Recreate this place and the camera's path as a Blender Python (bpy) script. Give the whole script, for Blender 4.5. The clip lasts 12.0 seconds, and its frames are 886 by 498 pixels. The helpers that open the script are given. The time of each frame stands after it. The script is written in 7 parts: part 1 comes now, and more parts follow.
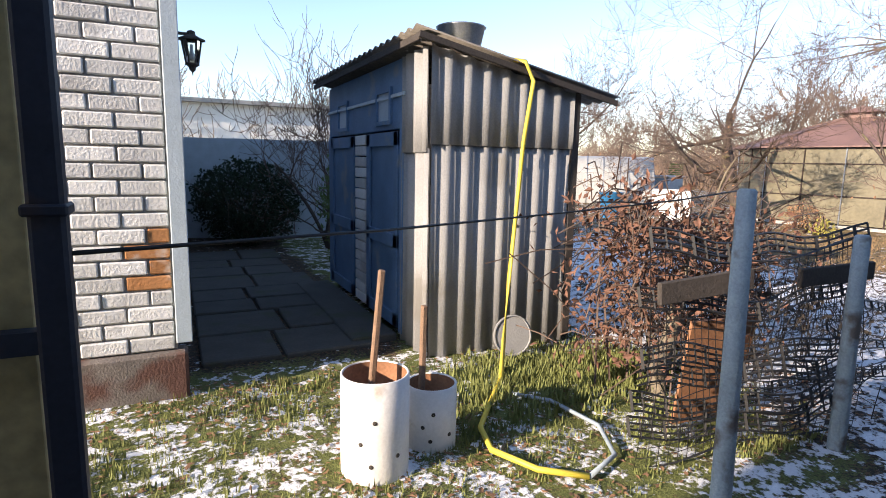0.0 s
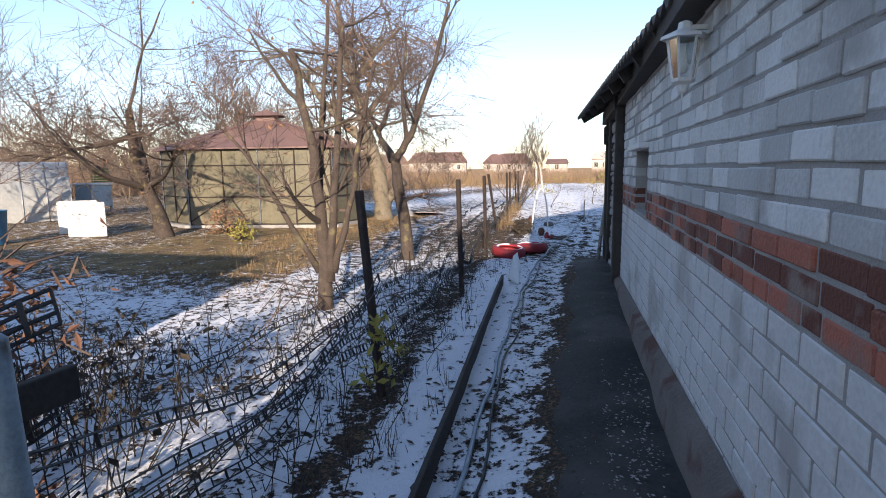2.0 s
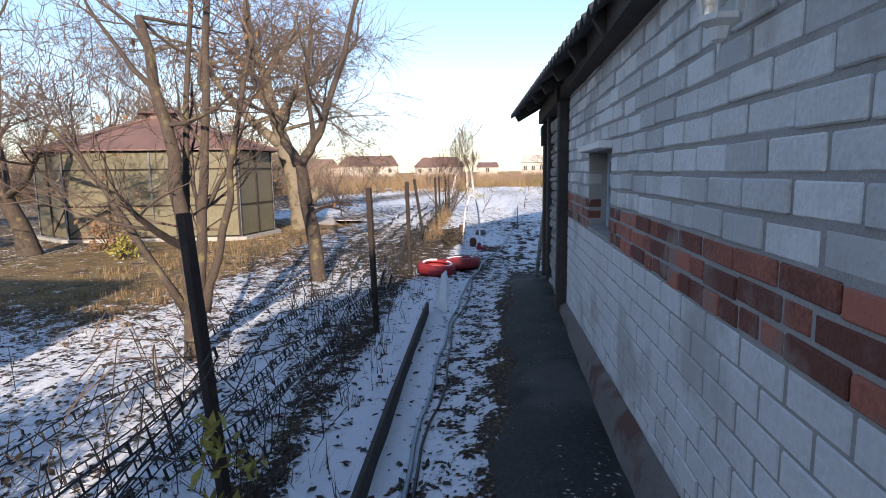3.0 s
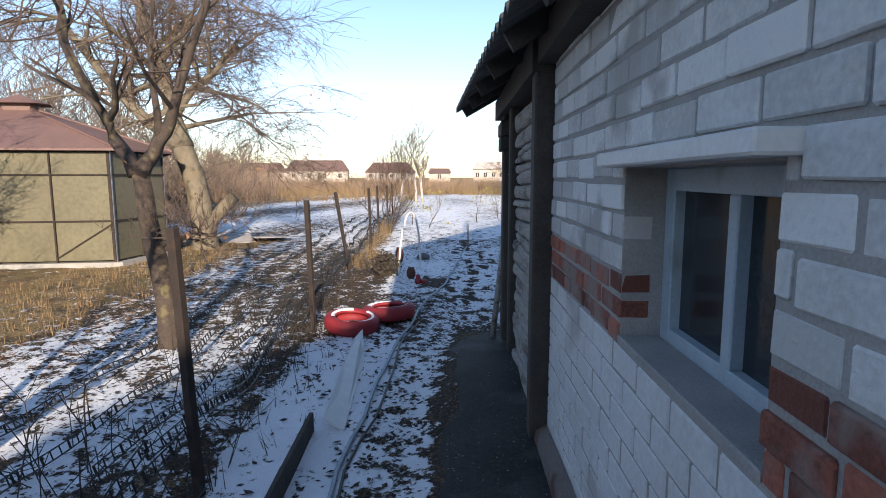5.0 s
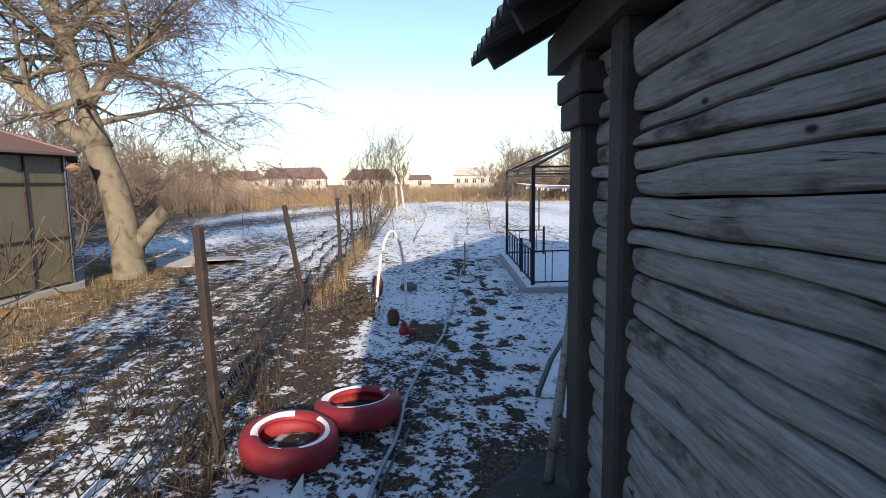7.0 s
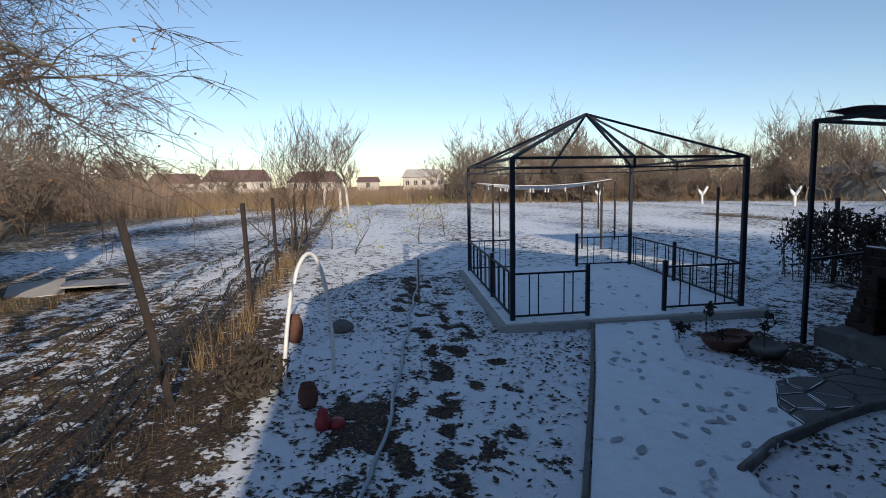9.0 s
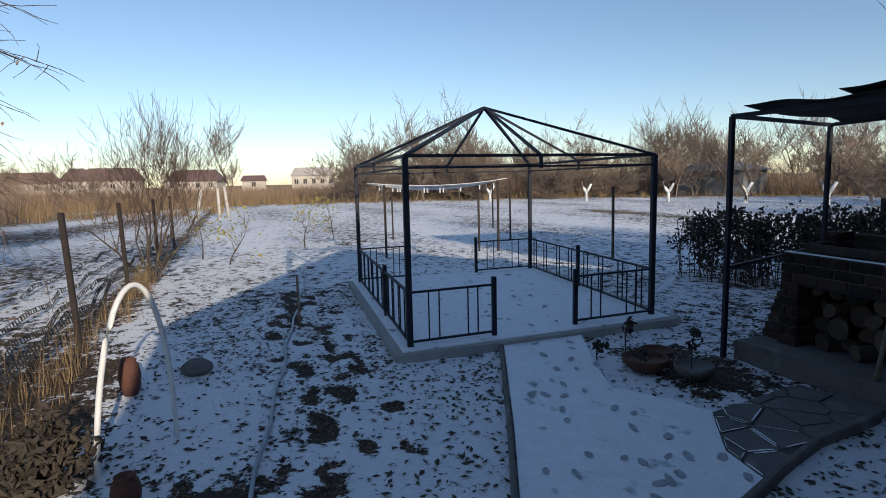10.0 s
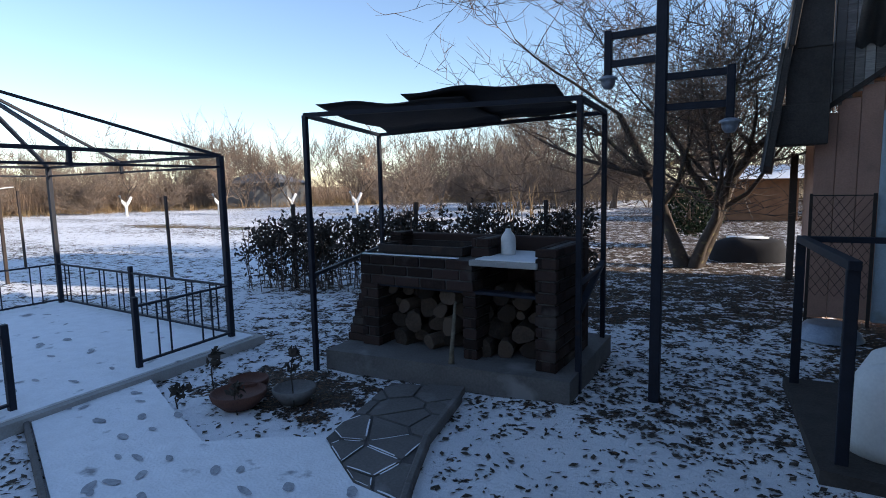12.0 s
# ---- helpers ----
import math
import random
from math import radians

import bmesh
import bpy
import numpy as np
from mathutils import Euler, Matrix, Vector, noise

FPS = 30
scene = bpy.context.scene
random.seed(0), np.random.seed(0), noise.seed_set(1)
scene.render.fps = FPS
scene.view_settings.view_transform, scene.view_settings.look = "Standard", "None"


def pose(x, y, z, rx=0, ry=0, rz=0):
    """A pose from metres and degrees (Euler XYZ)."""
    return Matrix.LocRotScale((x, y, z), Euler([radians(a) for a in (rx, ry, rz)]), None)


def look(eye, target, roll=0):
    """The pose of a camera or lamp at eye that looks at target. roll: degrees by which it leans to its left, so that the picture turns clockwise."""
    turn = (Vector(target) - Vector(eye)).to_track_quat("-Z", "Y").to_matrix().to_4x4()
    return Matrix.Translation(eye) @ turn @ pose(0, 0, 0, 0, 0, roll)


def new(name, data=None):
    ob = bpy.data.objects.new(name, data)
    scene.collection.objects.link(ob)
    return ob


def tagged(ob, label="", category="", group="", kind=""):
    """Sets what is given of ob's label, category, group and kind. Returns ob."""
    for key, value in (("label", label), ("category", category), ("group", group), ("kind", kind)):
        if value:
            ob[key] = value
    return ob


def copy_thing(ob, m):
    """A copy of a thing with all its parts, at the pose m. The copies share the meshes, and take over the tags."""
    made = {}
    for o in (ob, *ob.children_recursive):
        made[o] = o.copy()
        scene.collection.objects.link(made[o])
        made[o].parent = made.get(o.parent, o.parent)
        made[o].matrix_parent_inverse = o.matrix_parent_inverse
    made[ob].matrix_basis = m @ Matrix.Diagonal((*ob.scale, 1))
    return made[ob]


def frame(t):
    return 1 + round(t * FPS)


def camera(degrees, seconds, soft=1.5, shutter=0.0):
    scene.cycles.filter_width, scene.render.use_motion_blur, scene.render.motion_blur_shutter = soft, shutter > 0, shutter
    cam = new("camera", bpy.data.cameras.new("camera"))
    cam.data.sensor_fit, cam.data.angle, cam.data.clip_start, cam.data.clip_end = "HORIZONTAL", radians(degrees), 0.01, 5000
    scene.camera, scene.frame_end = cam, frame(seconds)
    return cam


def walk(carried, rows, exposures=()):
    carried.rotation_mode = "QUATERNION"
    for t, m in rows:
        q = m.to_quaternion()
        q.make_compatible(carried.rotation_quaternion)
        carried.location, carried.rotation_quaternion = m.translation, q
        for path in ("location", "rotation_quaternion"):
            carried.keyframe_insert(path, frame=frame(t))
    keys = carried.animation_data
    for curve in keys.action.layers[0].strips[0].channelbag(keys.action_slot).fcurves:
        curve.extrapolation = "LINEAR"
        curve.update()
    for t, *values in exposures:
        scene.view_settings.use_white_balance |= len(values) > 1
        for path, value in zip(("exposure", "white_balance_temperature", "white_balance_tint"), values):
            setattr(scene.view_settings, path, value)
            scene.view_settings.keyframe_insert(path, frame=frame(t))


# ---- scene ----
cam = camera(76.4, 12.0, soft=0.95)
PATH = [
    (0, (-0.272, 0.209, 1.524), (0.58, 1.993, 1.222), 1.2),
    (0.5, (0.164, 0.364, 1.528), (1.523, 1.806, 1.254), 0.5),
    (0.6, (0.245, 0.421, 1.52), (1.692, 1.776, 1.253), 0.2),
    (1, (0.686, 0.503, 1.556), (2.378, 1.533, 1.281), -0.0),
    (1.5, (1.361, 0.498, 1.55), (3.23, 1.153, 1.27), -0.5),
    (2, (2.022, 0.59, 1.562), (3.941, 1.077, 1.279), -0.7),
    (2.5, (2.684, 0.64, 1.57), (4.635, 0.981, 1.29), -0.7),
    (3, (3.371, 0.679, 1.582), (5.335, 0.934, 1.308), -0.8),
    (3.5, (4.086, 0.673, 1.6), (6.057, 0.866, 1.325), -0.6),
    (3.7, (4.361, 0.641, 1.586), (6.335, 0.799, 1.308), -0.9),
    (5.3, (6.408, 0.627, 1.684), (8.39, 0.707, 1.429), -0.2),
    (5.5, (6.72, 0.653, 1.653), (8.702, 0.732, 1.393), -0.6),
    (6, (7.399, 0.718, 1.666), (9.381, 0.78, 1.409), -0.9),
    (6.5, (8.074, 0.793, 1.677), (10.058, 0.834, 1.431), -0.9),
    (7, (8.68, 0.908, 1.659), (10.666, 0.928, 1.425), -0.7),
    (7.2, (8.931, 0.922, 1.635), (10.918, 0.931, 1.4), -0.8),
    (8.8, (10.916, 0.887, 1.64), (12.898, 0.761, 1.406), -0.9),
    (9, (11.125, 0.876, 1.612), (13.106, 0.719, 1.383), -1.0),
    (9.5, (11.629, 0.805, 1.624), (13.589, 0.479, 1.391), -1.0),
    (10, (12.102, 0.683, 1.651), (14.017, 0.158, 1.408), -1.3),
    (10.5, (12.471, 0.596, 1.586), (14.296, -0.19, 1.355), -1.0),
    (11, (12.706, 0.46, 1.611), (14.346, -0.657, 1.368), -1.2),
    (11.5, (12.789, 0.415, 1.588), (14.147, -1.035, 1.358), -1.1),
    (12, (12.853, 0.393, 1.566), (13.874, -1.311, 1.335), -1.2),
]
walk(cam, [(t, look(eye, target, roll)) for t, eye, target, roll in PATH],
     exposures=[(0, 1.23, 6550, 18), (0.6, 1.12, 6500, 18), (1.5, 0.9, 6500, 17), (3.0, 0.78, 6450, 16), (5.3, 0.71, 6400, 13), (6.5, 0.69, 6330, 12), (7.2, 0.6, 6300, 12), (8.8, -0.10, 6200, 11), (9.5, -0.14, 6200, 11), (10.5, -0.10, 6200, 12), (11.2, 0.18, 6200, 13), (12, 0.68, 6200, 14)])

SUN_DIR = Vector((0.930, 0.186, -0.3175)).normalized()  # the way the sunlight travels
world = bpy.data.worlds.new("sky")
scene.world = world
world.use_nodes = True
wn = world.node_tree.nodes
sky = wn.new("ShaderNodeTexSky")
sky.sky_type = "NISHITA"
sky.sun_disc = False
sky.sun_elevation = radians(18.5)
sky.sun_rotation = radians(258.7)
sky.air_density, sky.dust_density, sky.ozone_density = 0.9, 0.2, 1.5
world.node_tree.links.new(sky.outputs[0], wn["Background"].inputs[0])
wn["Background"].inputs[1].default_value = 0.15
sun = new("sun", bpy.data.lights.new("sun", "SUN"))
sun.data.energy, sun.data.angle, sun.data.color = 4.7, radians(0.6), (1.0, 0.85, 0.65)
sun.matrix_world = look((0, 0, 30), Vector((0, 0, 30)) + SUN_DIR)

# ---- materials ----
rng = random.Random(7)


def mat(name, base, rough=0.8, metal=0.0, var=0.25, scale=6.0, fine=60.0, bump=0.15, second=None, amount=0.5, spec=0.5, rand=0.0, stretch=(1, 1, 1), detail=6.0):
    """Two scales of noise over a base colour, with relief; second: a stain or wear colour."""
    m = bpy.data.materials.new(name)
    m.use_nodes = True
    n, l = m.node_tree.nodes, m.node_tree.links
    b = n["Principled BSDF"]
    b.inputs["Roughness"].default_value = rough
    b.inputs["Metallic"].default_value = metal
    b.inputs["Specular IOR Level"].default_value = spec
    geo = n.new("ShaderNodeNewGeometry")
    mp = n.new("ShaderNodeMapping")
    mp.inputs["Scale"].default_value = stretch
    l.new(geo.outputs["Position"], mp.inputs["Vector"])
    big = n.new("ShaderNodeTexNoise")
    big.inputs["Scale"].default_value, big.inputs["Detail"].default_value = scale, detail
    small = n.new("ShaderNodeTexNoise")
    small.inputs["Scale"].default_value, small.inputs["Detail"].default_value = fine, 4
    l.new(mp.outputs[0], big.inputs["Vector"])
    l.new(mp.outputs[0], small.inputs["Vector"])
    ramp = n.new("ShaderNodeValToRGB")
    lo = [c * (1 - var) for c in base]
    hi = [min(1, c * (1 + var)) for c in base]
    ramp.color_ramp.elements[0].position, ramp.color_ramp.elements[1].position = 0.3, 0.7
    ramp.color_ramp.elements[0].color, ramp.color_ramp.elements[1].color = (*lo, 1), (*hi, 1)
    mixn = n.new("ShaderNodeMath")
    mixn.operation = "MULTIPLY_ADD"
    mixn.inputs[1].default_value = 0.5
    half = n.new("ShaderNodeMath")
    half.operation = "MULTIPLY"
    half.inputs[1].default_value = 0.5
    l.new(small.outputs[0], half.inputs[0])
    l.new(big.outputs[0], mixn.inputs[0])
    l.new(half.outputs[0], mixn.inputs[2])
    src = mixn.outputs[0]
    if rand:
        info = n.new("ShaderNodeObjectInfo")
        off = n.new("ShaderNodeMath")
        off.operation = "MULTIPLY_ADD"
        off.inputs[1].default_value = rand
        l.new(info.outputs["Random"], off.inputs[0])
        sub = n.new("ShaderNodeMath")
        sub.operation = "SUBTRACT"
        sub.inputs[1].default_value = rand / 2
        l.new(src, sub.inputs[0])
        l.new(sub.outputs[0], off.inputs[2])
        src = off.outputs[0]
    l.new(src, ramp.inputs[0])
    col = ramp.outputs[0]
    if second:
        st = n.new("ShaderNodeTexNoise")
        st.inputs["Scale"].default_value, st.inputs["Detail"].default_value = scale * 0.6, 8
        shift = n.new("ShaderNodeMapping")
        shift.inputs["Location"].default_value = (13.1, 4.7, 9.3)
        l.new(mp.outputs[0], shift.inputs["Vector"])
        l.new(shift.outputs[0], st.inputs["Vector"])
        edge = n.new("ShaderNodeValToRGB")
        edge.color_ramp.elements[0].position = 0.72 - 0.4 * amount
        edge.color_ramp.elements[1].position = 0.82 - 0.4 * amount
        l.new(st.outputs[0], edge.inputs[0])
        mx = n.new("ShaderNodeMix")
        mx.data_type = "RGBA"
        mx.inputs["B"].default_value = (*second, 1)
        l.new(edge.outputs[0], mx.inputs["Factor"])
        l.new(col, mx.inputs["A"])
        col = mx.outputs["Result"]
    l.new(col, b.inputs["Base Color"])
    if bump:
        bp = n.new("ShaderNodeBump")
        bp.inputs["Strength"].default_value = bump
        bp.inputs["Distance"].default_value = 0.02
        l.new(mixn.outputs[0], bp.inputs["Height"])
        l.new(bp.outputs[0], b.inputs["Normal"])
    return m


WHITE_BRICK = mat("white_silicate_brick", (0.64, 0.64, 0.62), 0.85, var=0.2, scale=4, fine=60, bump=0.6, rand=0.5, second=(0.43, 0.42, 0.40), amount=0.42)
ORANGE_BRICK = mat("rust_stained_brick", (0.42, 0.19, 0.07), 0.85, var=0.35, scale=6, fine=60, bump=0.4, rand=0.4, second=(0.58, 0.55, 0.5), amount=0.4)
RED_BRICK = mat("red_clay_brick", (0.30, 0.10, 0.065), 0.85, var=0.5, scale=6, fine=70, bump=0.6, rand=0.9, second=(0.27, 0.20, 0.17), amount=0.5)
DARK_MORTAR = mat("dark_grey_mortar", (0.09, 0.085, 0.08), 0.95, var=0.3, scale=8, fine=90, bump=0.4)
MORTAR = mat("grey_mortar", (0.35, 0.335, 0.315), 0.95, var=0.2, scale=8, fine=120, bump=0.5)
WHITEWASH = mat("whitewashed_brick", (0.66, 0.66, 0.65), 0.85, var=0.16, scale=3, fine=50, bump=0.5, second=(0.47, 0.46, 0.44), amount=0.45)
PLINTH = mat("rough_concrete_plinth", (0.17, 0.147, 0.128), 0.95, var=0.3, scale=5, fine=70, bump=0.6, second=(0.11, 0.055, 0.042), amount=0.5)
DARK_CONCRETE = mat("dark_damp_concrete", (0.135, 0.127, 0.118), 0.9, var=0.3, scale=4, fine=60, bump=0.4, second=(0.24, 0.23, 0.22), amount=0.3)
CONCRETE = mat("pale_concrete", (0.36, 0.35, 0.33), 0.9, var=0.2, scale=4, fine=80, bump=0.3)
SLATE = mat("asbestos_cement_sheet", (0.27, 0.275, 0.275), 0.9, var=0.18, scale=3, fine=70, bump=0.25, second=(0.22, 0.215, 0.2), amount=0.35)
ROOF_DARK = mat("old_dark_roof_sheet", (0.10, 0.095, 0.09), 0.9, var=0.3, scale=4, fine=60, bump=0.3)
OLD_WOOD = mat("weathered_grey_wood", (0.31, 0.295, 0.275), 0.9, var=0.5, scale=3, fine=40, bump=0.8, rand=0.5, stretch=(0.22, 3, 3), second=(0.11, 0.095, 0.085), amount=0.42)
DARK_WOOD = mat("dark_tarred_wood", (0.05, 0.042, 0.036), 0.85, var=0.4, scale=6, fine=60, bump=0.4)
BROWN_WOOD = mat("brown_stick_wood", (0.22, 0.14, 0.09), 0.85, var=0.35, scale=20, fine=120, bump=0.4)
BLUE_PAINT = mat("faded_blue_paint", (0.10, 0.185, 0.31), 0.6, var=0.25, scale=5, fine=70, bump=0.2, second=(0.20, 0.24, 0.26), amount=0.3)
PALE_BLUE = mat("pale_blue_paint", (0.42, 0.50, 0.55), 0.6, var=0.15, scale=6, fine=80, bump=0.2, second=(0.30, 0.33, 0.34), amount=0.3)
BLACK_STEEL = mat("dark_blue_painted_steel", (0.013, 0.016, 0.026), 0.6, var=0.3, scale=12, fine=100, bump=0.1, second=(0.035, 0.02, 0.015), amount=0.2, spec=0.3)
RUSTY = mat("rusty_steel", (0.035, 0.025, 0.021), 0.85, var=0.45, scale=10, fine=120, bump=0.3, second=(0.065, 0.04, 0.028), amount=0.35)
GALV = mat("galvanised_steel", (0.30, 0.33, 0.37), 0.45, metal=0.7, var=0.25, scale=9, fine=70, bump=0.15)
POST_PAINT = mat("worn_blue_grey_post_paint", (0.28, 0.34, 0.37), 0.75, var=0.25, scale=10, fine=80, bump=0.4, second=(0.12, 0.10, 0.085), amount=0.4)
PLASTIC_BLACK = mat("black_plastic_mesh", (0.018, 0.018, 0.018), 0.5, var=0.3, scale=20, fine=90, bump=0)
BARK = mat("grey_brown_bark", (0.075, 0.057, 0.046), 0.95, var=0.4, scale=12, fine=70, bump=0.8, second=(0.16, 0.135, 0.07), amount=0.35)
# Mossy concrete whose base is darkened to carry the shade over the slabs.
SHADED_SLAB = mat("shaded_mossy_concrete", (0.07, 0.068, 0.06), 0.9, var=0.3, scale=4, fine=60, bump=0.4, second=(0.06, 0.065, 0.04), amount=0.4)
SHED_ROOF = mat("weathered_brown_roof_sheet", (0.15, 0.135, 0.115), 0.9, var=0.3, scale=4, fine=60, bump=0.3)
PALE_BARK = mat("pale_old_bark", (0.19, 0.16, 0.115), 0.95, var=0.3, scale=8, fine=60, bump=0.8, second=(0.11, 0.09, 0.06), amount=0.45)
TWIG = mat("bare_twigs", (0.115, 0.08, 0.062), 0.9, var=0.3, scale=5, fine=30, bump=0)
# Distance haze goes into these two colours: paler than BARK and TWIG.
TWIG_FAR = mat("haze_pale_twigs", (0.29, 0.205, 0.145), 0.95, var=0.3, scale=0.4, fine=3, bump=0)
FAR_BARK = mat("haze_pale_bark", (0.17, 0.13, 0.10), 0.95, var=0.3, scale=0.6, fine=4, bump=0)
FAR_PLASTER = mat("faded_pale_plaster", (0.52, 0.47, 0.42), 0.9, var=0.15, scale=0.5, fine=4, bump=0)
FAR_GREY = mat("weathered_grey_sheet", (0.17, 0.175, 0.18), 0.7, var=0.2, scale=1, fine=8, bump=0.1)
VINE_LEAF = mat("withered_vine_leaves", (0.15, 0.075, 0.05), 0.9, var=0.5, scale=5, fine=40, bump=0.1)
DRY_LEAF = mat("dry_brown_leaves", (0.27, 0.15, 0.08), 0.85, var=0.5, scale=5, fine=40, bump=0.1)
DARK_LEAF = mat("dark_frosted_leaves", (0.05, 0.04, 0.03), 0.85, var=0.5, scale=5, fine=40, bump=0.1)
GREEN_LEAF = mat("green_leaves", (0.10, 0.15, 0.04), 0.7, var=0.45, scale=8, fine=40, bump=0.1)
YELLOW_LEAF = mat("yellow_green_leaves", (0.30, 0.27, 0.06), 0.75, var=0.35, scale=8, fine=40, bump=0.1)
JUNIPER = mat("dark_green_needles", (0.016, 0.034, 0.014), 0.95, var=0.5, scale=8, fine=40, bump=0.1)
STRAW = mat("dry_straw_grass", (0.27, 0.185, 0.095), 0.95, var=0.35, scale=4, fine=30, bump=0)
SNOW = mat("thin_snow", (0.87, 0.89, 0.91), 0.9, var=0.06, scale=6, fine=60, bump=0.5, spec=0.2)
TRODDEN = mat("trodden_snow", (0.88, 0.90, 0.92), 0.9, var=0.08, scale=9, fine=60, bump=0.7, spec=0.2, second=(0.30, 0.31, 0.33), amount=0.22, detail=3)
WHITE_PAINT = mat("white_paint", (0.72, 0.72, 0.70), 0.6, var=0.1, scale=8, fine=60, bump=0.15, second=(0.42, 0.36, 0.30), amount=0.25)
RED_RUBBER = mat("red_painted_rubber", (0.27, 0.022, 0.03), 0.6, var=0.25, scale=10, fine=80, bump=0.3)
TERRACOTTA = mat("terracotta", (0.11, 0.046, 0.03), 0.85, var=0.3, scale=10, fine=80, bump=0.3)
YELLOW_HOSE = mat("yellow_hose", (0.62, 0.50, 0.06), 0.5, var=0.12, scale=10, fine=60, bump=0.05)
BLUE_HOSE = mat("grey_blue_hose", (0.30, 0.36, 0.40), 0.5, var=0.25, scale=10, fine=60, bump=0.1)
RED_ROOF = mat("dull_red_metal_roof", (0.19, 0.115, 0.10), 0.6, var=0.2, scale=2, fine=30, bump=0.1)
POLY = mat("cloudy_beige_film", (0.15, 0.135, 0.085), 0.4, var=0.3, scale=1.5, fine=14, bump=0.15, second=(0.16, 0.14, 0.095), amount=0.45)
POLY_GREY = mat("cloudy_grey_polycarbonate", (0.34, 0.345, 0.33), 0.35, var=0.2, scale=1.5, fine=14, bump=0.1)
CLOTH = mat("dark_awning_cloth", (0.018, 0.018, 0.021), 0.95, var=0.3, scale=8, fine=200, bump=0.2)
DARK_BRICK = mat("dark_brown_brick", (0.038, 0.024, 0.02), 0.9, var=0.4, scale=6, fine=70, bump=0.5, rand=0.7, second=(0.075, 0.06, 0.052), amount=0.3, spec=0.2)
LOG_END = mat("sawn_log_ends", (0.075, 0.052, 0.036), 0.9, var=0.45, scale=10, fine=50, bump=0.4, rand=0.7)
PINK = mat("pinkish_wall_panel", (0.46, 0.27, 0.20), 0.85, var=0.2, scale=4, fine=60, bump=0.4, second=(0.33, 0.20, 0.15), amount=0.3)
RUST_SHEET = mat("rusty_brown_sheet", (0.27, 0.13, 0.065), 0.85, var=0.35, scale=5, fine=60, bump=0.3)
OCHRE = mat("mottled_ochre_panel", (0.36, 0.28, 0.13), 0.8, var=0.4, scale=6, fine=40, bump=0.3, second=(0.30, 0.20, 0.08), amount=0.3)


def aged_boards():
    """Grey axe-hewn timber: long grain, dark cracks, damp stains."""
    m = bpy.data.materials.new("aged_hewn_timber")
    m.use_nodes = True
    n, l = m.node_tree.nodes, m.node_tree.links
    b = n["Principled BSDF"]
    b.inputs["Roughness"].default_value, b.inputs["Specular IOR Level"].default_value = 0.92, 0.25
    geo, info = n.new("ShaderNodeNewGeometry"), n.new("ShaderNodeObjectInfo")
    add = n.new("ShaderNodeVectorMath")
    add.operation = "MULTIPLY_ADD"
    add.inputs[1].default_value = (7.0, 3.0, 5.0)
    l.new(info.outputs["Random"], add.inputs[0])
    l.new(geo.outputs["Position"], add.inputs[2])

    def tex(stretch, scale, detail, rough=0.6, wander=0.0):
        mp = n.new("ShaderNodeMapping")
        mp.inputs["Scale"].default_value = stretch
        l.new(add.outputs[0], mp.inputs["Vector"])
        t = n.new("ShaderNodeTexNoise")
        t.inputs["Scale"].default_value, t.inputs["Detail"].default_value, t.inputs["Roughness"].default_value = scale, detail, rough
        t.inputs["Distortion"].default_value = wander
        l.new(mp.outputs[0], t.inputs["Vector"])
        return t.outputs[0]

    def ramp(src, stops):
        t = n.new("ShaderNodeValToRGB")
        e = t.color_ramp.elements
        e[0].position, e[0].color = stops[0][0], (*stops[0][1], 1)
        e[1].position, e[1].color = stops[-1][0], (*stops[-1][1], 1)
        for p, c in stops[1:-1]:
            e.new(p).color = (*c, 1)
        l.new(src, t.inputs[0])
        return t.outputs[0]

    def mul(a, c):
        t = n.new("ShaderNodeMix")
        t.data_type, t.blend_type = "RGBA", "MULTIPLY"
        t.inputs["Factor"].default_value = 1.0
        l.new(a, t.inputs["A"])
        l.new(c, t.inputs["B"])
        return t.outputs["Result"]

    grain = tex((1, 8, 14), 6.0, 7, 0.65, 0.4)
    crack = tex((0.8, 8, 16), 3.2, 5, 0.6, 0.8)
    stain = tex((1.6, 3, 4.5), 1.6, 6, 0.65)
    col = ramp(grain, [(0.25, (0.22, 0.205, 0.19)), (0.5, (0.40, 0.385, 0.36)), (0.75, (0.54, 0.525, 0.50))])
    col = mul(col, ramp(stain, [(0.32, (0.26, 0.23, 0.21)), (0.46, (0.85, 0.83, 0.8)), (0.7, (1, 1, 1))]))
    col = mul(col, ramp(crack, [(0.30, (0.12, 0.10, 0.09)), (0.355, (1, 1, 1)), (0.9, (1, 1, 1))]))
    knot, kmap = n.new("ShaderNodeTexVoronoi"), n.new("ShaderNodeMapping")
    kmap.inputs["Scale"].default_value = (1.0, 2.0, 2.2)
    knot.inputs["Scale"].default_value = 4.0
    l.new(add.outputs[0], kmap.inputs["Vector"])
    l.new(kmap.outputs[0], knot.inputs["Vector"])
    col = mul(col, ramp(knot.outputs["Distance"], [(0.05, (0.15, 0.13, 0.12)), (0.11, (1, 1, 1)), (0.9, (1, 1, 1))]))
    l.new(col, b.inputs["Base Color"])
    bp = n.new("ShaderNodeBump")
    bp.inputs["Strength"].default_value, bp.inputs["Distance"].default_value = 0.9, 0.012
    l.new(grain, bp.inputs["Height"])
    l.new(bp.outputs[0], b.inputs["Normal"])
    return m


AGED_BOARDS = aged_boards()


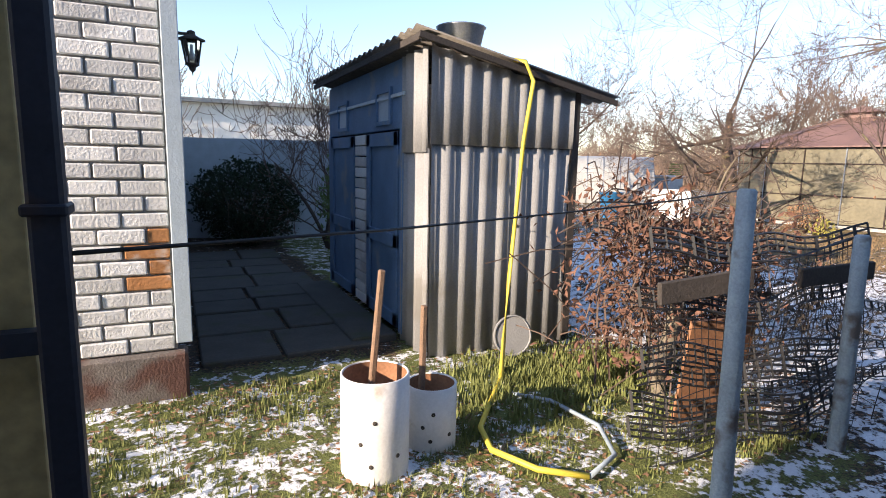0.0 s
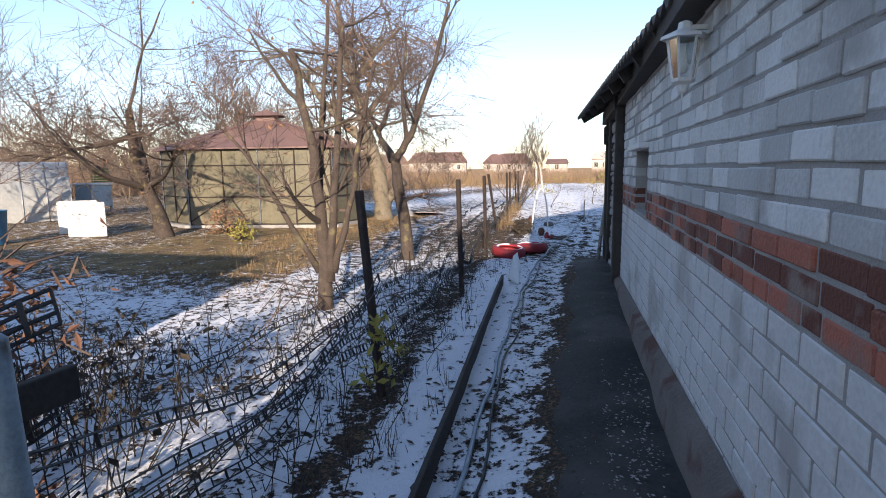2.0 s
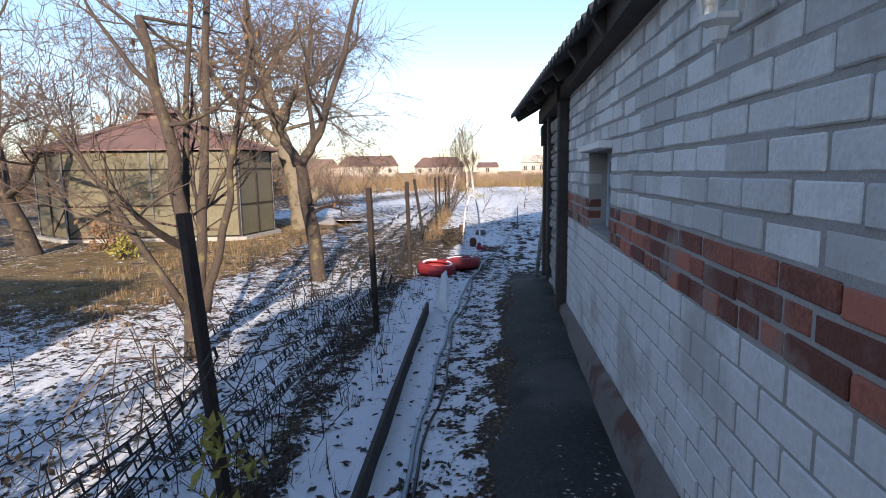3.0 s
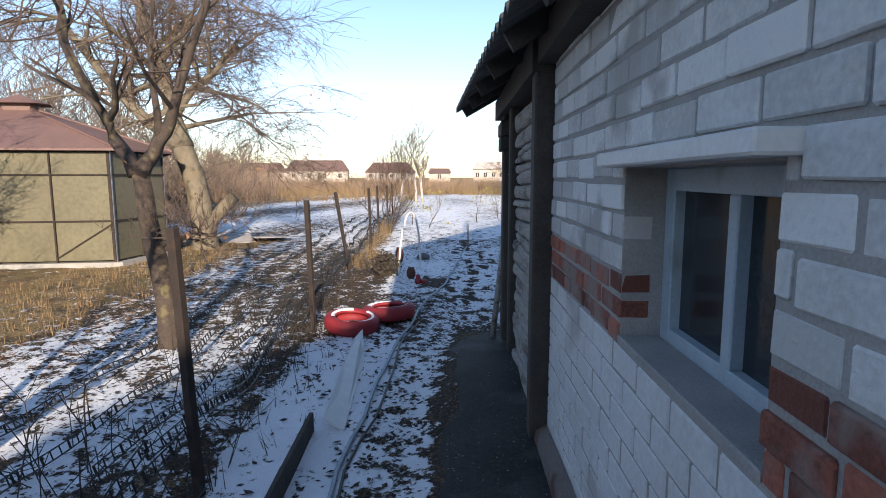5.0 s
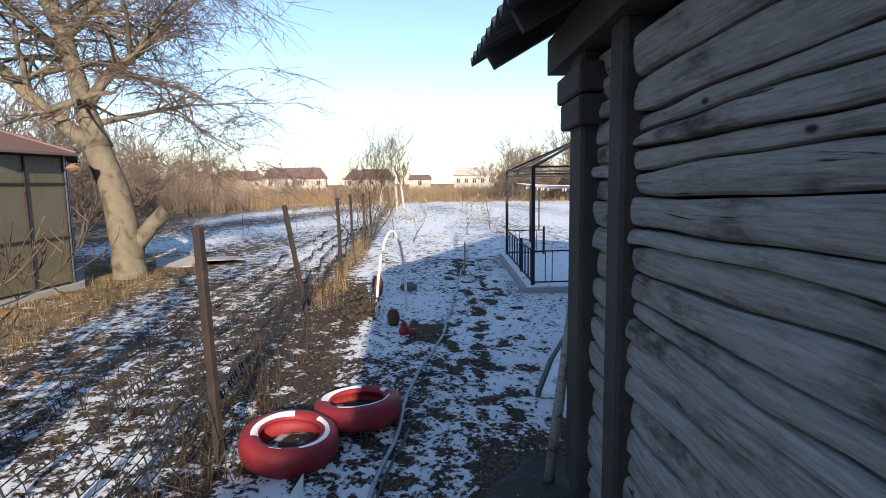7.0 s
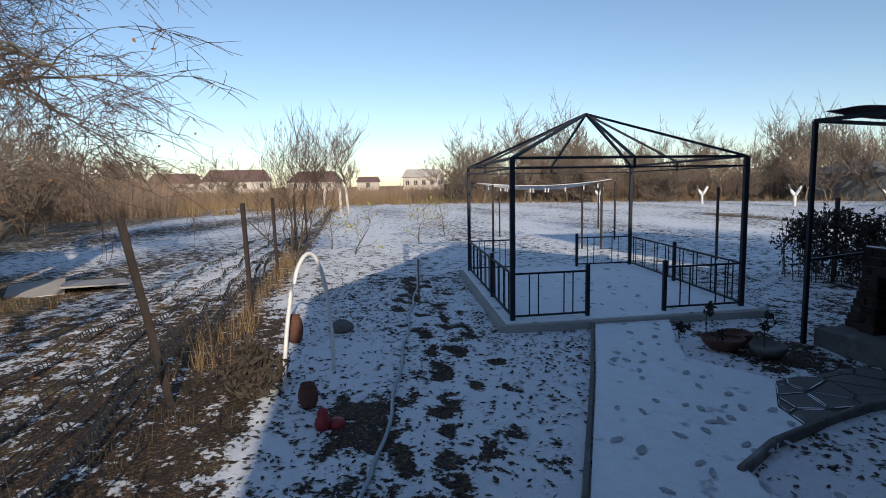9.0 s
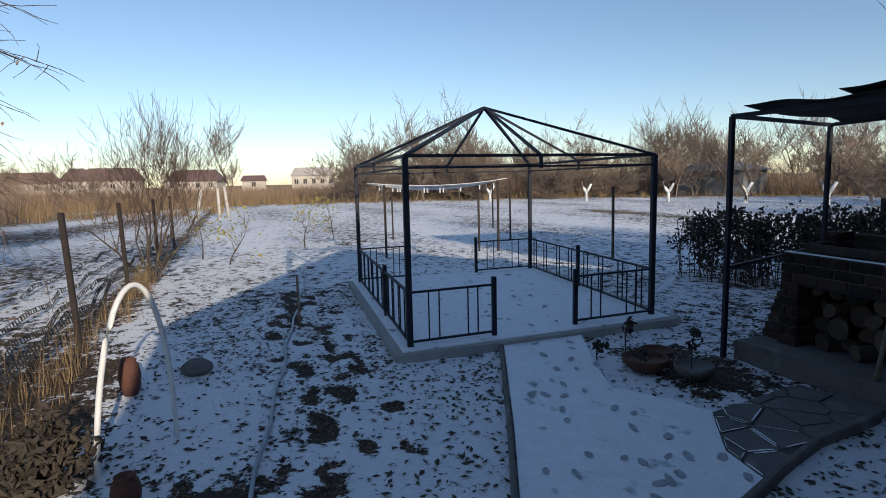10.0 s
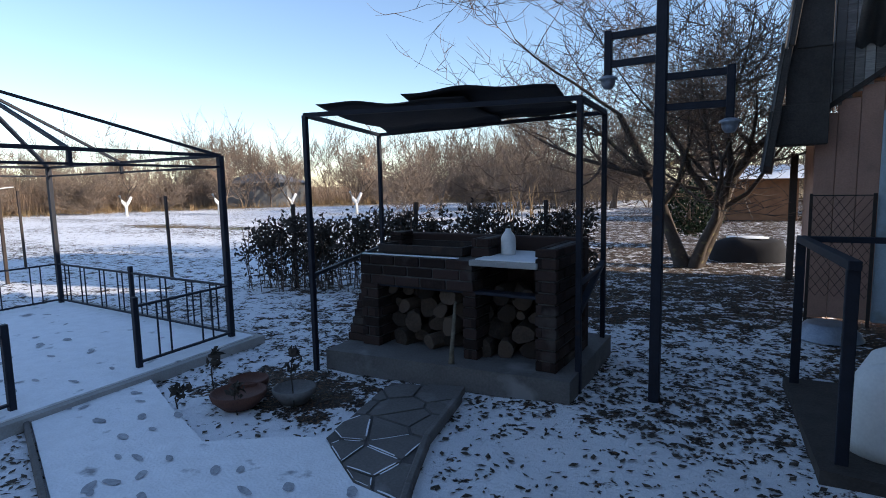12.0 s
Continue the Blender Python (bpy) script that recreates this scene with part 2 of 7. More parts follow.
def glass(name, tint=(0.8, 0.85, 0.85), rough=0.05):
    m = bpy.data.materials.new(name)
    m.use_nodes = True
    b = m.node_tree.nodes["Principled BSDF"]
    b.inputs["Base Color"].default_value = (*tint, 1)
    b.inputs["Roughness"].default_value = rough
    b.inputs["Transmission Weight"].default_value = 1.0
    b.inputs["IOR"].default_value = 1.45
    return m


GLASS = glass("clear_glass")
DARK_GLASS = mat("dusty_dark_pane", (0.025, 0.03, 0.035), 0.15, var=0.5, scale=4, fine=30, bump=0.05)


# ---- building helpers ----
def thing(name, loc, label, category, group="", rz=0.0):
    ob = new(name)
    ob.empty_display_size = 0.1
    ob.matrix_world = pose(*loc, 0, 0, rz)
    return tagged(ob, label, category, group)


def part(name, bm, material, parent, label="", smooth=False):
    """Links a bmesh as one mesh object under a thing or under a part (coordinates local to the thing)."""
    me = bpy.data.meshes.new(name)
    bm.to_mesh(me)
    bm.free()
    return mesh_part(name, me, material, parent, label, smooth)


def mesh_part(name, me, material, parent, label="", smooth=False):
    me.materials.append(material)
    if smooth:
        me.polygons.foreach_set("use_smooth", [True] * len(me.polygons))
    ob = new(name, me)
    if parent is not None:
        ob.parent = parent
    return tagged(ob, label)


def structure(name, bm, material, label):
    ob = part(name, bm, material, None, label)
    return tagged(ob, label, "structure", kind="structure")


def raw(verts, faces, name):
    me = bpy.data.meshes.new(name)
    me.from_pydata(verts, [], faces)
    me.update()
    return me


def box(bm, x0, x1, y0, y1, z0, z1, bevel=0.0, m=None):
    r = bmesh.ops.create_cube(bm, size=1)
    vs = r["verts"]
    bmesh.ops.scale(bm, vec=(x1 - x0, y1 - y0, z1 - z0), verts=vs)
    bmesh.ops.translate(bm, vec=((x0 + x1) / 2, (y0 + y1) / 2, (z0 + z1) / 2), verts=vs)
    if bevel:
        es = list({e for v in vs for e in v.link_edges})
        out = bmesh.ops.bevel(bm, geom=es, offset=bevel, segments=1, affect="EDGES")
        vs = list({v for f in out["faces"] for v in f.verts} | {v for v in vs if v.is_valid})
    if m is not None:
        bmesh.ops.transform(bm, matrix=m, verts=vs)
    return bm


def boxed(*a, **k):
    return box(bmesh.new(), *a, **k)


def beam(bm, a, b, w, h=None, bevel=0.0):
    """A bar of rectangular section from a to b."""
    a, b = Vector(a), Vector(b)
    h = h or w
    d = b - a
    q = d.to_track_quat("X", "Z").to_matrix().to_4x4()
    box(bm, 0, d.length, -w / 2, w / 2, -h / 2, h / 2, bevel, Matrix.Translation(a) @ q)
    return bm


def tube_data(verts, faces, pts, radii, sides=6, cap=True):
    """Adds a tapered tube along pts to the lists."""
    base = len(verts)
    n = len(pts)
    pts = [Vector(p) for p in pts]
    for i, p in enumerate(pts):
        d = (pts[min(i + 1, n - 1)] - pts[max(i - 1, 0)])
        if d.length < 1e-9:
            d = Vector((0, 0, 1))
        d.normalize()
        s = d.cross(Vector((0, 0, 1)) if abs(d.z) < 0.9 else Vector((1, 0, 0))).normalized()
        u = s.cross(d)
        r = radii[i] if isinstance(radii, (list, tuple)) else radii
        for k in range(sides):
            a = 2 * math.pi * k / sides
            verts.append(tuple(p + s * (r * math.cos(a)) + u * (r * math.sin(a))))
    for i in range(n - 1):
        for k in range(sides):
            k2 = (k + 1) % sides
            faces.append((base + i * sides + k, base + i * sides + k2, base + (i + 1) * sides + k2, base + (i + 1) * sides + k))
    if cap:
        faces.append(tuple(base + k for k in reversed(range(sides))))
        faces.append(tuple(base + (n - 1) * sides + k for k in range(sides)))


def tube(name, pts, radii, material, parent, sides=8, label="", smooth=True):
    v, f = [], []
    tube_data(v, f, pts, radii, sides)
    return mesh_part(name, raw(v, f, name), material, parent, label, smooth)


def lathe(profile, sides=24):
    """A surface of revolution round z from (radius, height) pairs."""
    v, f = [], []
    for r, z in profile:
        for k in range(sides):
            a = 2 * math.pi * k / sides
            v.append((r * math.cos(a), r * math.sin(a), z))
    for i in range(len(profile) - 1):
        for k in range(sides):
            k2 = (k + 1) % sides
            f.append((i * sides + k, i * sides + k2, (i + 1) * sides + k2, (i + 1) * sides + k))
    return raw(v, f, "lathe")


def corrugated(length, run, pitch=0.13, depth=0.022, thick=0.006, step=0.0163, rows=2):
    """A wavy sheet: waves across x (0..length), straight along y (0..run), lying in z = 0."""
    v, f = [], []
    nx = max(2, int(length / step))
    for side in (0, 1):
        for j in range(rows):
            for i in range(nx + 1):
                x = length * i / nx
                z = depth * math.sin(2 * math.pi * x / pitch) + (thick if side else 0)
                v.append((x, run * j / (rows - 1), z))
    w = nx + 1
    for side in (0, 1):
        o = side * w * rows
        for j in range(rows - 1):
            for i in range(nx):
                q = (o + j * w + i, o + j * w + i + 1, o + (j + 1) * w + i + 1, o + (j + 1) * w + i)
                f.append(q if side else q[::-1])
    o = w * rows
    for i in range(nx):
        f.append((i, i + 1, o + i + 1, o + i))
        e = (rows - 1) * w
        f.append((e + i + 1, e + i, o + e + i, o + e + i + 1))
    for j in range(rows - 1):
        f.append((j * w, o + j * w, o + (j + 1) * w, (j + 1) * w))
        e = w - 1
        f.append((j * w + e, (j + 1) * w + e, o + (j + 1) * w + e, o + j * w + e))
    return raw(v, f, "corrugated")


# ---- ground ----
def fence_y(x):
    return 1.88 + 0.077 * (x - 5.3)


def smooth(a, b, v):
    t = np.clip((v - a) / (b - a), 0, 1)
    return t * t * (3 - 2 * t)


def ground_height(x, y):
    rise = 0.13 * smooth(1.1, 0.3, y) * smooth(-0.6, 0.1, y) * smooth(11.9, 10.9, x)
    bumps = 0.012 * np.sin(x * 3.1 + 1.3 * np.sin(y * 2.3)) * np.sin(y * 2.7 + 0.8 * np.sin(x * 1.9))
    bumps = bumps + 0.008 * np.sin(x * 7.7 + y * 5.1) * np.sin(y * 8.3 - x * 2.2)
    far = smooth(30, 70, np.hypot(x, y))
    return rise + bumps * (1 - far) - 0.012


def ground_cover(x, y):
    """Snow, grass and straw shares of the ground."""
    f = y - fence_y(x)
    snow = np.full_like(x, 0.60)
    grass = np.full_like(x, 0.10)
    straw = np.full_like(x, 0.15)

    def put(mask, s, g, d):
        snow[:] = snow * (1 - mask) + s * mask
        grass[:] = grass * (1 - mask) + g * mask
        straw[:] = straw * (1 - mask) + d * mask

    put(smooth(19, 26, x), 0.63 + 0.10 * np.sin(y * 1.1 + 0.4 * np.sin(x * 0.35)) * np.sin(x * 0.22 + 1.0), 0.05, 0.2)
    put(smooth(20, 24, x) * smooth(1.0, 3.0, f), 0.52 + 0.14 * np.sin(y * 0.9 + 0.25 * x), 0.05, 0.35)
    put(smooth(2.4, 3.2, f) * smooth(8, 10, x) * smooth(24, 20, x) * smooth(9, 7, f), 0.26, 0.25, 0.60)
    put(smooth(7.5, 8.5, f), 0.35, 0.15, 0.5)
    put(smooth(11, 13, x) * smooth(22, 18, x) * smooth(0.0, 0.3, f) * smooth(3.2, 2.2, f), 0.44, 0.10, 0.32)
    put(smooth(-0.35, -0.1, f) * smooth(0.35, 0.1, f) * smooth(3, 5, x), 0.38, 0.12, 0.22)
    put(smooth(3.4, 4.2, x) * smooth(9, 7, x) * smooth(0.15, 0.35, f) * smooth(2.2, 1.6, f), 0.66, 0.08, 0.1)
    put(smooth(0.0, -0.15, f) * smooth(2.9, 3.6, x) * smooth(12.5, 11, x), 0.74, 0.05, 0.05)
    put(smooth(1.34, 1.24, y) * smooth(12.6, 11.6, x) * smooth(-0.5, 0.5, x), 0.56, 0.02, 0.02)
    put(smooth(0.90, 0.74, y) * smooth(12.9, 11.6, x), 0.20, 0.02, 0.02)
    put(smooth(12, 13, x) * smooth(0.0, -0.4, f) * smooth(20, 17, x) * smooth(-4, -3, y), 0.74, 0.02, 0.05)
    put(smooth(11.2, 11.8, x) * smooth(14.5, 13.6, x) * smooth(0.55, 1.0, y) * smooth(0.1, -0.2, f), 0.46, 0.05, 0.1)
    put(smooth(14.2, 14.6, x) * smooth(15.6, 15.1, x) * smooth(0.85, 1.0, y) * smooth(1.5, 1.3, y), 0.25, 0.02, 0.05)
    # Soil beside the fence; its widened near end also stands in for house shade.
    put(smooth(12.4, 13.0, x) * smooth(19.5, 17.5, x) * smooth(-0.8, -0.5, f) * smooth(1.0, 0.5, f), 0.30, 0.08, 0.18)
    put(smooth(-2.5, -3.5, y) * smooth(12, 13, x) * smooth(20, 17, x), 0.60, 0.03, 0.1)
    put(smooth(-5.0, -6.5, y) * smooth(12, 13, x) * smooth(22, 17, x), 0.38, 0.05, 0.12)
    put(smooth(-2.1, -2.4, y) * smooth(-3.1, -2.9, y) * smooth(15.3, 15.6, x) * smooth(16.9, 16.6, x), 0.38, 0.02, 0.15)
    put(smooth(3.6, 2.6, x) * smooth(1.4, 2.0, y), 0.42, 0.75, 0.3)
    put(smooth(1.6, 1.3, x) * smooth(4.2, 4.6, y) * smooth(16, 12, y), 0.22, 0.15, 0.05)
    put(np.exp(-(((x - 31.5) / 2.0) ** 2 + ((y + 14.4) / 0.55) ** 2) ** 2), 0.12, 0.95, 0.1)
    put(np.exp(-(((x - 35.5) / 3.0) ** 2 + ((y + 14.3) / 0.9) ** 2) ** 2), 0.25, 0.1, 0.6)
    put(smooth(4.2, 3.4, x) * smooth(1.7, 1.3, y) * smooth(0.9, 1.2, y), 0.22, 0.05, 0.1)
    put(smooth(52, 60, np.hypot(x - 5, y * 1.2)), 0.20, 0.05, 0.9)
    put(smooth(90, 130, np.hypot(x, y)), 0.05, 0.12, 0.85)
    return snow, grass, straw


def steps(stops):
    out = []
    for a, b, d in stops:
        k = max(1, round((b - a) / d))
        out += [a + (b - a) * i / k for i in range(k)]
    return np.array(out + [stops[-1][1]])


gx = steps([(-900, -200, 100), (-200, -40, 20), (-40, -8, 2.5), (-8, -1, 0.5), (-1, 12, 0.13), (12, 18, 0.065), (18, 30, 0.2), (30, 80, 1.5), (80, 240, 16), (240, 900, 110)])
gy = steps([(-900, -200, 100), (-200, -60, 20), (-60, -14, 2.0), (-14, -4, 0.25), (-4, 2.6, 0.075), (2.6, 12, 0.2), (12, 40, 1.5), (40, 200, 16), (200, 900, 100)])
GX, GY = np.meshgrid(gx, gy)
snow_share, grass_share, straw_share = ground_cover(GX, GY)
# footprints trodden through the snow
frng = random.Random(3)
FOOT = []
px, py = 12.6, 0.55
while px < 21:
    side = 1 if len(FOOT) % 2 else -1
    FOOT.append((px, py + side * 0.13, -0.12 + frng.uniform(-0.25, 0.25), 1.0))
    for _ in range(frng.choice((1, 2, 2, 3))):
        FOOT.append((px + frng.uniform(-0.2, 0.2), py + frng.uniform(-0.42, 0.42), frng.uniform(-0.5, 0.5), 0.8))
    px += frng.uniform(0.22, 0.36)
    py += (0.28 - py) * 0.07 if px < 16 else 0.012
HZ = ground_height(GX, GY)
for fx, fy, fa, fs in FOOT:
    dx, dy = GX - fx, GY - fy
    u = dx * math.cos(fa) + dy * math.sin(fa)
    w = -dx * math.sin(fa) + dy * math.cos(fa)
    d = np.exp(-((u / 0.115) ** 4 + (w / 0.056) ** 4))
    snow_share -= 0.62 * fs * d
    HZ -= 0.012 * d
gv = np.stack([GX.ravel(), GY.ravel(), HZ.ravel()], 1)
nxg, nyg = len(gx), len(gy)
ii, jj = np.meshgrid(np.arange(nxg - 1), np.arange(nyg - 1))
q0 = (jj * nxg + ii).ravel()
gf = np.stack([q0, q0 + 1, q0 + nxg + 1, q0 + nxg], 1)
gme = bpy.data.meshes.new("ground")
gme.vertices.add(len(gv))
gme.vertices.foreach_set("co", gv.ravel())
gme.loops.add(gf.size)
gme.polygons.add(len(gf))
gme.loops.foreach_set("vertex_index", gf.ravel())
gme.polygons.foreach_set("loop_start", np.arange(0, gf.size, 4))
gme.polygons.foreach_set("use_smooth", np.ones(len(gf), dtype=bool))
gme.update()
gme.validate()
for nm, arr in (("snow_share", snow_share), ("grass_share", grass_share), ("straw_share", straw_share)):
    at = gme.attributes.new(nm, "FLOAT", "POINT")
    at.data.foreach_set("value", arr.ravel().astype(np.float32))


def ground_material():
    m = bpy.data.materials.new("snowy_soil")
    m.use_nodes = True
    n, l = m.node_tree.nodes, m.node_tree.links
    b = n["Principled BSDF"]
    geo = n.new("ShaderNodeNewGeometry")

    def noise_tex(scale, detail=6.0, rough=0.6, loc=0.0):
        t = n.new("ShaderNodeTexNoise")
        t.inputs["Scale"].default_value, t.inputs["Detail"].default_value, t.inputs["Roughness"].default_value = scale, detail, rough
        mp = n.new("ShaderNodeMapping")
        mp.inputs["Location"].default_value = (loc, loc * 0.7, 0)
        l.new(geo.outputs["Position"], mp.inputs["Vector"])
        l.new(mp.outputs[0], t.inputs["Vector"])
        return t.outputs[0]

    def math_node(op, a, c, clamp=False):
        t = n.new("ShaderNodeMath")
        t.operation, t.use_clamp = op, clamp
        for k, v in ((0, a), (1, c)):
            if isinstance(v, (int, float)):
                t.inputs[k].default_value = v
            else:
                l.new(v, t.inputs[k])
        return t.outputs[0]

    def share(name):
        t = n.new("ShaderNodeAttribute")
        t.attribute_name = name
        return t.outputs["Fac"]

    def mixc(f, a, c):
        t = n.new("ShaderNodeMix")
        t.data_type = "RGBA"
        l.new(f, t.inputs["Factor"])
        for k, v in (("A", a), ("B", c)):
            if isinstance(v, tuple):
                t.inputs[k].default_value = (*v, 1)
            else:
                l.new(v, t.inputs[k])
        return t.outputs["Result"]

    def cut(src, level, width):
        """1 where src is over 1 - level."""
        a = math_node("ADD", src, level)
        a = math_node("SUBTRACT", a, 1.0)
        a = math_node("DIVIDE", a, width)
        return math_node("ADD", a, 0.5, True)

    def spread(src):
        a = math_node("SUBTRACT", src, 0.5)
        a = math_node("MULTIPLY", a, 3.0)
        return math_node("ADD", a, 0.5)

    big, mid, fine, tiny = noise_tex(0.9, 4, 0.5, 3.0), noise_tex(5.5, 6, 0.62, 7.0), noise_tex(26, 5, 0.6, 1.0), noise_tex(130, 3, 0.6)
    blend = math_node("ADD", math_node("MULTIPLY", mid, 0.5), math_node("MULTIPLY", fine, 0.35))
    blend = spread(math_node("ADD", blend, math_node("MULTIPLY", big, 0.15)))
    snow_m = cut(blend, share("snow_share"), 0.10)
    leafn = spread(noise_tex(38, 4, 0.65, 11.0))
    grass_m = cut(spread(math_node("ADD", math_node("MULTIPLY", noise_tex(3.0, 5, 0.6, 23.0), 0.5), math_node("MULTIPLY", noise_tex(45, 3, 0.6, 5.0), 0.5))), share("grass_share"), 0.3)
    straw_m = cut(spread(math_node("ADD", math_node("MULTIPLY", noise_tex(2.2, 5, 0.6, 41.0), 0.5), math_node("MULTIPLY", noise_tex(60, 3, 0.6, 9.0), 0.5))), share("straw_share"), 0.3)
    soil = mixc(spread(fine), (0.02, 0.016, 0.013), (0.066, 0.05, 0.038))
    soil = mixc(cut(leafn, 0.34, 0.08), soil, (0.16, 0.095, 0.055))
    straw = mixc(spread(tiny), (0.16, 0.105, 0.05), (0.40, 0.29, 0.14))
    grass = mixc(spread(tiny), (0.05, 0.065, 0.02), (0.22, 0.24, 0.075))
    col = mixc(straw_m, soil, straw)
    col = mixc(grass_m, col, grass)
    snowc = mixc(spread(tiny), (0.80, 0.82, 0.85), (0.92, 0.93, 0.95))
    col = mixc(snow_m, col, snowc)
    l.new(col, b.inputs["Base Color"])
    b.inputs["Roughness"].default_value = 0.9
    b.inputs["Specular IOR Level"].default_value = 0.25
    h = math_node("ADD", math_node("MULTIPLY", snow_m, 0.6), math_node("MULTIPLY", fine, 0.7))
    h = math_node("ADD", h, math_node("MULTIPLY", tiny, 0.35))
    bp = n.new("ShaderNodeBump")
    bp.inputs["Strength"].default_value, bp.inputs["Distance"].default_value = 0.8, 0.03
    l.new(h, bp.inputs["Height"])
    l.new(bp.outputs[0], b.inputs["Normal"])
    return m


ground = mesh_part("ground", gme, ground_material(), None)
tagged(ground, "frozen garden soil with thin patchy snow and leaves", "ground", kind="structure")
# worn concrete strip along the house wall
cx, cv, cf = np.arange(-2.0, 11.95, 0.12), [], []
for i, x in enumerate(cx):
    edge = 0.80 + 0.05 * math.sin(x * 2.3) + 0.035 * math.sin(x * 6.1 + 1) + 0.02 * math.sin(x * 15.3) - 0.5 * max(0.0, x - 11.3)
    for j in range(7):
        y = -0.02 + 0.02 * x * (1 - j / 6) + (edge + 0.02) * j / 6
        cv.append((x, y, float(ground_height(np.array(x), np.array(y))) + (0.016 if j < 6 else -0.02)))
for i in range(len(cx) - 1):
    cf += [(i * 7 + j, (i + 1) * 7 + j, (i + 1) * 7 + j + 1, i * 7 + j + 1) for j in range(6)]
WALK_CONCRETE = mat("worn_damp_concrete", (0.03, 0.029, 0.027), 0.8, var=0.7, scale=2.2, fine=38, bump=0.5, second=(0.07, 0.067, 0.062), amount=0.45, spec=0.3)
tagged(mesh_part("concrete_walk", raw(cv, cf, "walk"), WALK_CONCRETE, None, "", True), "worn damp concrete strip along the house", "path", kind="structure")


# ---- house with the brick side wall ----
HOUSE = thing("house", (0, 0, 0), "low brick and log house with dark sheet roof", "house")
WALL = pose(0, -0.07, 0, 0, 0, 1.44)  # the brick wall's own frame: x along it, y = 0 its face
BRICK_END, LOG_END_X = 9.15, 11.48
WIN0, WIN1, WIN_Z0, WIN_Z1 = 6.95, 7.83, 1.13, 1.70
bm = bmesh.new()
box(bm, -6.0, WIN0, -0.36, -0.008, 0.0, 2.42, 0, WALL)
box(bm, WIN1, BRICK_END, -0.36, -0.008, 0.0, 2.42, 0, WALL)
box(bm, WIN0, WIN1, -0.36, -0.008, 0.0, WIN_Z0, 0, WALL)
box(bm, WIN0, WIN1, -0.36, -0.008, WIN_Z1, 2.42, 0, WALL)
brick_wall = part("brick_wall", bm, MORTAR, HOUSE, "white brick wall with a red brick band")
# other walls that close the house
bm = bmesh.new()
box(bm, -6.0, -5.7, -7.0, -0.5, 0, 2.4)
box(bm, -6.0, 11.45, -7.1, -6.85, 0, 2.4)
part("rear_wall", bm, PLINTH, HOUSE)
# gable end, facing the gazebo
GX0 = 11.50
EAVE_Y, EAVE_Z, RIDGE_Y, SLOPE = 0.76, 2.33, -3.45, 0.577
RIDGE_Z = EAVE_Z + SLOPE * (EAVE_Y - RIDGE_Y)
bm = bmesh.new()
box(bm, GX0 - 0.2, GX0, -5.2, 0.0, 0, 2.3)
part("end_wall", bm, OLD_WOOD, HOUSE, "grey boarded end wall")
bm = bmesh.new()
box(bm, GX0 - 0.2, GX0, -6.85, -5.2, 0, 2.3)
part("end_wall", bm, OLD_WOOD, HOUSE)
gable = []
yb = -6.9
while yb < 0.2:
    top = RIDGE_Z - SLOPE * abs(yb + 0.07 - RIDGE_Y) - 0.1
    if top > 2.35:
        bm = boxed(GX0 - 0.05, GX0 + 0.02 + 0.006 * (len(gable) % 2), yb, yb + 0.138, 2.28, top, 0.004)
        gable.append(part("gable_board", bm, OLD_WOOD, HOUSE))
    yb += 0.142
# roof: two corrugated slopes
run = math.hypot(EAVE_Y - RIDGE_Y, RIDGE_Z - EAVE_Z)
ang = math.degrees(math.atan(SLOPE))
ROOF_X0, ROOF_X1 = -6.5, 12.27


def eave_y(x):
    return max(EAVE_Y - 0.078 * (ROOF_X1 - x), -0.07 + 0.0251 * x + 0.13)


def slope_sheet():
    """The front roof slope, its eave drawing nearer to the wall towards the street end."""
    v, f = [], []
    n = int((ROOF_X1 - ROOF_X0) / 0.03)
    for i in range(n + 1):
        x = ROOF_X0 + (ROOF_X1 - ROOF_X0) * i / n
        w = 0.03 * math.sin(2 * math.pi * x / 0.17)
        for th in (0, 0.014):
            v += [(x, eave_y(x), EAVE_Z + 0.05 + w + th), (x, RIDGE_Y, RIDGE_Z + w + th)]
    for i in range(n):
        a, b = i * 4, i * 4 + 4
        f += [(a, a + 1, b + 1, b), (a + 2, b + 2, b + 3, a + 3), (a, b, b + 2, a + 2), (a + 1, a + 3, b + 3, b + 1)]
    return raw(v, f, "slope")


roof = mesh_part("roof", slope_sheet(), ROOF_DARK, HOUSE, "dark corrugated roof sheets", True)
back = corrugated(ROOF_X1 - ROOF_X0, run, 0.15, 0.024, 0.007, 0.03)
roof2 = mesh_part("roof", back, ROOF_DARK, HOUSE, "", True)
roof2.matrix_local = pose(ROOF_X0, RIDGE_Y - (EAVE_Y - RIDGE_Y), EAVE_Z, ang, 0, 0)
for k in range(24):
    x = -5.6 + k * 0.76
    ey = eave_y(x)
    lift = (RIDGE_Z - EAVE_Z - 0.05) / (ey - RIDGE_Y)
    a = Vector((x, ey - 0.06, EAVE_Z - 0.045 + 0.06 * lift))
    b_ = Vector((x, -0.8, EAVE_Z - 0.045 + (ey + 0.8) * lift))
    part("rafter", beam(bmesh.new(), a, b_, 0.06, 0.1), DARK_WOOD, HOUSE)
part("wall_plate", beam(beam(bmesh.new(), (-6, -0.05, 2.36), (BRICK_END, 0.18, 2.36), 0.14, 0.16), (BRICK_END, 0.20, 2.33), (11.9, 0.27, 2.33), 0.16, 0.18), DARK_WOOD, HOUSE)
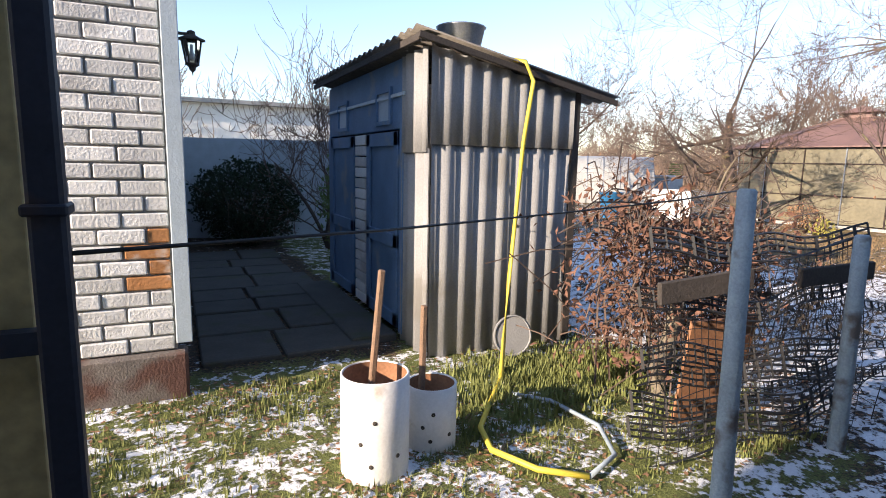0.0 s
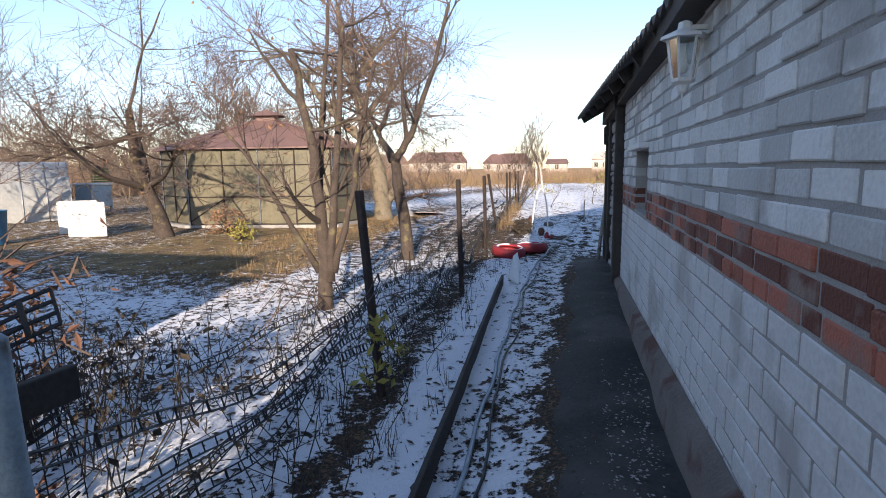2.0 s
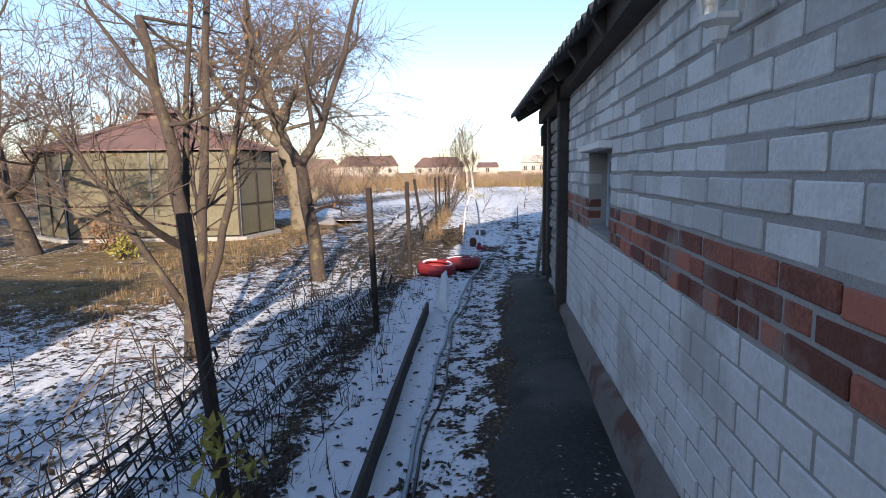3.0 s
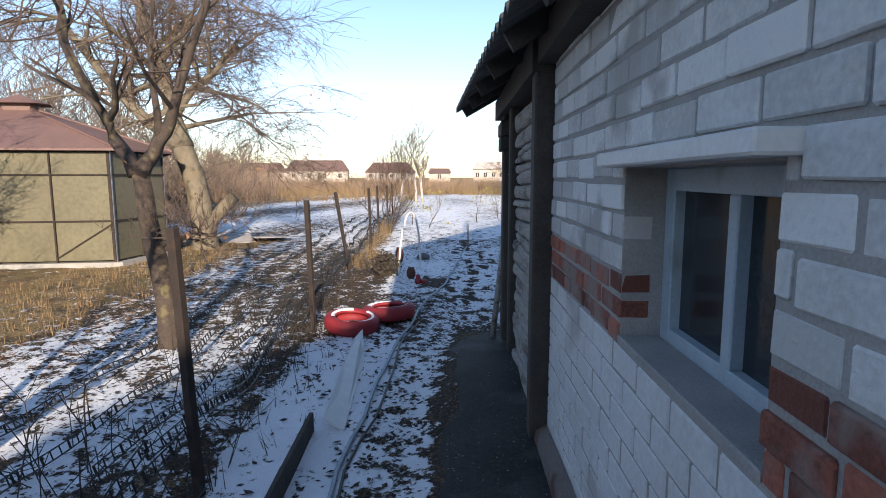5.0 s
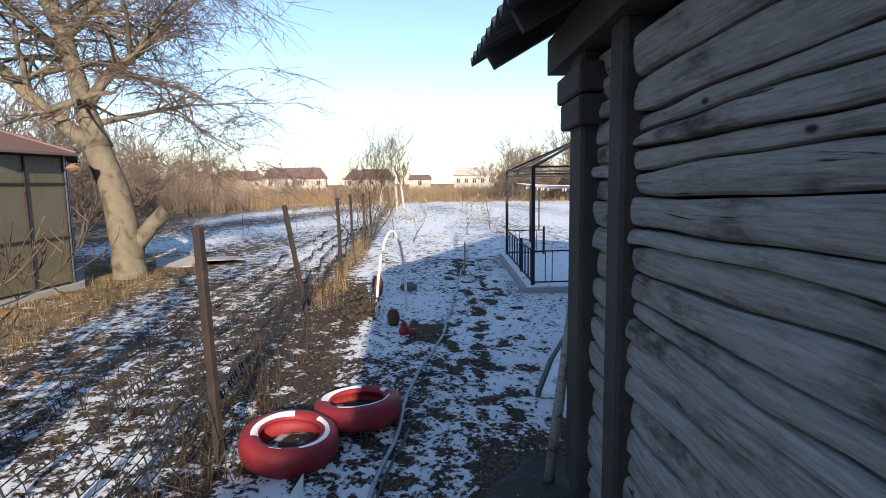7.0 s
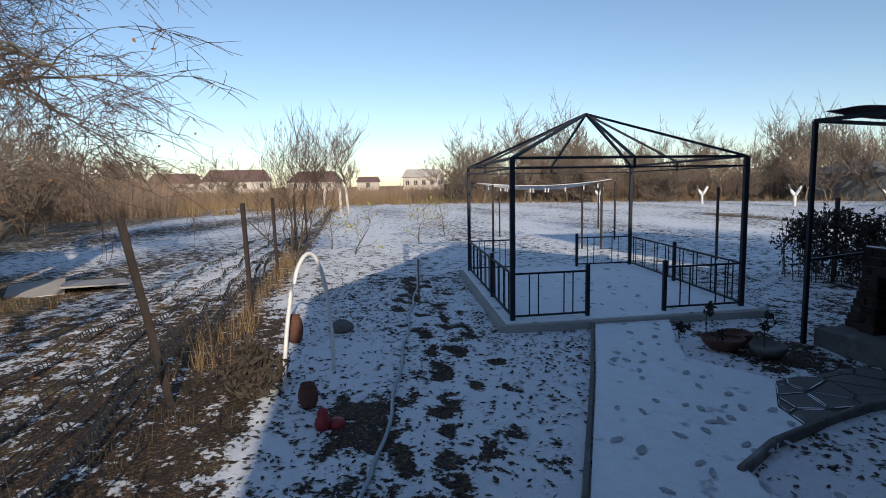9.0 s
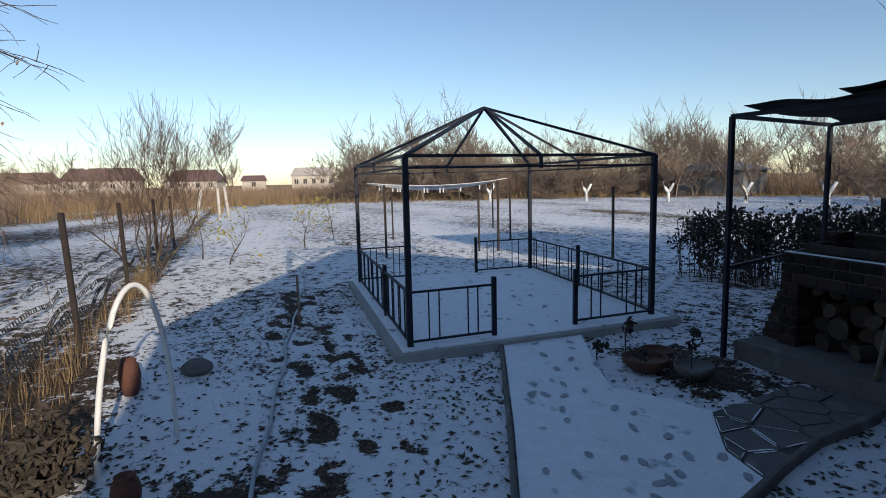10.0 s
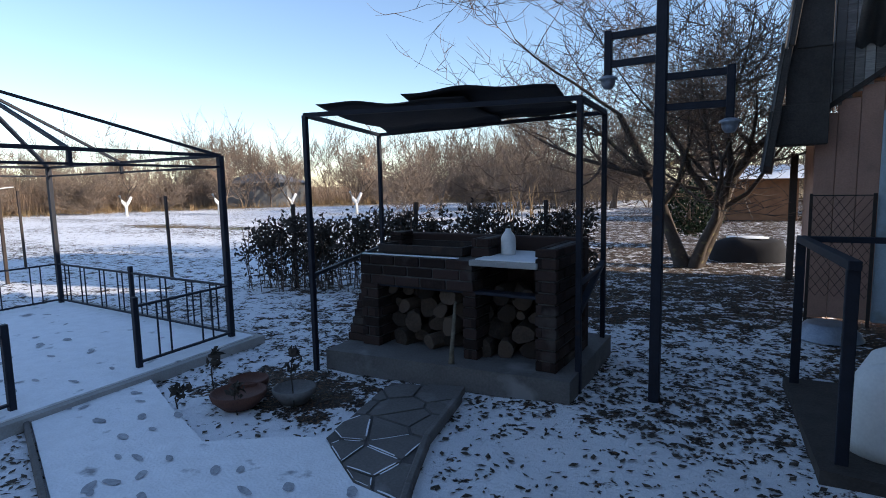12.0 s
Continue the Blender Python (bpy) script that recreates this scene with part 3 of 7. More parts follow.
for dz, dx in ((2.12, 0.22), (1.98, 0.12)):
    part("beam_end", boxed(11.2, 11.50 + dx, 0.16, 0.33, dz - 0.07, dz + 0.06, 0.01), DARK_WOOD, HOUSE)
# plinth along the wall
v, f = [], []
for i in range(31):
    x = -5 + (BRICK_END + 5) * i / 30
    t = 0.47 - 0.036 * max(0, x - 2)
    w = 0.01 * math.sin(i * 2.1)
    for yy, zz in ((0.0, t + 0.02), (0.06 + w, t - 0.02 + w), (0.10 + w, 0.0), (0.10 + w, -0.1)):
        p = WALL @ Vector((x, yy, zz))
        v.append(tuple(p))
for i in range(30):
    for k in range(3):
        a = i * 4 + k
        f.append((a, a + 1, a + 5, a + 4))
mesh_part("plinth", raw(v, f, "plinth"), PLINTH, HOUSE, "rough dirty concrete plinth", True)
# window in the brick wall
win = part("window", beam(bmesh.new(), WALL @ Vector((WIN0 - 0.06, 0.03, WIN_Z1 + 0.03)), WALL @ Vector((WIN1 + 0.03, 0.03, WIN_Z1 + 0.025)), 0.10, 0.045, 0.006), WHITE_PAINT, HOUSE, "small old window with rusty lintel")
bm = bmesh.new()
for a in ((WIN0, WIN0 + 0.07, WIN_Z0, WIN_Z1), (WIN1 - 0.07, WIN1, WIN_Z0, WIN_Z1), (WIN0 + 0.07, WIN1 - 0.07, WIN_Z1 - 0.07, WIN_Z1), (WIN0 + 0.07, WIN1 - 0.07, WIN_Z0, WIN_Z0 + 0.06), (7.36, 7.41, WIN_Z0 + 0.06, WIN_Z1 - 0.07)):
    box(bm, a[0], a[1], -0.2, -0.14, a[2], a[3], 0.004, WALL)
part("frame", bm, PALE_BLUE, win, "peeling pale blue frame")
part("pane", box(bmesh.new(), WIN0 + 0.05, WIN1 - 0.05, -0.185, -0.175, WIN_Z0 + 0.04, WIN_Z1 - 0.05, 0, WALL), DARK_GLASS, win, "dusty dark pane")
part("sill", box(bmesh.new(), WIN0, WIN1, -0.14, 0.0, WIN_Z0 - 0.005, WIN_Z0 + 0.02, 0.004, WALL), MORTAR, win)
# log part
corner_post = part("corner_post", box(bmesh.new(), 9.16, 9.33, 0.05, 0.26, 0.0, 2.3, 0.012), DARK_WOOD, HOUSE, "dark tarred corner post")
part("corner_post", box(bmesh.new(), 11.28, 11.53, 0.05, 0.30, 0.1, 2.25, 0.015), DARK_WOOD, HOUSE)
part("corner_post", box(bmesh.new(), 10.76, 10.94, 0.05, 0.275, 0.1, 2.25, 0.015), DARK_WOOD, HOUSE)
part("log_wall_core", boxed(9.2, 11.45, -0.1, 0.05, 0.0, 2.3), DARK_WOOD, HOUSE)
lrng = random.Random(11)
for x0, x1, fall in ((9.33, 10.76, 0.03), (10.94, 11.28, 0.0)):
    z, seams = 0.10, []
    while z < 2.24:
        seams.append((z, lrng.uniform(0, 6.3), lrng.uniform(0, 6.3), lrng.uniform(0.004, 0.010)))
        z += lrng.choice((0.075, 0.095, 0.11, 0.12, 0.135)) + lrng.uniform(-0.012, 0.012)

    def seam(k, x):
        z, p, q, w = seams[k]
        return z + w * math.sin(p + x * 3.1) + 0.4 * w * math.sin(q + x * 9.7) - fall * (x - x0) / (x1 - x0)

    for k in range(len(seams) - 1):
        n = max(5, int((x1 - x0) / 0.065))
        v, f = [], []
        p1, p2, bulge = lrng.uniform(0, 6), lrng.uniform(0, 6), lrng.uniform(-0.012, 0.014)
        skew = lrng.uniform(-0.012, 0.012)
        for i in range(n):
            x = x0 + (x1 - x0) * i / (n - 1)
            open_up = 0.006 + 0.012 * max(0.0, math.sin(p1 * 3 + x * 4.3)) ** 2
            lo, hi = seam(k, x) + open_up * 0.4, seam(k + 1, x) - open_up * 0.6
            h = hi - lo
            oy = 0.195 + bulge + 0.02 * (x - 9.3) + 0.008 * math.sin(p1 + x * 2.7) + 0.004 * math.sin(p2 + x * 11) + lrng.uniform(-0.002, 0.002)
            for dy, dz in ((-0.1, 0.0), (-0.016 - skew, 0.0), (-0.003 - skew * 0.7, h * 0.10), (0.003 - skew * 0.3, h * 0.32), (0.004 + skew * 0.3, h * 0.62), (-0.002 + skew * 0.7, h * 0.90), (-0.014 + skew, h), (-0.1, h)):
                v.append((x, oy + dy, lo + dz))
        m = 8
        for i in range(n - 1):
            for j in range(m):
                j2 = (j + 1) % m
                f.append((i * m + j, (i + 1) * m + j, (i + 1) * m + j2, i * m + j2))
        f += [tuple(range(m)), tuple((n - 1) * m + j for j in reversed(range(m)))]
        mesh_part("log", raw(v, f, "log"), AGED_BOARDS, HOUSE)
ob = thing("leaning_pole", (11.62, 0.37, 0.05), "rough grey pole leaning against the log corner", "pole")
tube("shaft", [(0, 0, -0.04), (-0.045, -0.05, 0.5), (-0.09, -0.10, 1.0)], [0.03, 0.028, 0.025], AGED_BOARDS, ob, 8)


def wall_lantern(loc, rz, material, black=False):
    ob = thing("wall_lantern", loc, "black wall lantern with clear glass" if black else "white hexagonal wall lantern with clear glass panes", "wall lamp", rz=rz)
    part("bracket", beam(beam(bmesh.new(), (-0.13, 0, 0.20), (0.0, 0, 0.20), 0.022), (-0.14, 0, 0.02), (-0.14, 0, 0.24), 0.05, 0.02, 0.004), material, ob)
    mesh_part("cap", lathe([(0.005, 0.235), (0.03, 0.225), (0.035, 0.195), (0.105, 0.165), (0.11, 0.15), (0.07, 0.148)], 6), material, ob)
    for k in range(6):
        a = k * math.pi / 3
        part("bar", beam(bmesh.new(), (0.078 * math.cos(a), 0.078 * math.sin(a), 0.15), (0.05 * math.cos(a), 0.05 * math.sin(a), -0.03), 0.009), material, ob)
        a2 = a + math.pi / 3
        c = [(0.075 * math.cos(a), 0.075 * math.sin(a), 0.15), (0.075 * math.cos(a2), 0.075 * math.sin(a2), 0.15), (0.048 * math.cos(a2), 0.048 * math.sin(a2), -0.03), (0.048 * math.cos(a), 0.048 * math.sin(a), -0.03)]
        pane = mesh_part("pane", raw(c, [(0, 1, 2, 3)], "pane"), GLASS, ob)
        pane.visible_shadow = False
    mesh_part("bottom", lathe([(0.055, -0.03), (0.055, -0.045), (0.03, -0.06), (0.022, -0.09), (0.006, -0.1), (0.002, -0.13)], 6), material, ob)
    mesh_part("bulb", lathe([(0.012, 0.12), (0.014, 0.06), (0.027, 0.03), (0.02, 0.0), (0.002, -0.01)], 10), WHITE_PAINT, ob, "", True)
    return ob


p = WALL @ Vector((4.98, 0.10, 2.0))
wall_lantern(tuple(p), 91.4, WHITE_PAINT)

# ---- trees ----
def grow(seed, height, radius, stems=1, lean=(0, 0), fork=0.35, levels=4, spread=0.6, twig=1.0, sides=6, kids=(3, 4, 5, 6), droop=0.0, stem_spread=0.3, up=0.15, twig_r=0.006, limbs=(), per=6):
    """Bare tree: lists for trunk with limbs, and for the twigs; base at the origin."""
    r = random.Random(seed)
    tv, tf, wv, wf = [], [], [], []
    tips, big = [], []

    def branch(p, d, length, rad, level):
        n = 5 if level < 2 else 4
        pts, rr = [p], [rad * (1.25 if level == 0 else 1.0)]
        q, dd = p.copy(), d.copy()
        for i in range(1, n + 1):
            dd = (dd + Vector((r.gauss(0, 0.16), r.gauss(0, 0.16), r.gauss(0, 0.10) + up * 0.5 * (level > 0) - droop * (level > 1)))).normalized()
            q = q + dd * (length / n)
            pts.append(q.copy())
            rr.append(max(rad * (1 - 0.62 * i / n), twig_r * 0.5))
        thin = rad < 0.016
        tube_data(wv if thin else tv, wf if thin else tf, pts, rr, 3 if thin else (sides if level < 2 else 5), False)
        if level >= levels:
            tips.append(pts[-1])
            return
        k = kids[min(level, len(kids) - 1)]
        for c in range(k):
            t = r.uniform(fork, 1.0) if c else 1.0
            i = min(int(t * n), n)
            base = pts[i]
            ax = Vector((r.gauss(0, 1), r.gauss(0, 1), r.gauss(0, 0.5) + up)).normalized()
            nd = (dd * (1 - spread) + ax * spread).normalized() if c else (dd + ax * 0.25).normalized()
            branch(base, nd, length * r.uniform(0.5, 0.78) * (twig if level >= 2 else 1), max(rr[i] * r.uniform(0.45, 0.7), twig_r), level + 1)

    for line, r0, r1, ln in limbs:
        line = [Vector(p) for p in line]
        fine = []
        for i in range(len(line) - 1):
            for k in range(3):
                fine.append(line[i].lerp(line[i + 1], k / 3) + Vector((r.gauss(0, 0.012), r.gauss(0, 0.012), 0)))
        fine.append(line[-1])
        nn = len(fine)
        rr = [r0 + (r1 - r0) * i / (nn - 1) for i in range(nn)]
        rr[0] *= 1.25
        lv, lf = [], []
        tube_data(lv, lf, fine, rr, sides, True)
        big.append((lv, lf))
        for c in range(per if ln else 0):
            i = nn - 1 if c < 2 else int(nn * r.uniform(0.35, 0.98))
            i = min(i, nn - 1)
            dd = (fine[i] - fine[max(0, i - 2)]).normalized()
            ax = Vector((r.gauss(0, 1), r.gauss(0, 1), r.gauss(0, 0.5) + up)).normalized()
            branch(fine[i], (dd * (1 - spread) + ax * spread).normalized(), ln * r.uniform(0.6, 1.1), rr[i] * r.uniform(0.4, 0.7), 2)

    for s in range(0 if limbs else stems):
        a = 2 * math.pi * s / max(stems, 1) + r.uniform(-0.4, 0.4)
        off = Vector((math.cos(a), math.sin(a), 0)) * (stem_spread if stems > 1 else 0)
        d = (Vector((lean[0], lean[1], 1)) + off * r.uniform(0.5, 1.3)).normalized()
        branch(off * (0.35 if stems > 1 else 0) * radius * 4 + Vector((0, 0, -0.08)), d, height * r.uniform(0.42, 0.55), radius * (r.uniform(0.6, 1) if stems > 1 else 1), 0)
    return tv, tf, wv, wf, tips, big


def leaf_cloud(points, seed, count, size, jitter):
    r = random.Random(seed)
    v, f = [], []
    for _ in range(count):
        c = Vector(r.choice(points)) + Vector((r.gauss(0, jitter), r.gauss(0, jitter), r.gauss(0, jitter)))
        a = Vector((r.gauss(0, 1), r.gauss(0, 1), r.gauss(0, 1))).normalized() * size * r.uniform(0.5, 1.1)
        b_ = a.cross(Vector((r.gauss(0, 1), r.gauss(0, 1), r.gauss(0, 1)))).normalized() * size * r.uniform(0.25, 0.5)
        k = len(v)
        fold = a.cross(b_).normalized() * size * 0.18
        v += [tuple(c - a), tuple(c + b_ + fold), tuple(c + a), tuple(c - b_ + fold)]
        f += [(k, k + 1, k + 2), (k, k + 2, k + 3)]
    return v, f


def tree(name, loc, label, bark=None, leaves=None, category="tree", group="", twigs=None, **k):
    ob = thing(name, loc, label, category, group)
    tv, tf, wv, wf, tips, big = grow(**k)
    for i, (lv, lf) in enumerate(big):
        mesh_part("limb" if i else "trunk", raw(lv, lf, "limb"), bark or BARK, ob, "", True)
    if tv:
        tagged(mesh_part("bough_tangle" if big else "trunk", raw(tv, tf, "bough_tangle"), bark or BARK, ob, "", True), kind="stuff" if big else "")
    mesh_part("crown", raw(wv, wf, "crown"), twigs or TWIG, ob, "bare twigs")
    if leaves:
        material, count, size = leaves
        v, f = leaf_cloud(tips, k["seed"], count, size, 0.12)
        mesh_part("leaves", raw(v, f, "leaves"), material, ob, "few withered leaves")
    return ob


tree("bushy_tree", (7.85, 3.47, 0), "bare many-stemmed young tree beside the fence", seed=4, height=5, radius=0.1, levels=5, spread=0.62, kids=(4, 4, 4, 3, 3), up=0.18, per=6, twig_r=0.004, leaves=(DRY_LEAF, 120, 0.04), limbs=(
    (((0, 0, -0.1), (0, 0.0, 0.5), (0.0, 0.02, 1.2), (0.05, 0.15, 2.0), (0.1, 0.35, 2.9)), 0.10, 0.04, 0.9),
    (((0, -0.05, 0.3), (0.0, -0.12, 1.0), (0.05, -0.2, 1.8), (0.1, -0.28, 3.1)), 0.06, 0.03, 0.9),
    (((0.02, -0.1, 0.4), (0.1, -0.28, 1.1), (0.1, -0.42, 1.9), (0.2, -0.6, 2.7)), 0.045, 0.02, 0.8),
    (((0, 0.05, 0.4), (-0.1, 0.5, 1.2), (-0.1, 0.75, 1.6), (-0.1, 1.1, 2.0)), 0.035, 0.014, 0.7),
    (((0, 0.0, 0.3), (0.15, 0.1, 1.2), (0.3, 0.1, 2.2), (0.35, 0.0, 3.4)), 0.045, 0.02, 0.8)))
tree("fruit_tree", (11.3, 3.56, 0), "bare leaning fruit tree with forked trunk", seed=8, height=5, radius=0.13, levels=5, spread=0.58, kids=(3, 3, 4, 4, 3), up=0.25, per=7, twig_r=0.004, leaves=(DRY_LEAF, 60, 0.04), limbs=(
    (((0, 0, -0.1), (0, 0.05, 0.5), (0, 0.16, 1.32), (0, 0.22, 1.75)), 0.125, 0.085, 0),
    (((0, 0.22, 1.7), (0, 0.5, 2.2), (0, 0.85, 2.92), (0.1, 1.0, 3.7)), 0.07, 0.03, 1.0),
    (((0, 0.22, 1.7), (0, 0.0, 2.0), (0, -0.15, 2.3), (0, -0.5, 3.2), (0.05, -0.75, 4.2)), 0.075, 0.028, 1.0),
    (((0, 0.0, 2.05), (0.1, 0.1, 2.8), (0.1, 0.0, 3.8)), 0.04, 0.02, 0.9),
    (((0, 0.1, 1.0), (-0.1, -0.3, 1.15), (-0.2, -0.6, 1.12)), 0.03, 0.012, 0.4)))
tree("old_willow", (19.0, 6.86, 0), "large old pale-barked tree with thick leaning trunk", bark=PALE_BARK, seed=21, height=9, radius=0.36, levels=5, spread=0.6, kids=(4, 5, 5, 5, 5), up=0.05, droop=0.08, sides=12, per=11, leaves=(DRY_LEAF, 900, 0.045), limbs=(
    (((0, -0.02, -0.1), (0, 0.0, 0.5), (0, 0.14, 1.52), (0, 0.42, 2.4)), 0.30, 0.22, 0),
    (((0, 0.40, 2.35), (0.05, 0.65, 3.26), (0.1, 0.88, 4.3), (0.1, 1.25, 5.2), (0.2, 1.4, 6.6)), 0.20, 0.07, 1.9),
    (((0, 0.42, 2.35), (-0.1, 1.2, 3.0), (-0.2, 1.95, 3.8), (-0.3, 2.9, 5.2)), 0.16, 0.06, 1.8),
    (((0.05, 0.6, 3.1), (0.1, 0.1, 3.7), (0.2, -0.4, 4.1)), 0.11, 0.07, 1.9),
    (((0.1, 0.9, 4.3), (0.3, 0.2, 5.2), (0.4, -0.6, 5.9)), 0.09, 0.04, 1.8),
    (((0.1, 0.5, 2.8), (0.4, -0.2, 3.0), (0.7, -1.0, 3.2)), 0.06, 0.03, 1.6),
    (((0.05, -0.1, 0.55), (0.1, -0.45, 0.95), (0.1, -0.72, 1.2)), 0.15, 0.14, 0)))
tree("walnut_tree", (13.7, 10.6, 0), "bare spreading tree with whitewashed trunk", seed=33, height=6.2, radius=0.2, levels=5, spread=0.66, kids=(6, 5, 5, 5, 4), up=0.1, fork=0.5, leaves=(DRY_LEAF, 300, 0.045))
tree("garden_tree", (10.8, 17.5, 0), "bare spreading garden tree behind the greenhouse", seed=34, height=6.5, radius=0.16, levels=5, spread=0.62, kids=(5, 5, 5, 4, 4), up=0.15, fork=0.4)
tree("garden_tree", (21.5, 15.5, 0), "bare garden tree behind the pavilion", seed=35, height=7.0, radius=0.16, levels=5, spread=0.6, kids=(5, 5, 5, 4, 4), up=0.2, fork=0.4)
tree("garden_shrub", (22.8, 3.0, 0), "tall bare shrub in dry grass", seed=41, height=2.9, radius=0.03, stems=8, stem_spread=0.36, levels=4, spread=0.5, kids=(4, 4, 4, 3), up=0.22, twig_r=0.004, category="shrub")
tree("apple_tree", (14.2, -10.6, 0), "wide bare apple tree with tangled twigs", seed=52, height=6.0, radius=0.17, stems=3, stem_spread=0.45, levels=5, spread=0.66, kids=(5, 5, 5, 5, 4), up=0.12, fork=0.35)

# ---- fence along the garden ----
FENCE = thing("garden_fence", (0, 0, 0), "sagging black mesh fence on rusty posts", "fence")
POSTS = [(5.56, 1.94, 1.42, 0.06), (8.75, 2.06, 1.43, -0.08), (11.9, 2.30, 1.43, -0.07), (15.4, 2.62, 1.42, -0.16), (18.5, 2.80, 1.42, -0.10), (21.8, 3.15, 1.42, -0.06), (25.0, 3.35, 1.40, 0.03), (28.2, 3.6, 1.40, -0.04)]
for x, y, h, ln in POSTS:
    part("post", beam(bmesh.new(), (x, y, -0.1), (x + ln, y + (0.2 if x == 15.4 else 0.15 if x < 6 else 0.02), h), 0.05, 0.05, 0.006), RUSTY, FENCE)


def lattice(a, b, z0, z1, sag, seed, cell=0.055, w=0.009, tilt=0.0):
    """A slack strip of square plastic mesh from a to b."""
    r = random.Random(seed)
    a, b = Vector(a), Vector(b)
    n = int((b - a).length / cell)
    m = max(2, int((z1 - z0) / cell))
    d = (b - a).normalized()
    side = Vector((-d.y, d.x, 0))
    ph = r.uniform(0, 6)

    def at(i, j):
        t = i / n
        p = a.lerp(b, t)
        q = j / m
        z = z0 + (z1 - z0) * q - sag * 4 * t * (1 - t) * q + 0.03 * math.sin(ph + t * 9 + q * 2)
        return p + side * (0.06 * math.sin(ph * 2 + t * 7 + q * 3) + tilt * q) + Vector((0, 0, z))

    v, f = [], []
    for j in range(m + 1):
        tube_data(v, f, [at(i, j) for i in range(n + 1)], w * (1.5 if j in (0, m) else 0.6), 3, False)
    for i in range(n + 1):
        if r.random() < 0.93:
            tube_data(v, f, [at(i, j) for j in range(m + 1)], w * 0.5, 3, False)
    return raw(v, f, "mesh_strip")


def band(a, b, z, sag, seed, lines=2, gap=0.045, w=0.009, cell=0.06, off=0.0):
    """A stiff black edge band of the netting: parallel cords with cross bars, hanging slack."""
    r = random.Random(seed)
    a, b = Vector(a), Vector(b)
    n = max(4, int((b - a).length / cell))
    d = (b - a).normalized()
    side = Vector((-d.y, d.x, 0))
    ph = r.uniform(0, 6)

    def at(t, j):
        return a.lerp(b, t) + side * (off + 0.05 * math.sin(ph + 6 * t) + 0.3 * gap * j) + Vector((0, 0, z - sag * 4 * t * (1 - t) + 0.025 * math.sin(ph * 2 + 13 * t) + gap * j))

    v, f = [], []
    for j in range(lines):
        tube_data(v, f, [at(i / n, j) for i in range(n + 1)], w * 0.8, 4, False)
    for i in range(n + 1):
        if r.random() < 0.9:
            tube_data(v, f, [at(i / n, 0), at(i / n, lines - 1)], w * (1.3 if i % 3 == 0 else 0.8), 4, False)
    return raw(v, f, "mesh_band")


for i in range(7):
    a, b_ = POSTS[i], POSTS[i + 1]
    for k, (z, sg, off) in enumerate(((0.36, 0.14, 0.06), (0.20, 0.09, 0.24), (0.11, 0.04, 0.52), (0.06, 0.01, 0.92), (0.05, 0.0, 1.45))):
        mesh_part("mesh_band", band((a[0], a[1], 0), (b_[0], b_[1], 0), z, sg, 10 * i + k, 2, 0.055, 0.007, 0.075, off), PLASTIC_BLACK, FENCE)
    mesh_part("net", lattice((a[0], a[1], 0), (b_[0], b_[1], 0), 0.02, 0.34, 0.12, i, 0.075, 0.0022, 0.35), PLASTIC_BLACK, FENCE)

# near fence with tall lattice
NEAR = thing("lattice_fence", (0, 0, 0), "torn black lattice fence on worn blue-grey posts", "fence")
for x, y, h, dx, dy in ((1.76, 1.68, 1.43, 0.17, 0.17), (3.03, 1.93, 1.19, -0.12, -0.05)):
    mesh_part("post", lathe([(0.046, -0.1), (0.042, h * 0.5), (0.039, h - 0.01), (0.03, h), (0.001, h)], 10), POST_PAINT, NEAR, "", True).matrix_local = pose(x, y, 0) @ Matrix(((1, 0, dx / h, 0), (0, 1, dy / h, 0), (0, 0, 1, 0), (0, 0, 0, 1)))
for k, (z, sg) in enumerate(((1.12, 0.05), (0.86, 0.10), (0.55, 0.08), (0.42, 0.04), (0.26, 0.06), (0.12, 0.02))):
    mesh_part("mesh_band", band((1.80, 2.22, 0), (3.25, 2.02, 0), z, sg, 300 + k, 4, 0.032, 0.008, 0.075), PLASTIC_BLACK, NEAR)
    mesh_part("mesh_band", band((3.03, 1.98, 0), (5.5, 1.95, 0), z * (0.75 if k < 3 else 0.4), sg + 0.2 if k < 3 else 0.05, 330 + k, 2, 0.045, 0.006, 0.09, 0.12 * k), PLASTIC_BLACK, NEAR)
mesh_part("net", lattice((1.80, 2.22, 0), (3.25, 2.02, 0), 0.02, 1.16, 0.08, 77, 0.055, 0.0045), PLASTIC_BLACK, NEAR)
part("rail", beam(bmesh.new(), (1.78, 2.12, 0.93), (2.35, 2.06, 0.98), 0.03, 0.11, 0.004), DARK_WOOD, NEAR)
part("rail", beam(bmesh.new(), (2.7, 2.04, 0.96), (3.25, 1.98, 0.98), 0.03, 0.10, 0.004), DARK_WOOD, NEAR)
part("board", boxed(0, 0.48, 0, 0.02, 0, 0.66, 0.003), RUST_SHEET, NEAR, "leaning rusty brown board").matrix_local = pose(2.32, 2.45, 0.02, 8, 0, -6)

# ---- gazebo frame ----
GAZ = thing("gazebo_frame", (0, 0, 0), "dark steel gazebo frame without roof cover", "gazebo")
A, B, C, D = Vector((17.24, -0.38, 0)), Vector((17.55, -3.26, 0)), Vector((21.15, -3.38, 0)), Vector((20.95, -0.37, 0))
EV, APEX = 1.88, Vector((19.22, -1.87, 2.58))
TOP = Vector((0, 0, EV))
for c in (A, B, C, D):
    part("post", beam(bmesh.new(), c + Vector((0, 0, 0.03)), c + TOP, 0.055, 0.055, 0.004), BLACK_STEEL, GAZ)
    part("rafter", beam(bmesh.new(), c + TOP, APEX, 0.04, 0.03), BLACK_STEEL, GAZ)
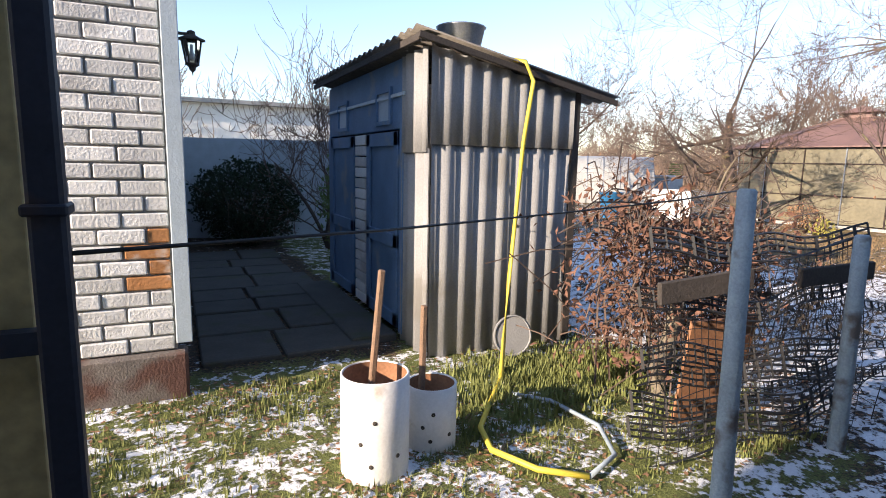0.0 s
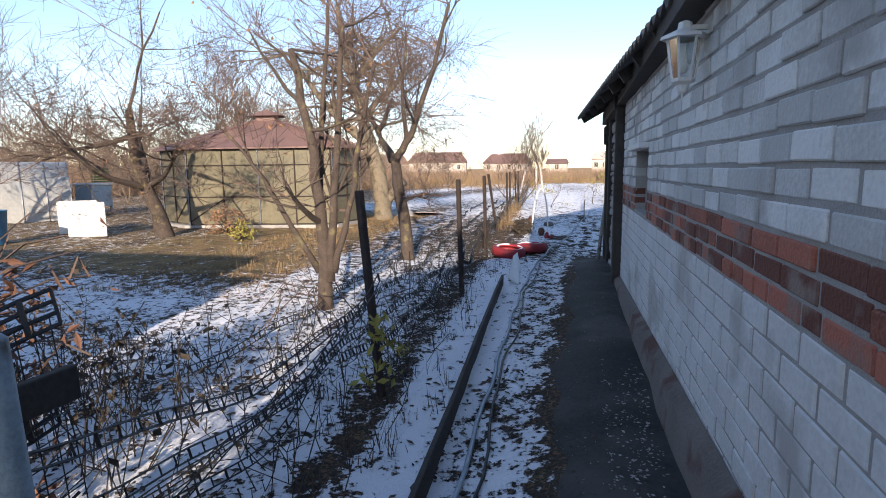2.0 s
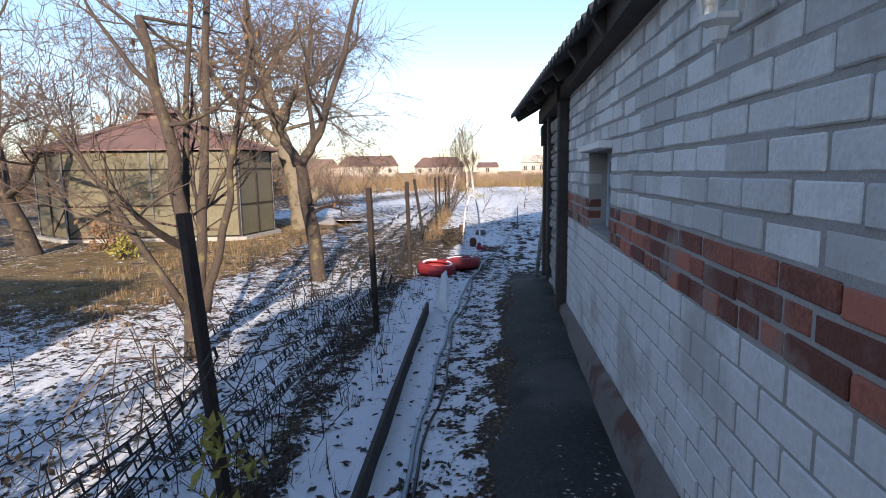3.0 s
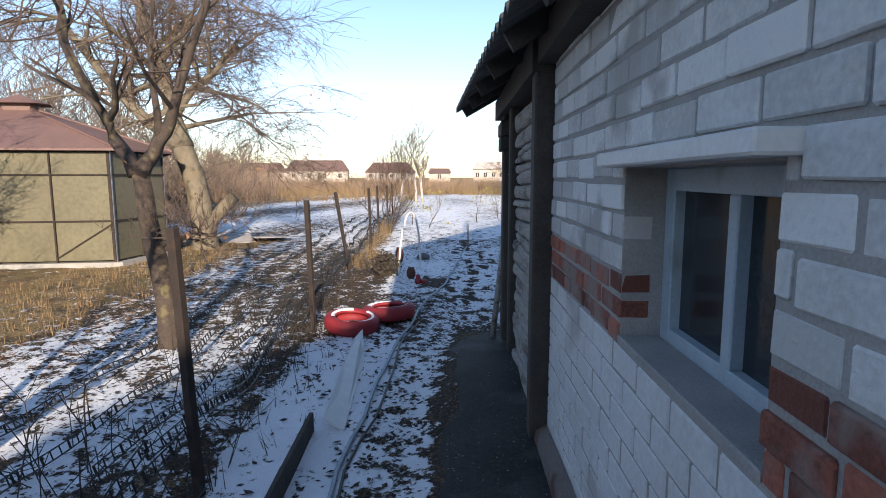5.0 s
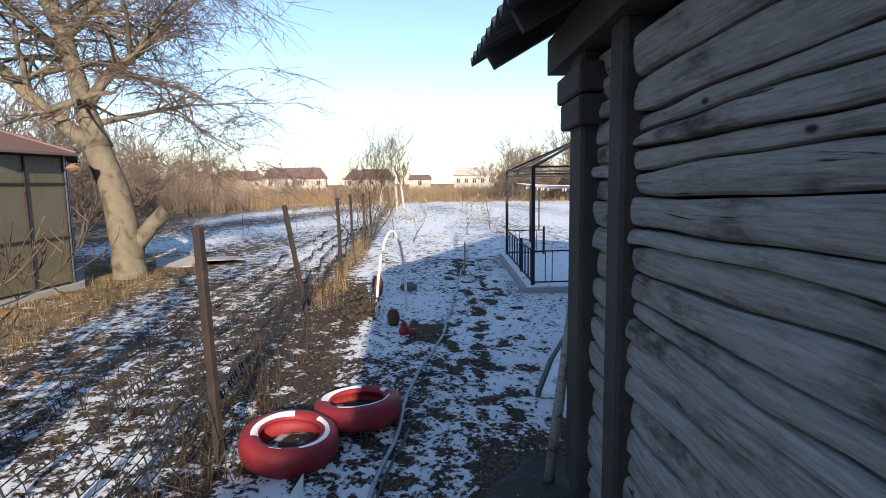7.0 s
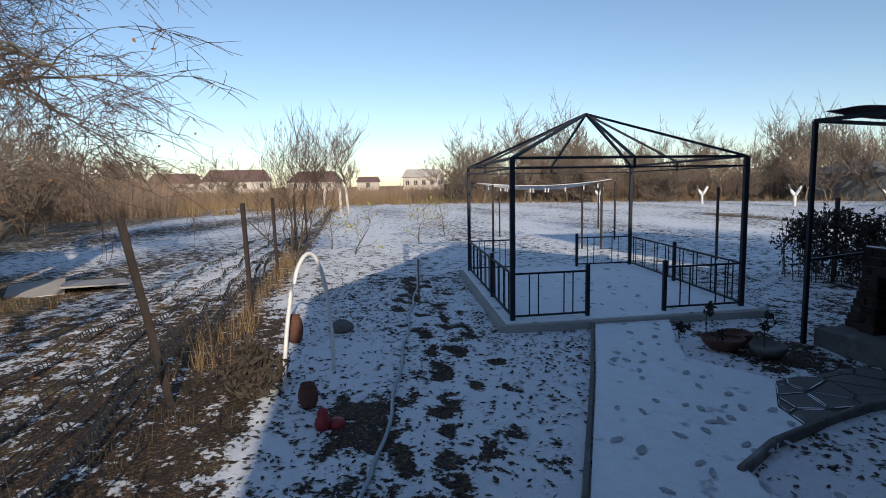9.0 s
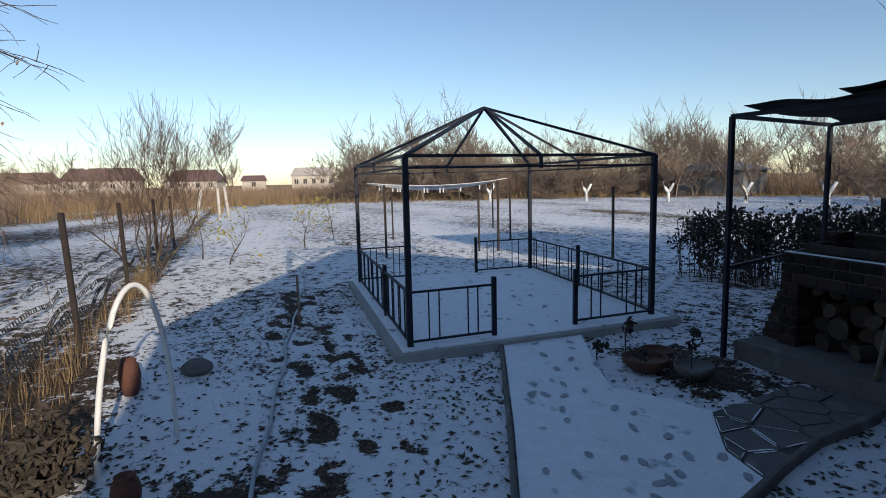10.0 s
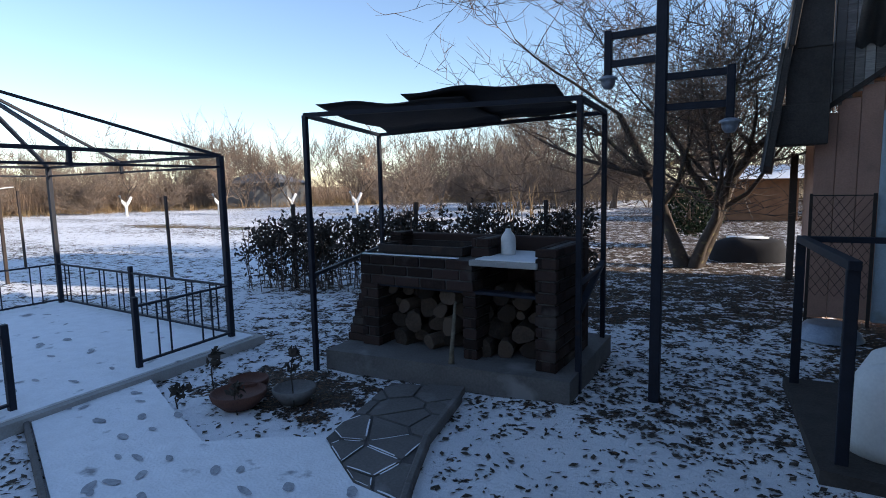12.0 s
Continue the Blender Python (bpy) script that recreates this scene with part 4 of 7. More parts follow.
for a, b_ in ((A, B), (B, C), (C, D), (D, A)):
    part("top_rail", beam(bmesh.new(), a + TOP, b_ + TOP, 0.03, 0.03), BLACK_STEEL, GAZ)
    part("top_rail", beam(bmesh.new(), a + TOP - Vector((0, 0, 0.11)), b_ + TOP - Vector((0, 0, 0.11)), 0.02, 0.02), BLACK_STEEL, GAZ)
    mid = (a + b_) / 2 + TOP
    part("rafter", beam(bmesh.new(), mid, APEX, 0.03, 0.025), BLACK_STEEL, GAZ)
    part("stub", beam(bmesh.new(), mid - Vector((0, 0, 0.13)), mid, 0.03, 0.03), BLACK_STEEL, GAZ)


def rail_panel(a, b_, end_post=True, start_post=False):
    up = Vector((0, 0, 1))
    for h in (0.12, 0.60):
        part("rail", beam(bmesh.new(), a + up * h, b_ + up * h, 0.026, 0.02), BLACK_STEEL, GAZ)
    for c, on in ((b_, end_post), (a, start_post)):
        if on:
            part("rail_post", beam(bmesh.new(), c + up * 0.03, c + up * 0.68, 0.045, 0.045, 0.004), BLACK_STEEL, GAZ)
    n = max(1, round((b_ - a).length / 0.75))
    for i in range(n):
        for t in (0.22, 0.34, 0.68, 0.80):
            p = a.lerp(b_, (i + t) / n)
            part("bar", beam(bmesh.new(), p + up * 0.12, p + up * 0.60, 0.012, 0.012), BLACK_STEEL, GAZ)


rail_panel(A, A.lerp(B, 0.31))
rail_panel(B, A.lerp(B, 0.645))
rail_panel(A, A.lerp(D, 0.36))
rail_panel(A.lerp(D, 0.36), D, False)
rail_panel(D, D.lerp(C, 0.27))
rail_panel(C, D.lerp(C, 0.66))
rail_panel(B, B.lerp(C, 0.5))
rail_panel(B.lerp(C, 0.5), C, False)


def sheet(name, poly, z0, z1, material, label, category="structure", kind="structure"):
    bm = bmesh.new()
    top = [bm.verts.new((x, y, z1)) for x, y in poly]
    bot = [bm.verts.new((x, y, z0)) for x, y in poly]
    bm.faces.new(top)
    n = len(poly)
    for i in range(n):
        bm.faces.new((bot[i], bot[(i + 1) % n], top[(i + 1) % n], top[i]))
    bmesh.ops.recalc_face_normals(bm, faces=bm.faces[:])
    ob = part(name, bm, material, None)
    return tagged(ob, label, category, kind=kind)


sheet("slab", [(17.02, -0.2), (17.32, -3.48), (21.35, -3.6), (21.15, -0.2)], -0.1, 0.065, CONCRETE, "concrete gazebo slab under snow")
sheet("slab_snow", [(17.10, -0.28), (17.39, -3.4), (21.28, -3.52), (21.08, -0.27)], 0.06, 0.078, TRODDEN, "even snow cover on the gazebo slab")
sheet("walkway", [(17.26, -1.34), (15.4, -0.68), (13.72, -0.05), (12.9, 0.2), (12.45, -0.75), (13.3, -0.95), (13.98, -1.0), (14.36, -1.69), (14.70, -1.73), (15.19, -2.05), (15.38, -1.98), (15.82, -1.66), (16.5, -1.9), (17.24, -2.2)], -0.08, 0.03, TRODDEN, "snow covered concrete garden path")

# ---- the yard with the wooden shed ----
def wavy_wall(x0, x1, z0, ztop, pitch=0.165, depth=0.02, thick=0.007):
    """Upright wavy sheet in the xz plane, its top edge cut by ztop(x)."""
    v, f = [], []
    n = int((x1 - x0) / 0.02)
    for i in range(n + 1):
        x = x0 + (x1 - x0) * i / n
        y = depth * math.sin(2 * math.pi * x / pitch)
        for dy in (0, thick):
            v += [(x, y + dy, z0), (x, y + dy, ztop(x))]
    for i in range(n):
        a, b_ = i * 4, (i + 1) * 4
        f += [(a, b_, b_ + 1, a + 1), (b_ + 2, a + 2, a + 3, b_ + 3), (a + 1, b_ + 1, b_ + 3, a + 3), (a, a + 2, b_ + 2, b_)]
    return raw(v, f, "wavy")


SW, SE, SS, SN = 1.47, 2.75, 4.10, 7.05
SHED = thing("shed", (0, 0, 0), "narrow blue shed clad in grey corrugated sheets", "shed")


def shed_top(x):
    return 2.37 - 0.20 * (x - SW)


ob = mesh_part("lower_sheet", wavy_wall(SW, SE, 0.0, lambda x: 1.70), SLATE, SHED, "", True)
ob.matrix_local = pose(0, SS, 0)
ob = mesh_part("upper_sheet", wavy_wall(SW - 0.02, SE, 1.66, shed_top), SLATE, SHED, "", True)
ob.matrix_local = pose(0, SS - 0.02, 0)
ob = mesh_part("side_sheet", wavy_wall(0, 0.52, 0.0, lambda x: 1.63), SLATE, SHED, "", True)
ob.matrix_local = pose(SW - 0.01, SS, 0, 0, 0, 90)
ob = mesh_part("side_sheet", wavy_wall(0, 0.5, 1.60, lambda x: 2.36), SLATE, SHED, "", True)
ob.matrix_local = pose(SW - 0.03, SS, 0, 0, 0, 90)
part("frame_post", boxed(SE - 0.01, SE + 0.07, SS - 0.03, SS + 0.07, 0, 2.12, 0.006), DARK_WOOD, SHED)
bm = bmesh.new()
box(bm, SW, SE, SS + 0.05, SS + 0.09, 0.05, 2.1)
box(bm, SE - 0.05, SE, SS + 0.09, SN, 0.05, 2.1)
box(bm, SW, SE, SN - 0.04, SN, 0.05, 2.1)
part("inner_wall", bm, OLD_WOOD, SHED)
bm = bmesh.new()
box(bm, SW - 0.02, SW + 0.05, SS + 0.5, SN, 1.80, 2.36, 0.004)
box(bm, SW - 0.03, SW + 0.05, SS + 0.5, SS + 0.58, 0.05, 1.80, 0.004)
box(bm, SW - 0.03, SW + 0.05, SN - 0.1, SN, 0.05, 1.80, 0.004)
part("front_boarding", bm, BLUE_PAINT, SHED, "pale weathered blue boards")
part("plank", boxed(SW - 0.04, SW - 0.02, SS + 0.45, SN, 2.06, 2.09, 0.003), PALE_BLUE, SHED)
for y0, y1 in ((SS + 0.60, SS + 1.45), (SS + 1.90, SN - 0.12)):
    door = part("door", boxed(SW - 0.015, SW + 0.03, y0, y1, 0.08, 1.78, 0.004), BLUE_PAINT, SHED, "faded blue plank door")
    for a in ((y0, y0 + 0.1, 0.08, 1.78), (y1 - 0.1, y1, 0.08, 1.78), (y0, y1, 1.66, 1.78), (y0, y1, 0.78, 0.90), (y0, y1, 0.08, 0.2)):
        part("rail", boxed(SW - 0.04, SW - 0.017, a[0], a[1], a[2], a[3], 0.004), BLUE_PAINT, door)
    c = (y0 + y1) / 2 - 0.05
    wn_ = part("window", boxed(SW - 0.024, SW - 0.021, c - 0.16, c + 0.16, 1.88, 2.12), PALE_BLUE, SHED, "small pale pane")
    bm = bmesh.new()
    for a in ((c - 0.2, c - 0.16, 1.84, 2.16), (c + 0.16, c + 0.2, 1.84, 2.16), (c - 0.16, c + 0.16, 1.84, 1.88), (c - 0.16, c + 0.16, 2.12, 2.16)):
        box(bm, SW - 0.045, SW - 0.02, *a, 0.003)
    part("frame", bm, BLUE_PAINT, wn_)
for k in range(16):
    part("brick", boxed(SW - 0.03, SW + 0.05, SS + 1.5 + 0.02 * (k % 2), SS + 1.86, 0.08 + k * 0.107, 0.175 + k * 0.107, 0.006), WHITE_BRICK, SHED)
sl = math.degrees(math.atan(0.20))
rf = mesh_part("roof", corrugated(3.35, 1.9, 0.15, 0.02, 0.006, 0.025), SHED_ROOF, SHED, "weathered corrugated roof sheets", True)
rf.matrix_local = Matrix.Translation((1.30, 3.98, 2.46)) @ pose(0, 0, 0, 0, sl, 0) @ Matrix(((0, 1, 0, 0), (1, 0, 0, 0), (0, 0, 1, 0), (0, 0, 0, 1)))
part("fascia", beam(bmesh.new(), (1.32, 4.0, 2.415), (3.14, 4.0, 2.05), 0.025, 0.045, 0.003), DARK_WOOD, SHED)
part("fascia", beam(bmesh.new(), (1.33, 4.0, 2.40), (1.33, 7.3, 2.40), 0.025, 0.05, 0.003), DARK_WOOD, SHED)
part("threshold", boxed(SW - 0.45, SW - 0.05, SS + 0.55, SN, -0.05, 0.05, 0.01), SHADED_SLAB, SHED)

# bucket lying on the shed roof
ob = thing("metal_bucket", (1.95, 4.6, 2.37), "dented galvanised bucket on the shed roof", "bucket")
mesh_part("body", lathe([(0.14, 0.0), (0.145, 0.01), (0.20, 0.26), (0.212, 0.27), (0.205, 0.275), (0.19, 0.26), (0.135, 0.02), (0.002, 0.02)], 20), GALV, ob, "", True)
tube("bail", [(0.205 * math.cos(t), 0.02 + 0.1 * math.sin(t), 0.26 - 0.14 * math.sin(t)) for t in np.linspace(0, math.pi, 12)], 0.005, GALV, ob, 5)

# yellow hose over the roof
hs = thing("yellow_hose", (0, 0, 0), "yellow garden hose hanging from the shed roof", "hose")
tube("hose_pipe", [(1.75, 4.5, 2.53), (2.0, 4.2, 2.36), (2.19, 3.97, 2.30), (2.22, 3.90, 2.15), (2.20, 3.97, 1.7), (2.16, 3.98, 1.1), (2.10, 3.95, 0.6), (1.95, 3.75, 0.2), (1.75, 3.45, 0.03), (1.45, 3.1, 0.02), (1.25, 2.85, 0.03), (1.18, 2.6, 0.03), (1.3, 2.35, 0.025), (1.5, 2.2, 0.02)], 0.017, YELLOW_HOSE, hs, 8)
tube("hose_pipe", [(1.5, 2.2, 0.02), (1.75, 2.3, 0.03), (1.9, 2.6, 0.03), (1.85, 3.0, 0.03), (1.7, 3.2, 0.02)], 0.013, BLUE_HOSE, thing("blue_hose", (0, 0, 0), "short pale blue hose lying in the grass", "hose"), 8)

# round lid leaning on the shed
ob = thing("leaning_disc", (2.12, 3.90, 0.17), "round grey sheet disc leaning against the shed", "disc")
mesh_part("disc", lathe([(0.001, 0.0), (0.155, 0.0), (0.165, 0.006), (0.165, 0.02), (0.155, 0.022), (0.15, 0.012), (0.001, 0.012)], 28), SLATE, ob).matrix_local = pose(0, 0, 0, 80, 0, -8)


def barrel(loc, r, h, label, stick, lean):
    ob = thing("barrel", loc, label, "barrel", "barrels by the shed")
    mesh_part("shell", lathe([(r, -0.02), (r * 1.01, h * 0.35), (r, h), (r - 0.006, h + 0.003), (r - 0.012, h), (r - 0.012, h * 0.45), (0.001, h * 0.45)], 32), WHITE_PAINT, ob, "", True)
    mesh_part("lining", lathe([(r - 0.013, h - 0.004), (r - 0.014, h * 0.46), (0.002, h * 0.46)], 32), RUST_SHEET, ob, "rusty inside", True)
    for a, zz in ((-1.9, 0.62), (-2.3, 0.4), (-1.2, 0.25), (-2.0, 0.18)):
        mesh_part("rivet", lathe([(0.012, 0), (0.010, 0.004), (0.001, 0.006)], 8), DARK_WOOD, ob).matrix_local = pose(r * math.cos(a), r * math.sin(a), h * zz, 90, 0, math.degrees(a) + 90)
    st = thing("wooden_stick", (loc[0] + stick[0], loc[1] + stick[1], loc[2] + h * 0.45), "rough wooden stick standing in the barrel", "stick", "sticks in the barrels")
    part("shaft", beam(bmesh.new(), (0, 0, 0), (lean[0], lean[1], stick[2]), 0.035, 0.03, 0.006), BROWN_WOOD, st)


barrel((0.58, 2.74, 0), 0.17, 0.50, "white-painted cut steel barrel, rusty inside", (-0.03, 0.02, 0.78), (0.07, 0.0))
barrel((0.95, 2.88, 0), 0.14, 0.34, "low white-painted steel barrel, rusty inside", (-0.06, 0.0, 0.62), (0.01, 0.0))

# left house with the brick pier
HL = thing("brick_house", (0, 0, 0), "white brick house corner with pale blue trim", "house")
# Side wall's unseen run back is lengthened to shade bush and paving.
part("wall_core", box(boxed(-5.0, -0.30, 4.10, 4.35, 0.0, 3.9), -0.55, -0.30, 4.35, 14.5, 0, 3.9), MORTAR, HL)
part("trim", boxed(-0.305, -0.21, 4.055, 4.17, 0.35, 3.9, 0.005), PALE_BLUE, HL, "pale blue corner board")
part("base", boxed(-5.0, -0.24, 4.03, 4.2, -0.05, 0.30, 0.02), PLINTH, HL)
hrng = random.Random(5)
for k in range(36):
    z = 0.31 + k * 0.0985
    x = -2.35 + (0.13 if k % 2 else 0.0) - 0.05
    while x < -0.34:
        x1 = min(x + 0.25, -0.315)
        if x1 - x > 0.05:
            d = hrng.uniform(-0.006, 0.006)
            part("brick", boxed(x, x1, 4.075 + d, 4.12, z, z + 0.086, 0.008), ORANGE_BRICK if (0.68 < z < 1.12 and x > -0.66 and (z < 1.0 or x > -0.5)) else WHITE_BRICK, HL)
        x += 0.262
wall_lantern((-0.09, 5.5, 2.33), 0, DARK_WOOD, True)

# gate leaf close to the camera's start
GATE = thing("metal_gate", (0, 0, 0), "dark steel gate with mottled ochre panel", "gate")
part("gate_post", boxed(-0.435, -0.395, 1.03, 1.065, 0, 2.3, 0.005), BLACK_STEEL, GATE)
part("gate_rail", beam(bmesh.new(), (-1.5, 1.05, 1.29), (-0.43, 1.05, 1.29), 0.025, 0.03), BLACK_STEEL, GATE)
part("gate_rail", beam(bmesh.new(), (-1.5, 1.05, 2.2), (-0.43, 1.05, 2.2), 0.03, 0.03), BLACK_STEEL, GATE)
part("panel", boxed(-1.5, -0.445, 1.08, 1.09, 0.1, 2.2, 0.002), OCHRE, GATE, "mottled ochre sheet")
part("hinge", boxed(-0.44, -0.39, 1.02, 1.075, 1.45, 1.465, 0.003), BLACK_STEEL, GATE)
tube("wire", [(-0.41, 1.05, 1.40), (0.2, 1.5, 1.36), (0.9, 1.72, 1.37), (1.5, 1.8, 1.40), (1.93, 1.83, 1.44)], 0.0035, PLASTIC_BLACK, thing("fence_wire", (0, 0, 0), "thin dark wire strung from gate to post", "wire"), 5)

# paving slabs towards the back of the yard
prng = random.Random(9)
PAVE = tagged(new("pavement"), "old mossy concrete paving slabs, darkened for shade", "pavement", kind="structure")
y = 4.55
while y < 9.6:
    d = prng.uniform(0.5, 0.95)
    x = -0.15
    while x < 1.0:
        w = prng.uniform(0.5, 0.8)
        x1 = min(x + w, 1.32)
        part("slab", boxed(x, x1 - 0.035, y, y + d - 0.04, -0.04, 0.025 + prng.uniform(0, 0.012), 0.012), SHADED_SLAB, PAVE)
        x = x1
        if x1 >= 1.32:
            break
    y += d


def leaf_ball(name, loc, rad, label, material, count, size, seed, category="bush", squash=(1, 1, 1), twigs=True, low=-0.6):
    r = random.Random(seed)
    pts = []
    while len(pts) < count // 3:
        p = Vector((r.uniform(-1, 1), r.uniform(-1, 1), r.uniform(low, 1)))
        if 0.45 < p.length < 1 + 0.08 * math.sin(7 * p.x + 5 * p.y + 3 * p.z):
            pts.append((p.x * rad * squash[0], p.y * rad * squash[1], p.z * rad * squash[2] - low * rad * squash[2]))
    ob = thing(name, loc, label, category)
    v, f = leaf_cloud(pts, seed, count, size, size * 0.7)
    mesh_part("foliage", raw(v, f, "foliage"), material, ob)
    if twigs:
        tv, tf = [], []
        for _ in range(60):
            p = Vector(r.choice(pts))
            tube_data(tv, tf, [(p.x * 0.15, p.y * 0.15, -0.02), tuple(p * 0.5), tuple(p)], [0.012, 0.008, 0.004], 3, False)
        mesh_part("branch_frame", raw(tv, tf, "branch_frame"), BARK, ob)
    return ob


leaf_ball("round_bush", (0.92, 10.9, 0), 0.92, "clipped round dark green bush", JUNIPER, 9000, 0.045, 2, squash=(1.05, 1, 0.85), low=-0.95)
sheet("blue_fence", [(-0.3, 12.0), (3.4, 11.0), (3.42, 11.05), (-0.28, 12.06)], 0, 1.9, PALE_BLUE, "pale blue sheet fence", "fence", "structure")
ob = tree("hedge_tree", (2.2, 10.0, 0), "bare vine-like shrub by the blue fence", seed=61, height=3.4, radius=0.05, stems=5, levels=4, spread=0.6, kids=(4, 4, 4, 3), category="shrub", up=0.2)
leaf_ball("climbing_hedge", (2.2, 8.6, 0), 0.8, "frosted green climber behind the shed", GREEN_LEAF, 2500, 0.05, 66, squash=(0.6, 1.0, 1.15), low=-0.9)
far = thing("white_building", (0, 0, 0), "low white building behind the yard", "building")
part("wall", boxed(-6, 9, 24, 30, 0, 3.6), WHITE_PAINT, far)
part("roof", boxed(-6.3, 9.3, 23.6, 30.4, 3.6, 3.75), SLATE, far)

# dried climbers heaped behind the lattice
rr = random.Random(12)
pts = []
for _ in range(620):
    x = rr.uniform(2.2, 3.9)
    h = 1.18 + 0.16 * math.sin(x * 3.3) + 0.08 * math.sin(x * 8.1)
    if x > 4.2:
        h *= 1 - (x - 4.2) * 0.8
    z = h * rr.random() ** 0.55
    pts.append((x, 3.15 + 0.25 * (x - 3) * 0.5 + rr.gauss(0, 0.28), z + 0.04))
ob = thing("dry_vine_heap", (0, 0, 0), "heap of dry brown climbing vines", "vines")
v, f = leaf_cloud(pts, 13, 2600, 0.042, 0.08)
mesh_part("leaves", raw(v, f, "leaves"), VINE_LEAF, ob)
tv, tf = [], []
for _ in range(420):
    p = Vector(rr.choice(pts))
    q = p + Vector((rr.gauss(0, 0.3), rr.gauss(0, 0.12), rr.gauss(0, 0.2)))
    tube_data(tv, tf, [tuple(p), tuple((p + q) / 2 + Vector((0, 0, rr.uniform(0, 0.1)))), tuple(q)], 0.005, 3, False)
for k in range(11):
    x = 2.3 + k * 0.14
    tube_data(tv, tf, [(x, 3.1, -0.05), (x + rr.gauss(0, 0.05), 3.15, 0.6), (x + rr.gauss(0, 0.1), 3.2, 1.15)], 0.009, 4, False)
mesh_part("stem_tangle", raw(tv, tf, "stem_tangle"), TWIG, ob)
tree("old_stump", (2.62, 2.84, 0), "short barky trunk behind the lattice", bark=PALE_BARK, seed=70, height=2.6, radius=0.075, levels=2, kids=(2, 3), spread=0.5, category="tree trunk")

# ---- pavilion with beige film walls ----
PAV = thing("garden_pavilion", (0, 0, 0), "beige film-walled pavilion with red hipped roof", "pavilion")
PV = [Vector(p) for p in ((16.6, 13.0, 0), (15.6, 11.35, 0), (16.35, 7.35, 0), (17.9, 7.2, 0), (20.2, 8.7, 0), (19.7, 12.8, 0))]
PH, PA = 2.18, Vector((17.75, 10.1, 3.05))
ctr = sum(PV, Vector()) / len(PV)
for i, p in enumerate(PV):
    q = PV[(i + 1) % len(PV)]
    n = max(2, round((q - p).length / 0.95))
    part("corner_post", beam(bmesh.new(), p, p + Vector((0, 0, PH)), 0.06, 0.06, 0.004), RUSTY, PAV)
    nrm = (q - p).cross(Vector((0, 0, 1))).normalized()
    if nrm.dot((p + q) / 2 - ctr) < 0:
        nrm = -nrm
    for k in range(n):
        a, b_ = p.lerp(q, k / n), p.lerp(q, (k + 1) / n)
        part("panel", beam(bmesh.new(), a + Vector((0, 0, PH / 2 + 0.05)), b_ + Vector((0, 0, PH / 2 + 0.05)), 0.02, PH - 0.1), POLY, PAV)
        o = nrm * 0.025
        part("mullion", beam(bmesh.new(), a + o, a + o + Vector((0, 0, PH)), 0.03, 0.03), RUSTY if k % 2 else GALV, PAV)
        if (k + i) % 3 == 1:
            part("brace", beam(bmesh.new(), a + o + Vector((0, 0, 0.15)), b_ + o + Vector((0, 0, 0.8)), 0.02, 0.025), RUSTY, PAV)
    for z in (0.06, 0.85, 1.72, PH - 0.03):
        part("rail", beam(bmesh.new(), p + nrm * 0.028 + Vector((0, 0, z)), q + nrm * 0.028 + Vector((0, 0, z)), 0.025, 0.03), RUSTY, PAV)
v = [tuple(ctr + (p - ctr) * 1.09 + Vector((0, 0, PH + 0.02))) for p in PV] + [tuple(ctr + (p - ctr) * 0.14 + Vector((0, 0, PA.z))) for p in PV]
v += [tuple(Vector(c) - Vector((0, 0, 0.04))) for c in v[:6]]
mesh_part("roof", raw(v, [(i, (i + 1) % 6, 6 + (i + 1) % 6, 6 + i) for i in range(6)] + [(12 + i, 12 + (i + 1) % 6, (i + 1) % 6, i) for i in range(6)], "roof"), RED_ROOF, PAV, "dull red hipped metal roof")
v = [tuple(ctr + (p - ctr) * 0.13 + Vector((0, 0, PA.z - 0.05))) for p in PV] + [tuple(ctr + (p - ctr) * 0.13 + Vector((0, 0, PA.z + 0.14))) for p in PV]
v += [tuple(ctr + (p - ctr) * 0.22 + Vector((0, 0, PA.z + 0.14))) for p in PV] + [(ctr.x, ctr.y, PA.z + 0.36)]
mesh_part("cupola", raw(v, [(i, (i + 1) % 6, 6 + (i + 1) % 6, 6 + i) for i in range(6)] + [(12 + i, 12 + (i + 1) % 6, 18) for i in range(6)] + [tuple(range(17, 11, -1))], "cupola"), RED_ROOF, PAV)
for p in PV:
    part("hip", beam(bmesh.new(), ctr + (p - ctr) * 1.09 + Vector((0, 0, PH + 0.04)), ctr + (p - ctr) * 0.14 + Vector((0, 0, PA.z + 0.02)), 0.07, 0.03), RED_ROOF, PAV)
sheet("pavilion_footing", [tuple((ctr + (p - ctr) * 1.07).xy) for p in PV], -0.1, 0.07, CONCRETE, "concrete footing of the pavilion")

# arched greenhouse
GH = thing("arched_greenhouse", (16.6, 19.6, 0), "arched cloudy polycarbonate greenhouse", "greenhouse", rz=-38)
v, f = [], []
for j in range(7):
    for i in range(17):
        a = math.pi * i / 16
        v.append((-2.0 + j * 4.0 / 6, 1.35 * math.cos(a), 1.95 * math.sin(a)))
for j in range(6):
    for i in range(16):
        f.append((j * 17 + i, j * 17 + i + 1, (j + 1) * 17 + i + 1, (j + 1) * 17 + i))
mesh_part("cover", raw(v, f, "cover"), POLY_GREY, GH, "", True)
